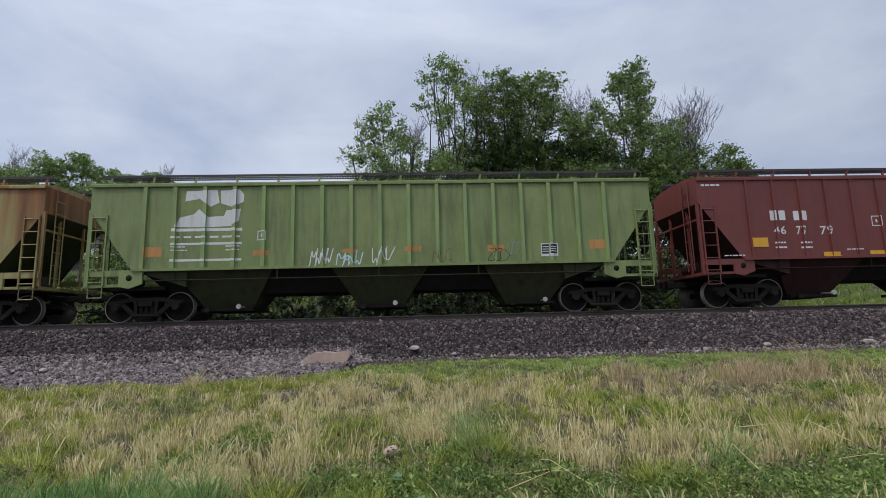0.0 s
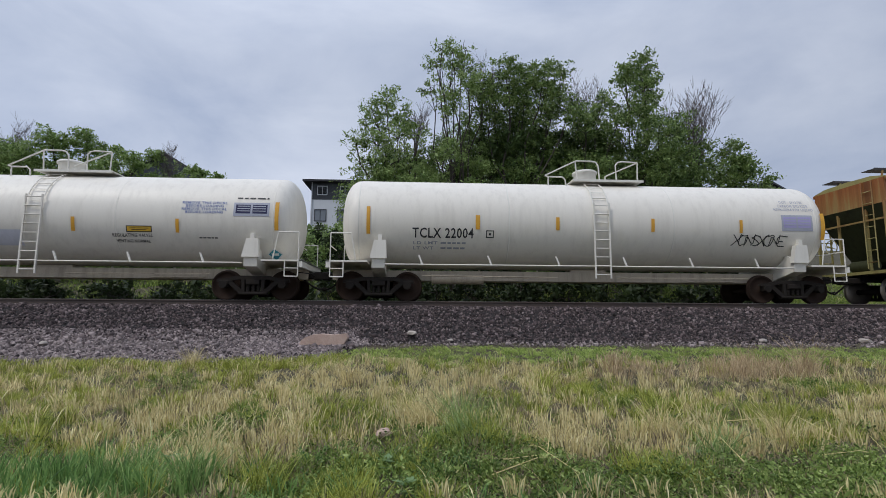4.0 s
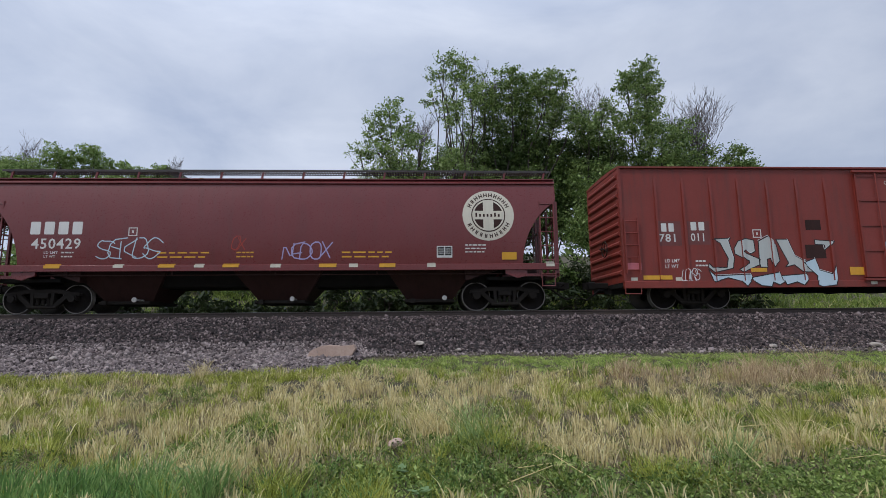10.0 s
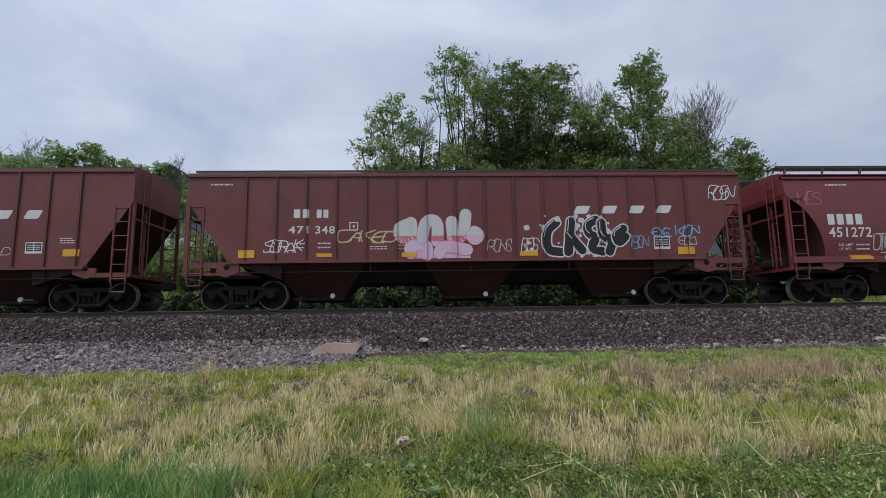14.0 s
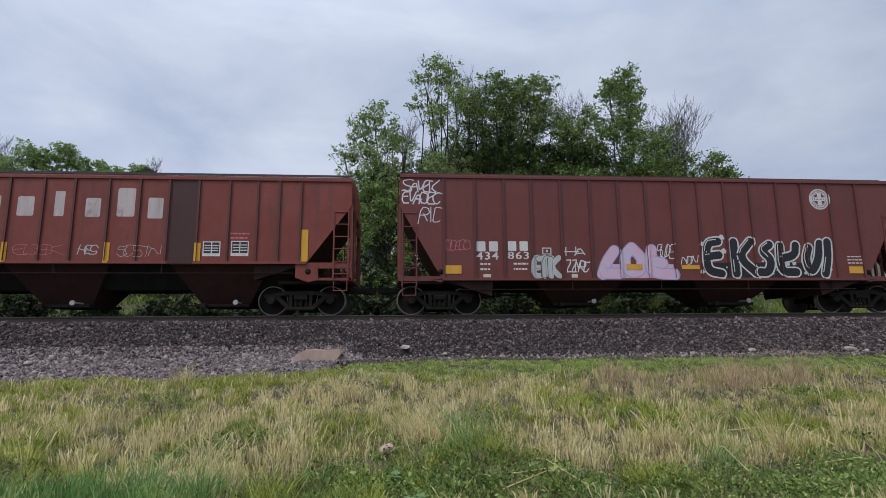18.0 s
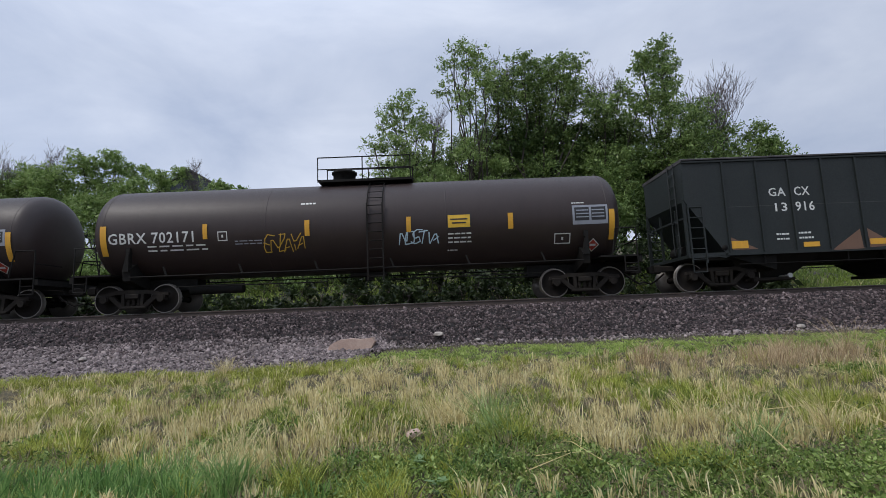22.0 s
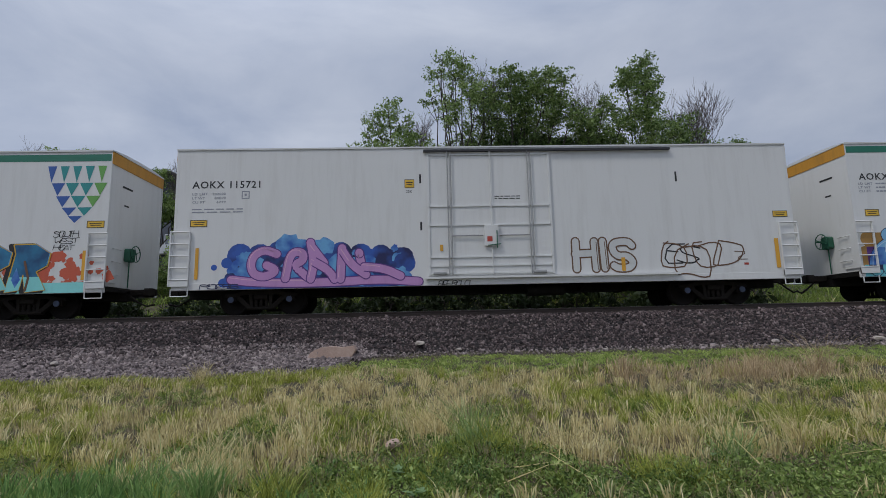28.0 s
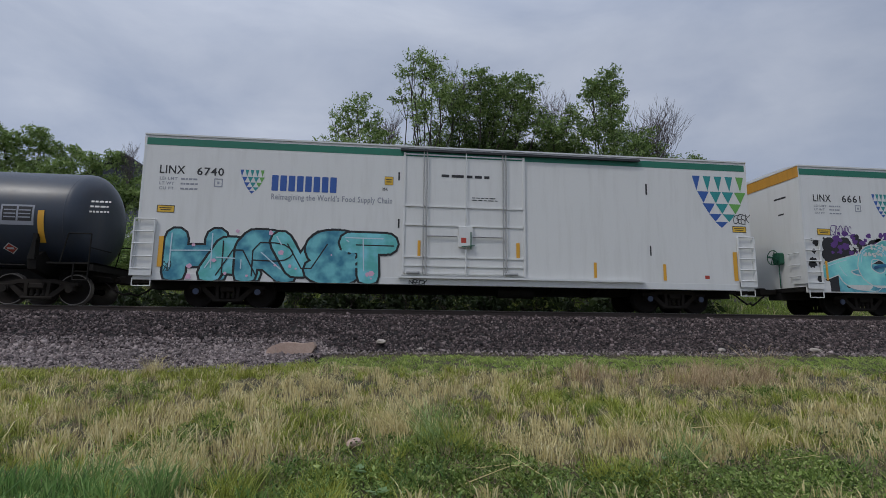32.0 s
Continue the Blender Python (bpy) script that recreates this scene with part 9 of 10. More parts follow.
# hopper g
blocks(hopper_g, -5.58, 2.56, -5.12, 2.84, 2, LETTER)
blocks(hopper_g, -4.60, 2.56, -4.17, 2.86, 2, LETTER)
text(hopper_g, '431', -5.60, 2.12, -5.14, 2.38, LETTER)
text(hopper_g, '240', -4.62, 2.12, -4.10, 2.38, LETTER)
bars(hopper_g, -5.56, 1.72, -5.14, 2.01, 2, LETTER)
bars(hopper_g, -4.63, 1.72, -4.18, 2.01, 2, LETTER)
outline(hopper_g, -3.43, 2.34, -3.11, 2.65, LETTER)
blocks(hopper_g, 2.61, 2.82, 5.69, 3.09, 4, LETTER, 0.5, 0.5)
tag(hopper_g, 'SANER', -8.03, 3.58, -6.82, 4.34, SP["white"], 0.05)
tag(hopper_g, 'SAR', -7.47, 2.81, -6.78, 3.33, SP["white"], 0.05)
for q in [(-6.66, 1.56, -6.10, 1.78), (-3.80, 1.62, -3.30, 1.79), (-1.10, 1.61, -0.60, 1.78), (0.88, 1.62, 1.42, 1.79), (3.57, 1.63, 4.12, 1.78)]:
    patch(hopper_g, *q, YELLOW)
bars(hopper_g, -0.19, 1.74, 0.41, 2.40, 4, FADED_OR)
tag(hopper_g, 'AWEEY', 0.72, 1.88, 2.55, 2.22, SP["cream"], 0.04)
tag(hopper_g, 'RSES', 1.28, 1.58, 2.51, 1.88, SP["cream"], 0.035)
plate(hopper_g, 5.40, 1.76, 5.90, 2.10, LETTER, INK)
patch(hopper_g, -6.62, 1.89, -6.13, 2.03, SP["sky"], "paint_patch")

# hopper g
patch(hopper_g, 6.52, 1.66, 7.01, 1.88, YELLOW)
bars(hopper_g, 6.40, 2.04, 6.83, 2.25, 3, LETTER)
tag(hopper_g, 'LD', 4.52, 1.72, 4.99, 1.96, SP["white"], 0.02)

# hopper h
tag(hopper_h, 'SAVEK', -8.27, 3.83, -7.17, 4.26, SP["white"], 0.05)
tag(hopper_h, 'EVADEC', -8.28, 3.44, -7.10, 3.83, SP["white"], 0.05)
tag(hopper_h, 'RIC', -7.74, 2.81, -7.10, 3.34, SP["white"], 0.035)
blocks(hopper_h, -5.95, 1.94, -5.27, 2.26, 2, LETTER)
blocks(hopper_h, -4.95, 1.96, -4.32, 2.27, 2, LETTER)
text(hopper_h, '434', -5.96, 1.68, -5.26, 1.93, LETTER)
text(hopper_h, '863', -4.97, 1.70, -4.29, 1.94, LETTER)
bars(hopper_h, -5.84, 1.30, -5.50, 1.63, 2, LETTER)
bars(hopper_h, -4.79, 1.31, -4.32, 1.64, 2, LETTER)
tag(hopper_h, 'OCECO', -6.93, 1.97, -6.18, 2.31, SP["rose"], 0.02)
graffiti(hopper_h, 'ETPK', -4.25, 1.06, -3.23, 1.86, [(1, SP["silver"])], SP["darkred"], 0.22, 0.02, 5, 0.08, (), (), 0.3)
outline(hopper_h, -3.86, 1.85, -3.57, 2.07, LETTER)
tag(hopper_h, 'HA', -3.14, 1.82, -2.48, 2.11, SP["white"], 0.04)
tag(hopper_h, 'ZZNRC', -3.13, 1.30, -2.39, 1.68, SP["white"], 0.045)
fat(hopper_h, "pink bubble graffiti with lilac edges", [
    [[(-1.95, 1.22), (-1.80, 1.62), (-1.52, 1.98)], [(-1.85, 1.25), (-1.35, 1.25)]],
    [[(-0.95, 2.08), (-1.22, 1.80), (-1.15, 1.32), (-0.72, 1.28), (-0.60, 1.72), (-0.95, 2.08)]],
    [[(-0.30, 2.02), (-0.38, 1.62), (-0.34, 1.26), (0.42, 1.22)], [(-0.30, 1.66), (0.05, 1.58)]]],
    0.32, [(1, SP["pink_fade"])], SP["lilac"], 0.03, 1.06, 2.3, [([rect(-2.0, 1.10, 0.4, 1.55)], SP["pink_fade"])], (), SP["off_white"])
tag(hopper_h, 'SUDE', -0.15, 1.74, 0.43, 2.20, SP["white"], 0.03)
tag(hopper_h, 'NON', 0.66, 1.55, 1.20, 1.84, SP["white"], 0.03)
fat(hopper_h, "black graffiti letters outlined in white", [
    [[(1.95, 2.30), (1.55, 2.25), (1.50, 1.35), (2.0, 1.25)], [(1.55, 1.80), (1.95, 1.85)]],
    [[(2.50, 1.25), (2.48, 2.28)], [(3.05, 2.30), (2.60, 1.80), (3.20, 1.25)]],
    [[(3.70, 2.20), (3.40, 2.0), (3.75, 1.70), (3.60, 1.28), (3.30, 1.30)]],
    [[(4.05, 2.15), (4.0, 1.30), (4.55, 1.30)], [(4.10, 1.75), (4.55, 1.85), (4.60, 2.18)]],
    [[(5.05, 2.10), (4.90, 1.70), (5.05, 1.25), (5.35, 1.70), (5.45, 2.25)]],
    [[(5.55, 1.25), (5.70, 1.80), (5.72, 2.30)]]],
    0.26, [(1, SP["black"])], SP["off_white"], 0.05, 1.06, 2.5, [([rect(1.6, 1.12, 5.6, 1.6)], SP["black"]), (specks(1.3, 1.15, 5.9, 2.5, 30, 0.08, 9), SP["off_white"])], (), SP["off_white"])
emblem(hopper_h, 5.28, 3.41, 5.99, 4.09, LETTER, MINERAL)
for q in [(-6.93, 1.24, -6.43, 1.50), (-1.16, 1.37, -0.64, 1.55), (0.66, 1.39, 1.26, 1.52), (6.38, 1.26, 6.87, 1.49)]:
    patch(hopper_h, *q, YELLOW)
bars(hopper_h, 6.37, 1.55, 6.90, 1.87, 3, LETTER)
for q in [(-5.75, 1.13, -5.51, 1.23), (-2.95, 1.12, -2.75, 1.23), (7.64, 1.14, 7.87, 1.23)]:
    patch(hopper_h, *q, CREAM, "white_square")

# hopper i
for q in [(-3.91, 1.62, -3.15, 4.18), (3.21, 1.51, 3.98, 4.09)]:
    patch(hopper_i, *q, SP["darkred"], "dark_panel")
blocks(hopper_i, -2.93, 2.91, -2.52, 3.82, 1, WORN_WHITE, 0.0, 0.0)
blocks(hopper_i, -2.02, 2.93, -1.62, 3.56, 1, WORN_WHITE, 0.0, 0.0)
blocks(hopper_i, -1.15, 2.95, -0.68, 3.54, 1, WORN_WHITE, 0.0, 0.0)
blocks(hopper_i, -0.11, 2.95, 0.17, 3.71, 1, WORN_WHITE, 0.0, 0.0)
blocks(hopper_i, 0.77, 2.93, 1.20, 3.51, 1, WORN_WHITE, 0.0, 0.0)
blocks(hopper_i, 1.67, 2.95, 2.18, 3.83, 1, WORN_WHITE, 0.0, 0.0)
blocks(hopper_i, 2.56, 2.90, 3.00, 3.54, 1, WORN_WHITE, 0.0, 0.0)
blocks(hopper_i, -6.90, 2.23, -6.62, 2.50, 1, LETTER, 0.0, 0.0)
blocks(hopper_i, -6.17, 2.25, -5.89, 2.52, 1, LETTER, 0.0, 0.0)
blocks(hopper_i, -5.36, 2.25, -5.10, 2.52, 1, LETTER, 0.0, 0.0)
blocks(hopper_i, -4.54, 2.28, -4.23, 2.54, 1, LETTER, 0.0, 0.0)
text(hopper_i, '31', -7.01, 1.77, -6.62, 2.03, LETTER)
text(hopper_i, '55', -6.23, 1.80, -5.87, 2.04, LETTER)
text(hopper_i, '09', -5.51, 1.80, -4.97, 2.06, LETTER)
for q in [(-7.23, 1.63, -7.05, 2.61), (-4.07, 1.60, -3.91, 2.15), (-1.44, 1.57, -1.29, 2.16), (1.43, 1.55, 1.57, 2.16), (4.00, 1.61, 4.17, 2.16), (7.12, 1.60, 7.33, 2.59)]:
    patch(hopper_i, *q, YELLOW)
bars(hopper_i, -3.83, 1.79, -3.39, 2.12, 2, LETTER)
bars(hopper_i, -2.97, 1.77, -2.48, 2.12, 2, LETTER)
plate(hopper_i, 4.23, 1.76, 4.74, 2.21, LETTER, INK)
plate(hopper_i, 5.05, 1.77, 5.57, 2.23, LETTER, INK)
tag(hopper_i, 'HES', 0.67, 1.81, 1.20, 2.09, SP["silver"], 0.03)
tag(hopper_i, 'SCSTN', 1.73, 1.74, 2.98, 2.09, SP["silver"], 0.015)
bars(hopper_i, 5.01, 2.26, 5.57, 2.52, 2, SP["rose"])
tag(hopper_i, 'SR', -8.12, 3.26, -7.39, 3.86, SP["rose"], 0.02)
tag(hopper_i, 'EOSK', -1.15, 1.79, 0.24, 2.10, SP["rose"], 0.015)
bars(hopper_i, -6.24, 1.62, -5.83, 1.74, 1, LETTER)

# hopper j
painted(hopper_j, "weld_seam", [([rect(-6.2, 2.555, 6.28, 2.572)], GRATE)], "pale weld seam along the side")
text(hopper_j, 'GA', -4.84, 2.85, -4.31, 3.12, LETTER)
text(hopper_j, 'CX', -4.04, 2.85, -3.56, 3.13, LETTER)
text(hopper_j, '13', -4.69, 2.37, -4.31, 2.64, LETTER)
text(hopper_j, '916', -4.05, 2.36, -3.46, 2.66, LETTER)
blocks(hopper_j, 2.54, 3.07, 3.09, 3.67, 1, LETTER, 0.0, 0.0)
blocks(hopper_j, 3.58, 3.04, 4.15, 3.67, 1, LETTER, 0.0, 0.0)
blocks(hopper_j, 4.63, 3.05, 5.07, 3.66, 1, LETTER, 0.0, 0.0)
blocks(hopper_j, 5.62, 3.05, 6.17, 3.66, 1, LETTER, 0.0, 0.0)
for q in [(6.53, 2.93, 6.92, 3.90), (7.03, 2.94, 7.40, 3.89)]:
    patch(hopper_j, *q, SP["vermilion"], "red_panel")
bars(hopper_j, -4.75, 1.43, -4.34, 1.73, 2, LETTER)
bars(hopper_j, -4.06, 1.44, -3.62, 1.75, 2, LETTER)
painted(hopper_j, "rust_patch", [([[(-3.11, 1.09), (-2.16, 1.73), (-2.12, 1.11)], [(-1.92, 1.14), (-1.94, 1.74), (-1.07, 1.17)], [(1.19, 1.11), (2.15, 1.66), (2.14, 1.15)], [(2.41, 1.19), (2.42, 1.56), (3.24, 1.17)], [(-6.15, 1.22), (-6.18, 1.62), (-5.35, 1.22)]], SP["rust"])])
for q in [(-6.19, 1.26, -5.66, 1.49), (-3.96, 1.23, -3.46, 1.38), (-1.91, 1.23, -1.25, 1.41), (0.36, 1.29, 0.84, 1.41), (3.64, 1.25, 4.12, 1.39), (5.78, 1.25, 6.31, 1.50)]:
    patch(hopper_j, *q, YELLOW)
plate(hopper_j, 3.66, 1.42, 4.12, 1.76, LETTER, INK)
bars(hopper_j, 4.49, 1.29, 5.20, 1.77, 3, LETTER)
bars(hopper_j, -0.61, 1.29, -0.19, 1.50, 2, LETTER)
patch(hopper_j, 0.46, 1.43, 0.76, 1.60, LETTER, "stencil")

# tank d
text(tank_d, 'GBRX 702171', -7.66, 2.13, -5.02, 2.47, LETTER)
bars(tank_d, -6.47, 1.85, -4.62, 2.10, 2, LETTER)
for q in [(-7.90, 1.80, -7.71, 2.71), (-4.73, 2.20, -4.59, 2.67), (-1.58, 2.18, -1.43, 2.67), (1.57, 2.18, 1.71, 2.65), (4.72, 2.16, 4.88, 2.65), (7.86, 1.73, 8.03, 2.65)]:
    patch(tank_d, *q, YELLOW)
outline(tank_d, -4.28, 2.13, -3.98, 2.42, LETTER)
tag(tank_d, 'ENZAYA', -2.89, 1.74, -1.60, 2.28, SP["gold"], 0.035)
tag(tank_d, 'NOSTIA', 1.32, 1.82, 2.57, 2.24, SP["ice"], 0.045)
patch(tank_d, 2.83, 2.24, 3.57, 2.68, LEMON, "sign")
bars(tank_d, 2.85, 1.77, 3.58, 2.14, 3, LETTER)
plate(tank_d, 6.73, 2.21, 7.83, 2.81, SP["grey"], INK)
outline(tank_d, 6.16, 1.66, 6.66, 1.97, LETTER)
diamond(tank_d, 7.18, 1.40, 7.59, 1.79, SP["red"], LETTER)
bars(tank_d, -1.72, 3.14, -1.24, 3.30, 1, LETTER)
bars(tank_d, 6.73, 2.84, 7.11, 2.94, 1, LETTER)
bars(tank_d, -3.76, 1.98, -2.82, 2.15, 2, SP["grey"])
bars(tank_d, 2.82, 1.55, 3.14, 1.65, 1, LETTER)

# tank e
text(tank_e, 'GBRX 702102', -7.86, 2.07, -5.21, 2.38, LETTER)
bars(tank_e, -6.68, 1.80, -4.82, 2.07, 2, LETTER)
for q in [(-8.12, 1.74, -7.96, 2.63), (-4.98, 2.17, -4.84, 2.66), (-1.77, 2.15, -1.63, 2.64), (1.31, 2.15, 1.46, 2.65), (4.50, 2.17, 4.65, 2.65), (7.68, 1.76, 7.85, 2.65)]:
    patch(tank_e, *q, YELLOW)
graffiti(tank_e, 'DUSEK', -4.81, 1.39, -2.58, 2.14, [(1, SP["black"])], SP["silver"], 0.24, 0.025, 7, 0.06, (), (), 0.1, 0.0, "black graffiti with thin silver outlines", wild=True)
tag(tank_e, 'SHNWOS', -2.54, 1.60, -1.28, 2.03, SP["brown"], 0.025)
patch(tank_e, 2.56, 2.23, 3.33, 2.64, LEMON, "sign")
bars(tank_e, 2.62, 1.75, 3.33, 2.12, 3, LETTER)
plate(tank_e, 6.53, 2.24, 7.66, 2.75, SP["grey"], INK)
diamond(tank_e, 7.15, 1.41, 7.57, 1.78, SP["red"], LETTER)
outline(tank_e, 5.97, 1.65, 6.49, 1.97, LETTER)
bars(tank_e, 1.09, 3.12, 1.60, 3.25, 1, LETTER)
outline(tank_e, -4.50, 2.13, -4.22, 2.37, LETTER)
bars(tank_e, 1.11, 1.51, 2.12, 1.81, 3, SP["grey"])

# reef a
text(reef_a, 'AOKX 115662', -9.32, 3.88, -7.13, 4.11, INK)
load_lines(reef_a, -9.37, 3.44, -8.33, 3.82, SP["grey"], ("LD LMT", "LT WT", "CU FT"))
outline(reef_a, -7.79, 3.54, -7.52, 3.79, SP["grey"])
for q in [(-2.68, 3.84, -2.41, 4.09), (-9.28, 2.69, -8.82, 2.91), (8.97, 2.68, 9.47, 2.93)]:
    patch(reef_a, *q, LEMON, "sign")
pen = functools.partial(drawn, -9.40, 4.90, 88)
fat(reef_a, "blue graffiti letters over an ochre cloud", [
    pen((20, 345, 25, 310, 55, 280, 110, 262, 100, 240, 66, 250), (64, 285, 58, 345)),
    pen((128, 262, 106, 325, 130, 345, 162, 305, 172, 250)),
    pen((172, 248, 222, 268, 292, 240, 284, 262), (196, 268, 184, 342), (226, 270, 268, 325, 236, 345)),
    pen((350, 240, 352, 280, 312, 305, 308, 342, 345, 342)),
    pen((340, 248, 404, 240, 420, 265, 372, 295, 386, 342, 436, 340)),
    pen((436, 240, 428, 272, 486, 256), (424, 284, 452, 338)),
    pen((562, 250, 520, 236, 498, 258, 540, 280, 588, 278, 568, 308, 506, 306, 482, 284), (492, 320, 590, 338))],
    0.43, [(0.24, SP["cyan"]), (0.60, SP["blue_fade"]), (1, SP["sky_fade"])], SP["navy"], 0.022, 0.75, 2.3, [(blobs(-9.62, 0.75, -2.25, 2.36, 0.3, 9, 15), SP["ochre"]), (specks(-2.6, 0.78, -1.6, 1.7, 26, 0.16, 3), SP["ochre"]), ([rect(-9.55, 0.75, -2.75, 1.12)], SP["cyan"]), ([rect(-9.4, 1.12, -2.8, 1.7)], SP["plum"])], [(ribbon([(-4.55, 1.62), (-4.5, 1.55)], 0.12), SP["magenta"]), (ribbon([(-6.95, 1.45), (-6.9, 1.25)], 0.18), SP["ochre"])], SP["ice"])
pen = functools.partial(drawn, 1.95, 4.94, 88)
fat(reef_a, "turquoise graffiti with red edges and purple puffs", [
    pen((40, 262, 130, 256), (104, 262, 84, 300, 46, 322, 28, 300)),
    pen((150, 262, 138, 325), (146, 262, 190, 268, 160, 296, 206, 335)),
    pen((214, 232, 180, 335), (216, 236, 232, 280, 246, 338), (196, 300, 238, 298)),
    pen((270, 240, 256, 330), (268, 246, 318, 272, 312, 312, 262, 332)),
    pen((338, 258, 420, 258, 452, 272), (372, 266, 336, 335)),
    pen((430, 282, 372, 292, 420, 312, 452, 330), (400, 335, 480, 330, 530, 338))],
    0.21, [(0.45, SP["sea_light"]), (1, SP["cyan"])], SP["vermilion"], 0.04, 0.75, 2.3,
    [([ring(1.90, 0.92, 0.42, 0.17), ring(2.25, 1.35, 0.32, 0.30), ring(4.02, 2.15, 0.36, 0.28), ring(4.45, 2.22, 0.28, 0.22), ring(7.75, 1.32, 0.42, 0.30), ring(8.1, 1.02, 0.55, 0.24), ring(3.2, 0.95, 0.8, 0.18), ring(6.4, 1.35, 0.4, 0.4)], SP["plum"]), ([ring(2.75, 1.98, 0.34, 0.24), ring(5.15, 2.1, 0.3, 0.26), ring(6.95, 1.90, 0.36, 0.22), ring(2.06, 1.72, 0.16, 0.14)], SP["rose"]), ([ring(4.7, 1.22, 2.2, 0.46), ring(3.1, 1.15, 0.8, 0.38), ring(6.7, 1.12, 0.9, 0.36)], SP["red"])],
    [([q for k in range(9) for q in ribbon([(2.6 + 0.55 * k, 1.1 + 0.16 * (k % 3)), (2.85 + 0.55 * k, 1.5 + 0.1 * (k % 2)), (3.0 + 0.55 * k, 1.25)], 0.028)], SP["red"])], SP["ice"])
painted(reef_a, "graffiti_tail", [([[(7.55, 1.13), (7.83, 1.57), (8.15, 1.57), (8.17, 1.29), (8.52, 1.18), (8.51, 0.97), (7.63, 0.87)]], SP["plum"])])
tag(reef_a, 'PRINES', 8.83, 2.97, 9.60, 3.33, SP["red"], 0.025)
tag(reef_a, 'CLOD', 7.97, 1.78, 8.59, 2.14, SP["red"], 0.02)
tag(reef_a, 'SRO', 1.99, 2.01, 2.38, 2.26, SP["red"], 0.02)
tag(reef_a, 'PK', 9.01, 0.88, 9.31, 1.08, SP["red"], 0.02)
for q in [(-1.64, 1.64, -1.54, 2.10), (1.45, 1.66, 1.56, 2.12), (8.86, 1.09, 9.02, 2.01)]:
    patch(reef_a, *q, YELLOW)
bars(reef_a, 0.06, 3.36, 0.94, 3.52, 2, INK)
for q in [(-2.23, 3.94, -2.17, 4.23), (-2.23, 2.44, -2.18, 2.74), (5.94, 3.95, 5.99, 4.26)]:
    patch(reef_a, *q, INK, "hinge_mark")

# reef b
for car in (reef_a, reef_b, reef_c, reef_d):
    text(car, "25K", -2.60, 3.66, -2.42, 3.75, INK)
text(reef_b, 'AOKX 115721', -9.18, 3.88, -7.11, 4.11, INK)
load_lines(reef_b, -9.17, 3.38, -8.15, 3.77, SP["grey"], ("LD LMT", "LT WT", "CU FT"), ("202000", "84000", "6779"))
outline(reef_b, -7.67, 3.54, -7.43, 3.79, SP["grey"])
bars(reef_b, -9.16, 3.09, -7.62, 3.27, 2, SP["grey"])
for q in [(-9.19, 2.68, -8.68, 2.89), (9.02, 2.71, 9.50, 2.91), (-2.65, 3.82, -2.35, 4.09)]:
    patch(reef_b, *q, LEMON, "sign")
fat(reef_b, "mauve graffiti letters over a blue cloud", [
    [[(-7.9, 1.04), (-7.1, 0.93), (-5.0, 0.90), (-3.4, 0.98), (-2.25, 0.88)]],
    [[(-6.55, 1.80), (-6.95, 1.96), (-7.32, 1.70), (-7.30, 1.22), (-6.9, 1.08), (-6.52, 1.30), (-6.85, 1.46)]],
    [[(-6.28, 1.05), (-6.15, 1.84), (-5.76, 1.86), (-5.74, 1.58), (-6.05, 1.46), (-5.62, 1.08)]],
    [[(-5.52, 1.02), (-5.42, 1.5), (-5.54, 2.14)], [(-5.44, 1.55), (-4.98, 1.28), (-4.80, 1.0)], [(-5.50, 2.0), (-5.12, 1.5)]],
    [[(-4.62, 1.0), (-4.58, 1.95)], [(-4.56, 1.86), (-4.28, 1.42), (-3.85, 1.12)], [(-4.06, 1.80), (-3.95, 1.22)]],
    [[(-3.9, 1.36), (-3.3, 1.30), (-2.8, 1.06)]]],
    0.24, [(1, SP["mauve"])], SP["plum"], 0.03, 0.75, 2.3, [(blobs(-8.0, 0.75, -2.45, 2.14, 0.34, 9, 35), SP["night_fade"]), (specks(-7.9, 0.95, -2.6, 2.1, 22, 0.30, 36), SP["blue_fade"]), ([ring(-8.42, 1.42, 0.09, 0.09), ring(-8.05, 1.55, 0.16, 0.16), ring(-8.1, 0.95, 0.18, 0.14)], SP["blue"])], (), SP["pink"])
graffiti(reef_b, 'HIS', 2.47, 1.02, 4.55, 2.22, [(1, SP["off_white"])], SP["brown"], 0.17, 0.045, 38, 0.06, (), (), 0.05, 0.0, "brown outlined sketchy graffiti letters")
tag(reef_b, 'O', 5.14, 1.15, 6.07, 2.02, SP["brown"], 0.05)
tag(reef_b, 'O', 5.74, 0.82, 6.73, 1.89, SP["brown"], 0.05)
tag(reef_b, 'O', 6.30, 1.13, 7.20, 1.95, SP["brown"], 0.05)
tag(reef_b, 'O', 6.97, 1.19, 7.84, 1.98, SP["brown"], 0.05)
tag(reef_b, 'ES', 5.40, 1.29, 6.48, 1.89, SP["black"], 0.05)
tag(reef_b, 'Z', 7.65, 1.36, 8.10, 1.63, SP["brown"], 0.03)
for q in [(-8.99, 1.07, -8.89, 2.02), (8.96, 1.09, 9.09, 2.02), (-1.58, 1.80, -1.49, 1.99), (4.04, 1.08, 4.16, 1.50)]:
    patch(reef_b, *q, YELLOW)
patch(reef_b, 7.93, 1.20, 8.07, 1.27, SP["red"], "tag_mark")
tag(reef_b, 'PEEROLO', -1.67, 0.71, -0.69, 0.90, SP["black"], 0.025)
tag(reef_b, 'POESS', -8.79, 0.77, -7.70, 0.91, SP["navy"], 0.03)
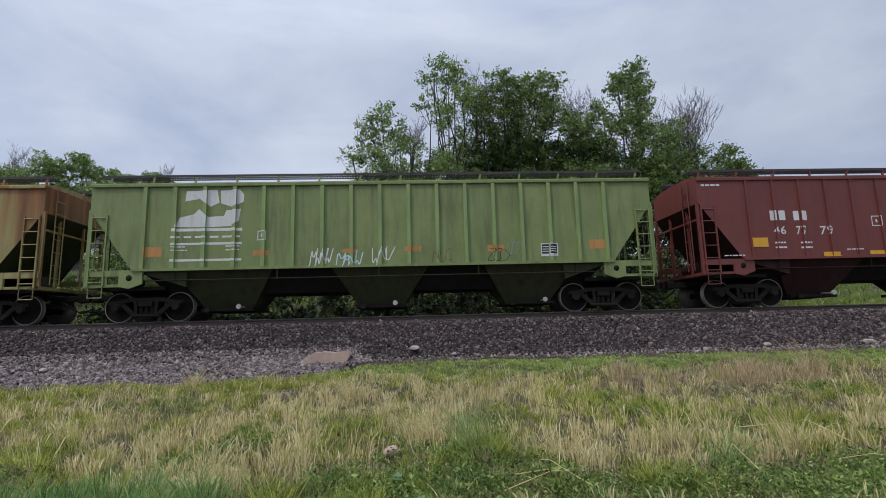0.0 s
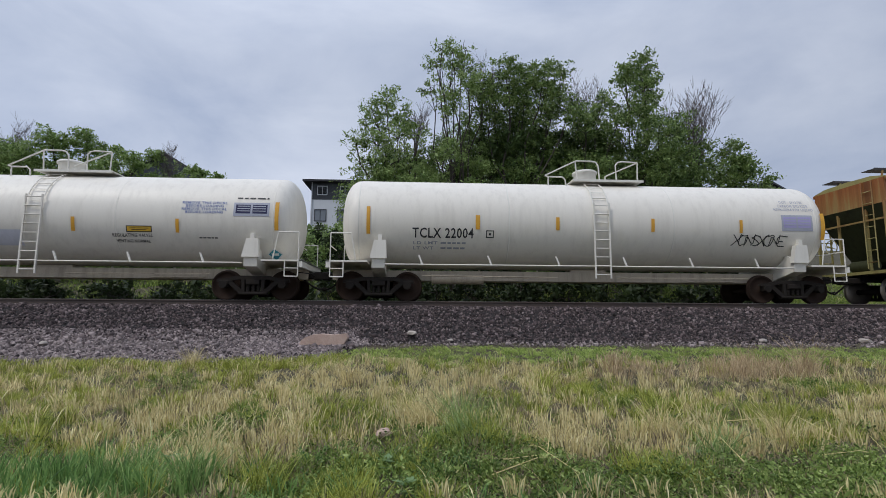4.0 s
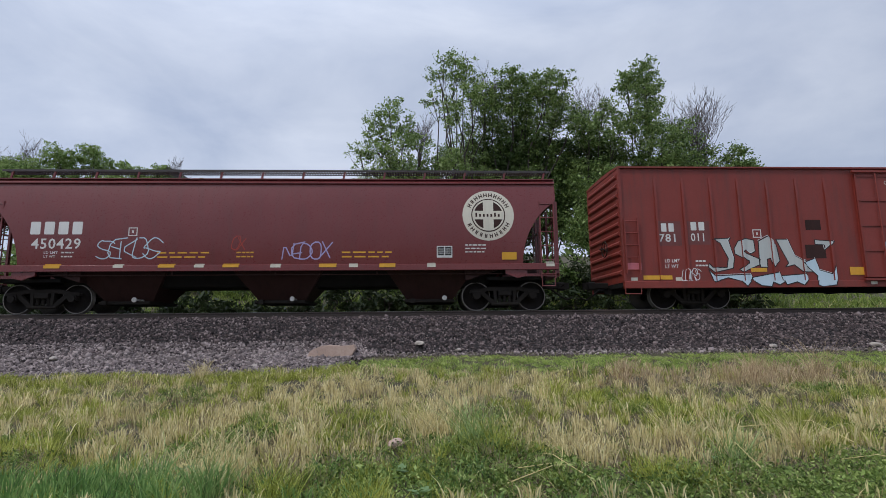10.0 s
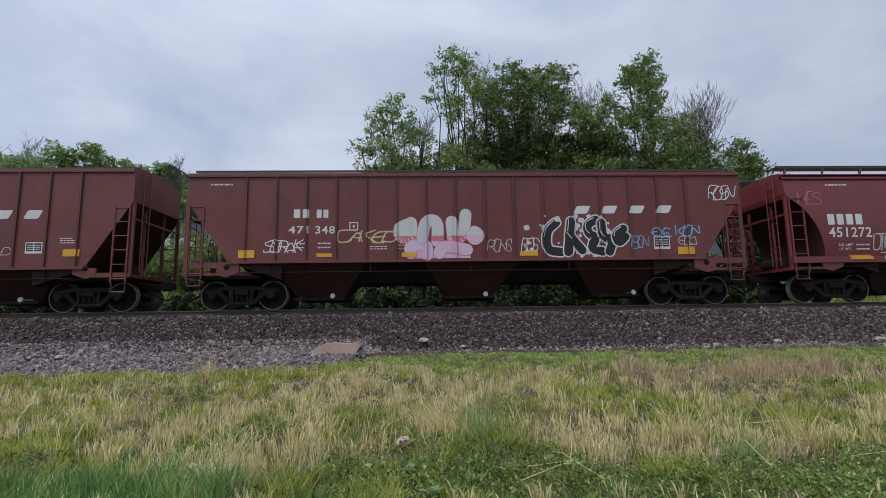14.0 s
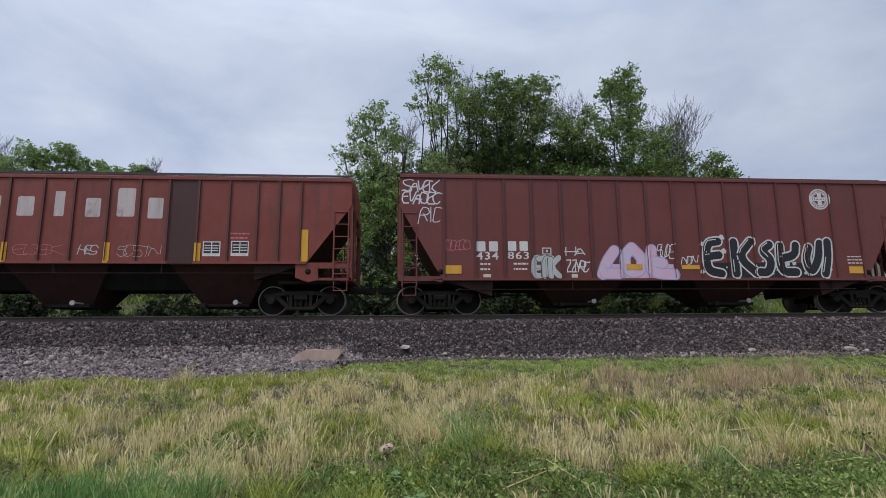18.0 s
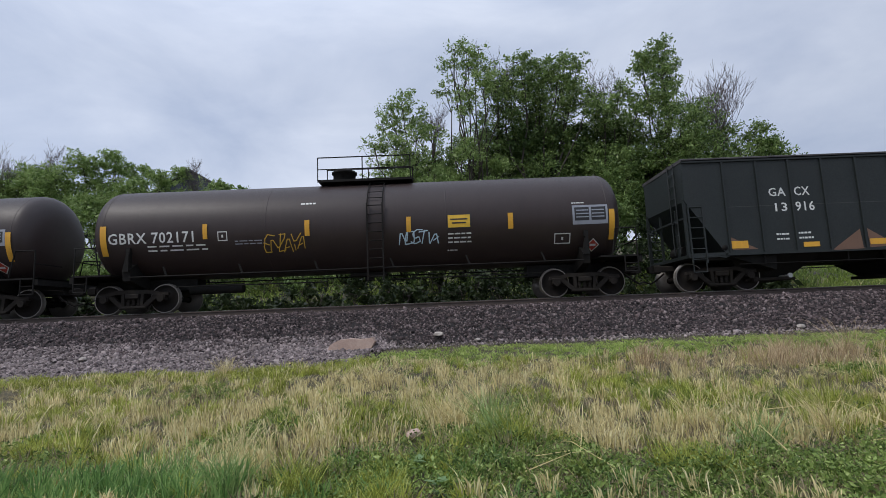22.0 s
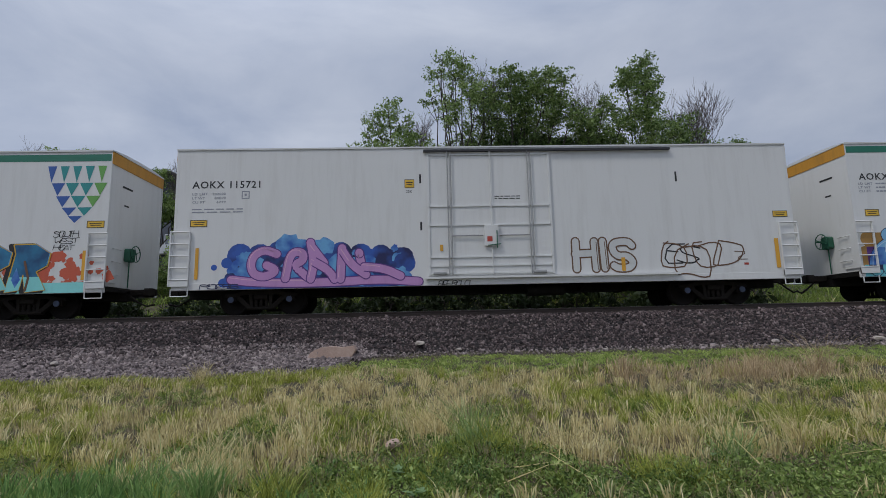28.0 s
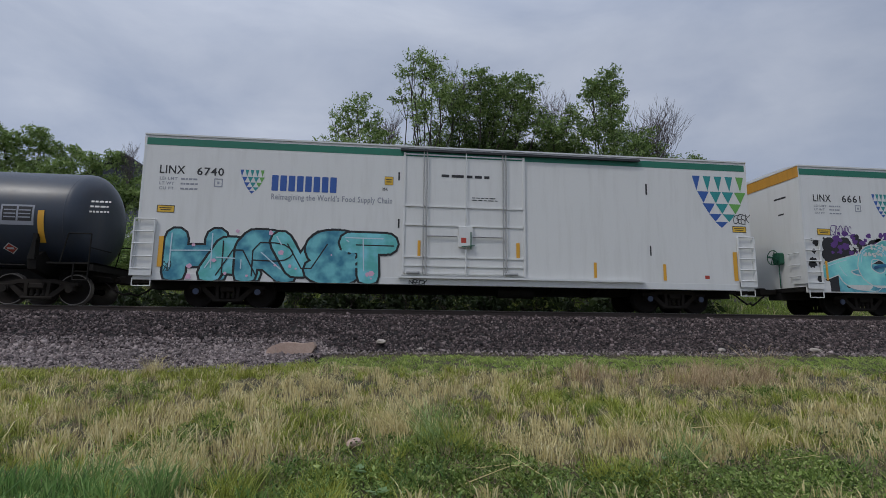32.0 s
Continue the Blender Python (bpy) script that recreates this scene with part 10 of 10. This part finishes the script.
for q in [(-2.19, 3.96, -2.13, 4.25), (-2.18, 2.46, -2.12, 2.73), (5.97, 3.92, 6.03, 4.24)]:
    patch(reef_b, *q, INK, "hinge_mark")
bars(reef_b, 0.16, 3.39, 0.96, 3.54, 2, INK)

# reef c
text(reef_c, 'LINX', -9.17, 3.87, -8.50, 4.12, INK)
text(reef_c, '6661', -8.08, 3.87, -7.36, 4.13, INK)
load_lines(reef_c, -9.16, 3.40, -8.15, 3.78, SP["grey"], ("LD LMT", "LT WT", "CU FT"))
outline(reef_c, -7.61, 3.55, -7.38, 3.79, SP["grey"])
shield(reef_c, -6.92, 3.38, -6.15, 4.21)
blocks(reef_c, -5.97, 3.56, -3.97, 3.98, 8, SHIELD_BLUE, 0.0, 0.22)
text(reef_c, "Reimagining the World's Food Supply Chain", -5.94, 3.20, -2.23, 3.42, SP["grey"])
for q in [(-2.60, 3.81, -2.32, 4.09), (-9.14, 2.70, -8.64, 2.92)]:
    patch(reef_c, *q, LEMON, "sign")
bars(reef_c, -1.03, 4.09, 0.45, 4.28, 1, INK)
bars(reef_c, 0.20, 3.37, 1.03, 3.52, 2, INK)
pen = functools.partial(drawn, -10.58, 5.54, 96)
fat(reef_c, "turquoise wild letter graffiti over black spray", [
    pen((160, 392, 215, 372, 300, 352, 378, 308), (216, 384, 240, 424, 330, 430)),
    pen((296, 372, 306, 330, 350, 322, 394, 344, 396, 400, 352, 424, 304, 400, 296, 372)),
    pen((424, 346, 440, 432), (446, 392, 486, 336, 520, 322), (450, 384, 520, 432)),
    pen((536, 376, 548, 330, 584, 322, 626, 346, 624, 404, 584, 426, 544, 404, 536, 376)),
    pen((640, 346, 716, 356, 746, 392, 730, 430, 648, 430), (664, 384, 728, 390))],
    0.47, [(0.16, SP["sea_fade"]), (0.78, SP["aqua_fade"]), (1, SP["sea_light"])], SP["off_white"], 0.03, 0.75, 2.4,
    [(blobs(-9.0, 0.78, -2.3, 2.62, 0.28, 12, 45), SP["black"]), (specks(-9.5, 0.78, -1.5, 2.70, 130, 0.12, 46), SP["black"]), (specks(-8.74, 2.10, -4.15, 2.78, 60, 0.10, 47), SP["plum"]), ([rect(-8.5, 0.78, -2.7, 1.75)], SP["sea_fade"]), ([[(-6.05, 2.46), (-5.75, 2.62), (-4.80, 2.30), (-4.70, 1.9), (-6.0, 1.95)], [(-4.72, 2.1), (-3.95, 2.50), (-3.05, 2.15), (-3.0, 1.85), (-4.6, 1.85)]], SP["off_white"]), ([[(-5.98, 2.42), (-5.74, 2.56), (-4.86, 2.27), (-4.76, 1.95), (-5.94, 1.98)], [(-4.64, 2.1), (-3.95, 2.44), (-3.12, 2.12), (-3.08, 1.9), (-4.5, 1.9)]], SP["sea_deep"])],
    [(specks(-8.0, 2.0, -6.6, 2.4, 50, 0.05, 48), SP["off_white"]), (ribbon([(-7.1, 1.62), (-6.75, 1.72), (-6.5, 1.55), (-6.7, 1.38)], 0.10) + ribbon([(-4.6, 1.6), (-4.3, 1.7), (-4.05, 1.5), (-4.3, 1.34)], 0.10), SP["sea_deep"])], SP["ice"])
painted(reef_c, "graffiti_shadow", [([[(-2.62, 1.85), (-2.25, 2.13), (-1.63, 1.59), (-1.30, 0.78), (-2.58, 0.78)]], SP["black"])])
tag(reef_c, 'EZKONDS', -8.66, 2.69, -7.88, 3.05, SP["plum"], 0.025)
tag(reef_c, 'XSHES', -3.25, 2.22, -2.14, 2.49, SP["black"], 0.04)
graffiti(reef_c, 'KS', -1.11, 1.69, -0.17, 2.20, [(1, SP["gold"])], SP["black"], 0.2, 0.03, 50, 0.06)
graffiti(reef_c, 'RE', 0.40, 1.73, 1.31, 2.25, [(1, SP["gold"])], SP["black"], 0.2, 0.03, 51, 0.06)
for q in [(-1.56, 1.63, -1.44, 2.16), (1.52, 1.67, 1.63, 2.16), (-8.96, 1.15, -8.88, 1.81)]:
    patch(reef_c, *q, YELLOW)
for q in [(-2.18, 3.92, -2.11, 4.24), (5.98, 3.86, 6.05, 4.20)]:
    patch(reef_c, *q, INK, "hinge_mark")
painted(reef_c, "graffiti_spray", [(specks(-0.92, 0.68, 2.28, 1.19, 70, 0.16, 52), SP["coral"]), (specks(-0.73, 0.68, 2.29, 1.33, 30, 0.12, 53), SP["rose"]), (specks(-1.28, 0.78, 0.39, 1.33, 26, 0.10, 54), SP["black"])])

# reef c
shape_a = [(2.24, 2.19), (3.09, 2.20), (3.04, 1.76), (3.44, 1.77), (3.46, 2.20), (4.19, 2.20), (4.08, 1.91), (3.99, 1.14), (4.15, 0.84), (3.39, 0.79), (3.50, 1.23), (3.46, 1.50), (3.03, 1.50), (2.97, 1.14), (3.12, 0.84), (2.50, 0.78), (2.66, 1.23), (2.63, 1.90), (2.27, 1.90)]
shape_b = [(4.24, 2.20), (5.70, 2.21), (5.77, 1.69), (5.45, 1.81), (4.99, 1.86), (4.92, 1.59), (5.34, 1.54), (5.23, 1.27), (4.87, 1.29), (4.85, 1.06), (5.40, 1.02), (5.63, 1.24), (5.60, 0.79), (4.11, 0.79), (4.40, 1.14), (4.50, 1.92)]
shape_c = [(5.75, 2.21), (6.50, 2.22), (6.94, 1.97), (6.88, 1.60), (6.57, 1.42), (6.86, 0.88), (6.30, 0.79), (6.15, 1.33), (6.08, 0.84), (5.66, 0.79), (5.82, 1.92)]
shape_d = [(6.96, 2.22), (7.62, 2.23), (8.06, 1.94), (7.99, 1.57), (7.68, 1.39), (7.97, 0.85), (7.40, 0.79), (7.30, 1.30), (7.22, 0.85), (6.81, 0.79), (7.03, 1.93)]
spray(reef_c, "teal slab letters with gold edges on red spray", SP["black"], 0.12, [(SP["black"], [[(x - 0.10, z - 0.03) for x, z in o] for o in (shape_a, shape_b, shape_c, shape_d)])], [(specks(2.16, 0.82, 8.91, 1.69, 110, 0.17, 55), SP["coral"]), (specks(1.99, 0.78, 9.76, 1.87, 60, 0.14, 56), SP["coral"]), ([rect(2.08, 0.71, 9.07, 1.06)], SP["aqua"])], [])
slabs = [shape_a, shape_b, shape_c, shape_d]
feet = [cut_poly(q, 1, 1.24)[0] for o in slabs for q in pieces_of(o)]
spray(reef_c, "teal slab letters with gold edges", SP["gold"], 0.035, [(SP["sea_deep"], slabs)], [([], SP["black"])] * 9, [([q for q in feet if q], SP["aqua"]), ([[(x - 0.13, 1.16), (x, 0.92), (x + 0.13, 1.16), (x, 1.52)] for x in (2.82, 3.72, 4.62, 5.98, 7.1)], SP["blue_fade"]), ([q for k in range(5) for q in ribbon([(3.2 + 1.05 * k, 0.84), (3.26 + 1.05 * k, 1.2), (3.12 + 1.05 * k, 1.7)], 0.07)], SP["brown"])], SP["sky"])
shield(reef_c, 7.73, 2.86, 9.61, 4.65)
tag(reef_c, 'SOUTH', 8.08, 2.43, 8.80, 2.62, SP["black"], 0.025)
tag(reef_c, 'WEST', 8.12, 2.23, 8.79, 2.41, SP["black"], 0.025)
tag(reef_c, 'HEAT', 8.11, 2.03, 8.69, 2.21, SP["black"], 0.025)
tag(reef_c, 'THE', 2.03, 2.44, 2.50, 2.67, SP["black"], 0.02)
tag(reef_c, 'HERB', 2.33, 2.26, 2.99, 2.44, SP["black"], 0.02)
patch(reef_c, 9.03, 2.70, 9.55, 2.92, LEMON, "sign")
patch(reef_c, 8.98, 1.12, 9.11, 2.01, YELLOW)

# reef d
text(reef_d, 'LINX', -9.19, 3.93, -8.47, 4.18, INK)
text(reef_d, '6740', -8.13, 3.91, -7.35, 4.16, INK)
load_lines(reef_d, -9.17, 3.40, -8.08, 3.85, SP["grey"], ("LD LMT", "LT WT", "CU FT"))
outline(reef_d, -7.62, 3.57, -7.37, 3.83, SP["grey"])
shield(reef_d, -6.88, 3.40, -6.13, 4.14)
blocks(reef_d, -5.94, 3.52, -4.00, 4.01, 8, SHIELD_BLUE, 0.0, 0.22)
text(reef_d, "Reimagining the World's Food Supply Chain", -5.93, 3.19, -2.28, 3.44, SP["grey"])
for q in [(-2.53, 3.84, -2.26, 4.11), (-9.17, 2.74, -8.68, 2.96), (9.04, 2.69, 9.53, 2.90)]:
    patch(reef_d, *q, LEMON, "sign")
bars(reef_d, -0.75, 4.08, 0.79, 4.33, 1, INK)
bars(reef_d, 0.23, 3.41, 1.05, 3.56, 2, INK)
graffiti(reef_d, 'HARVST', -8.92, 0.60, -2.03, 2.41, [(0, SP["sea_fade"]), (0, SP["sea_light"])], SP["black"], 0.34, 0.07, 60, 0.03, (), [(specks(-8.71, 0.82, -2.31, 2.27, 16, 0.08, 61), SP["pink"])], 0.10, 0.0, "teal rounded graffiti letters with a dark outline", SP["ice"])
for q in [(-9.03, 1.13, -8.90, 2.03), (-1.47, 1.60, -1.38, 2.11), (1.64, 1.64, 1.75, 2.11), (4.18, 1.07, 4.27, 1.56), (6.52, 1.03, 6.62, 1.56), (8.98, 1.07, 9.12, 2.02)]:
    patch(reef_d, *q, YELLOW)
shield(reef_d, 7.71, 2.82, 9.67, 4.59)
tag(reef_d, 'GEEK', 9.11, 2.98, 9.66, 3.31, SP["black"], 0.03)
patch(reef_d, 7.96, 1.11, 8.12, 1.22, SP["red"], "tag_mark")
tag(reef_d, 'NEEDY', -1.71, 0.75, -1.17, 0.90, SP["black"], 0.03)
tag(reef_d, 'SAD', -8.90, 1.00, -8.68, 1.30, SP["black"], 0.025)
for q in [(6.04, 3.86, 6.10, 4.23), (6.10, 1.83, 6.15, 2.16), (-2.11, 4.00, -2.06, 4.27), (-2.09, 2.48, -2.04, 2.77)]:
    patch(reef_d, *q, INK, "hinge_mark")

# tank f
plate(tank_f, 6.15, 2.25, 7.04, 2.84, SP["grey"], INK)
patch(tank_f, 7.15, 1.78, 7.32, 2.69, YELLOW)
diamond(tank_f, 6.09, 1.46, 6.50, 1.76, SP["red"], LETTER)
bars(tank_f, 8.52, 2.62, 9.06, 3.09, 3, LETTER)


# ---- the train rolls by, and its wheels turn ----
def ran(t):
    """Metres that the train has rolled since the middle of the clip."""
    u = (t - 16.0) / 16.0
    return 174.057 * u - 1.15 * u * u - 0.274 * u ** 3


def motions():
    for c, car in TRAIN:
        walk(car, [(t, pose(c + ran(t), TRACK, 0)) for t in range(0, 33)])
    middle = {car: c for c, car in TRAIN}
    steps = [k / FPS for k in range(0, 32 * FPS + 1)]
    for car, ws, x, off in WHEELSETS:
        near = [t for t in steps if -17.5 < middle[car] + off + ran(t) < 20.0]
        near = near or [0.0, 32.0]
        rows = [(t, pose(x, 0, WHEEL_R, 0, math.degrees((ran(t) - ran(near[0])) / WHEEL_R), 0)) for t in near]
        if near[0] > 0:
            rows.insert(0, (0.0, rows[0][1]))
        if near[-1] < 32:
            rows.append((32.0, rows[-1][1]))
        walk(ws, rows)


motions()
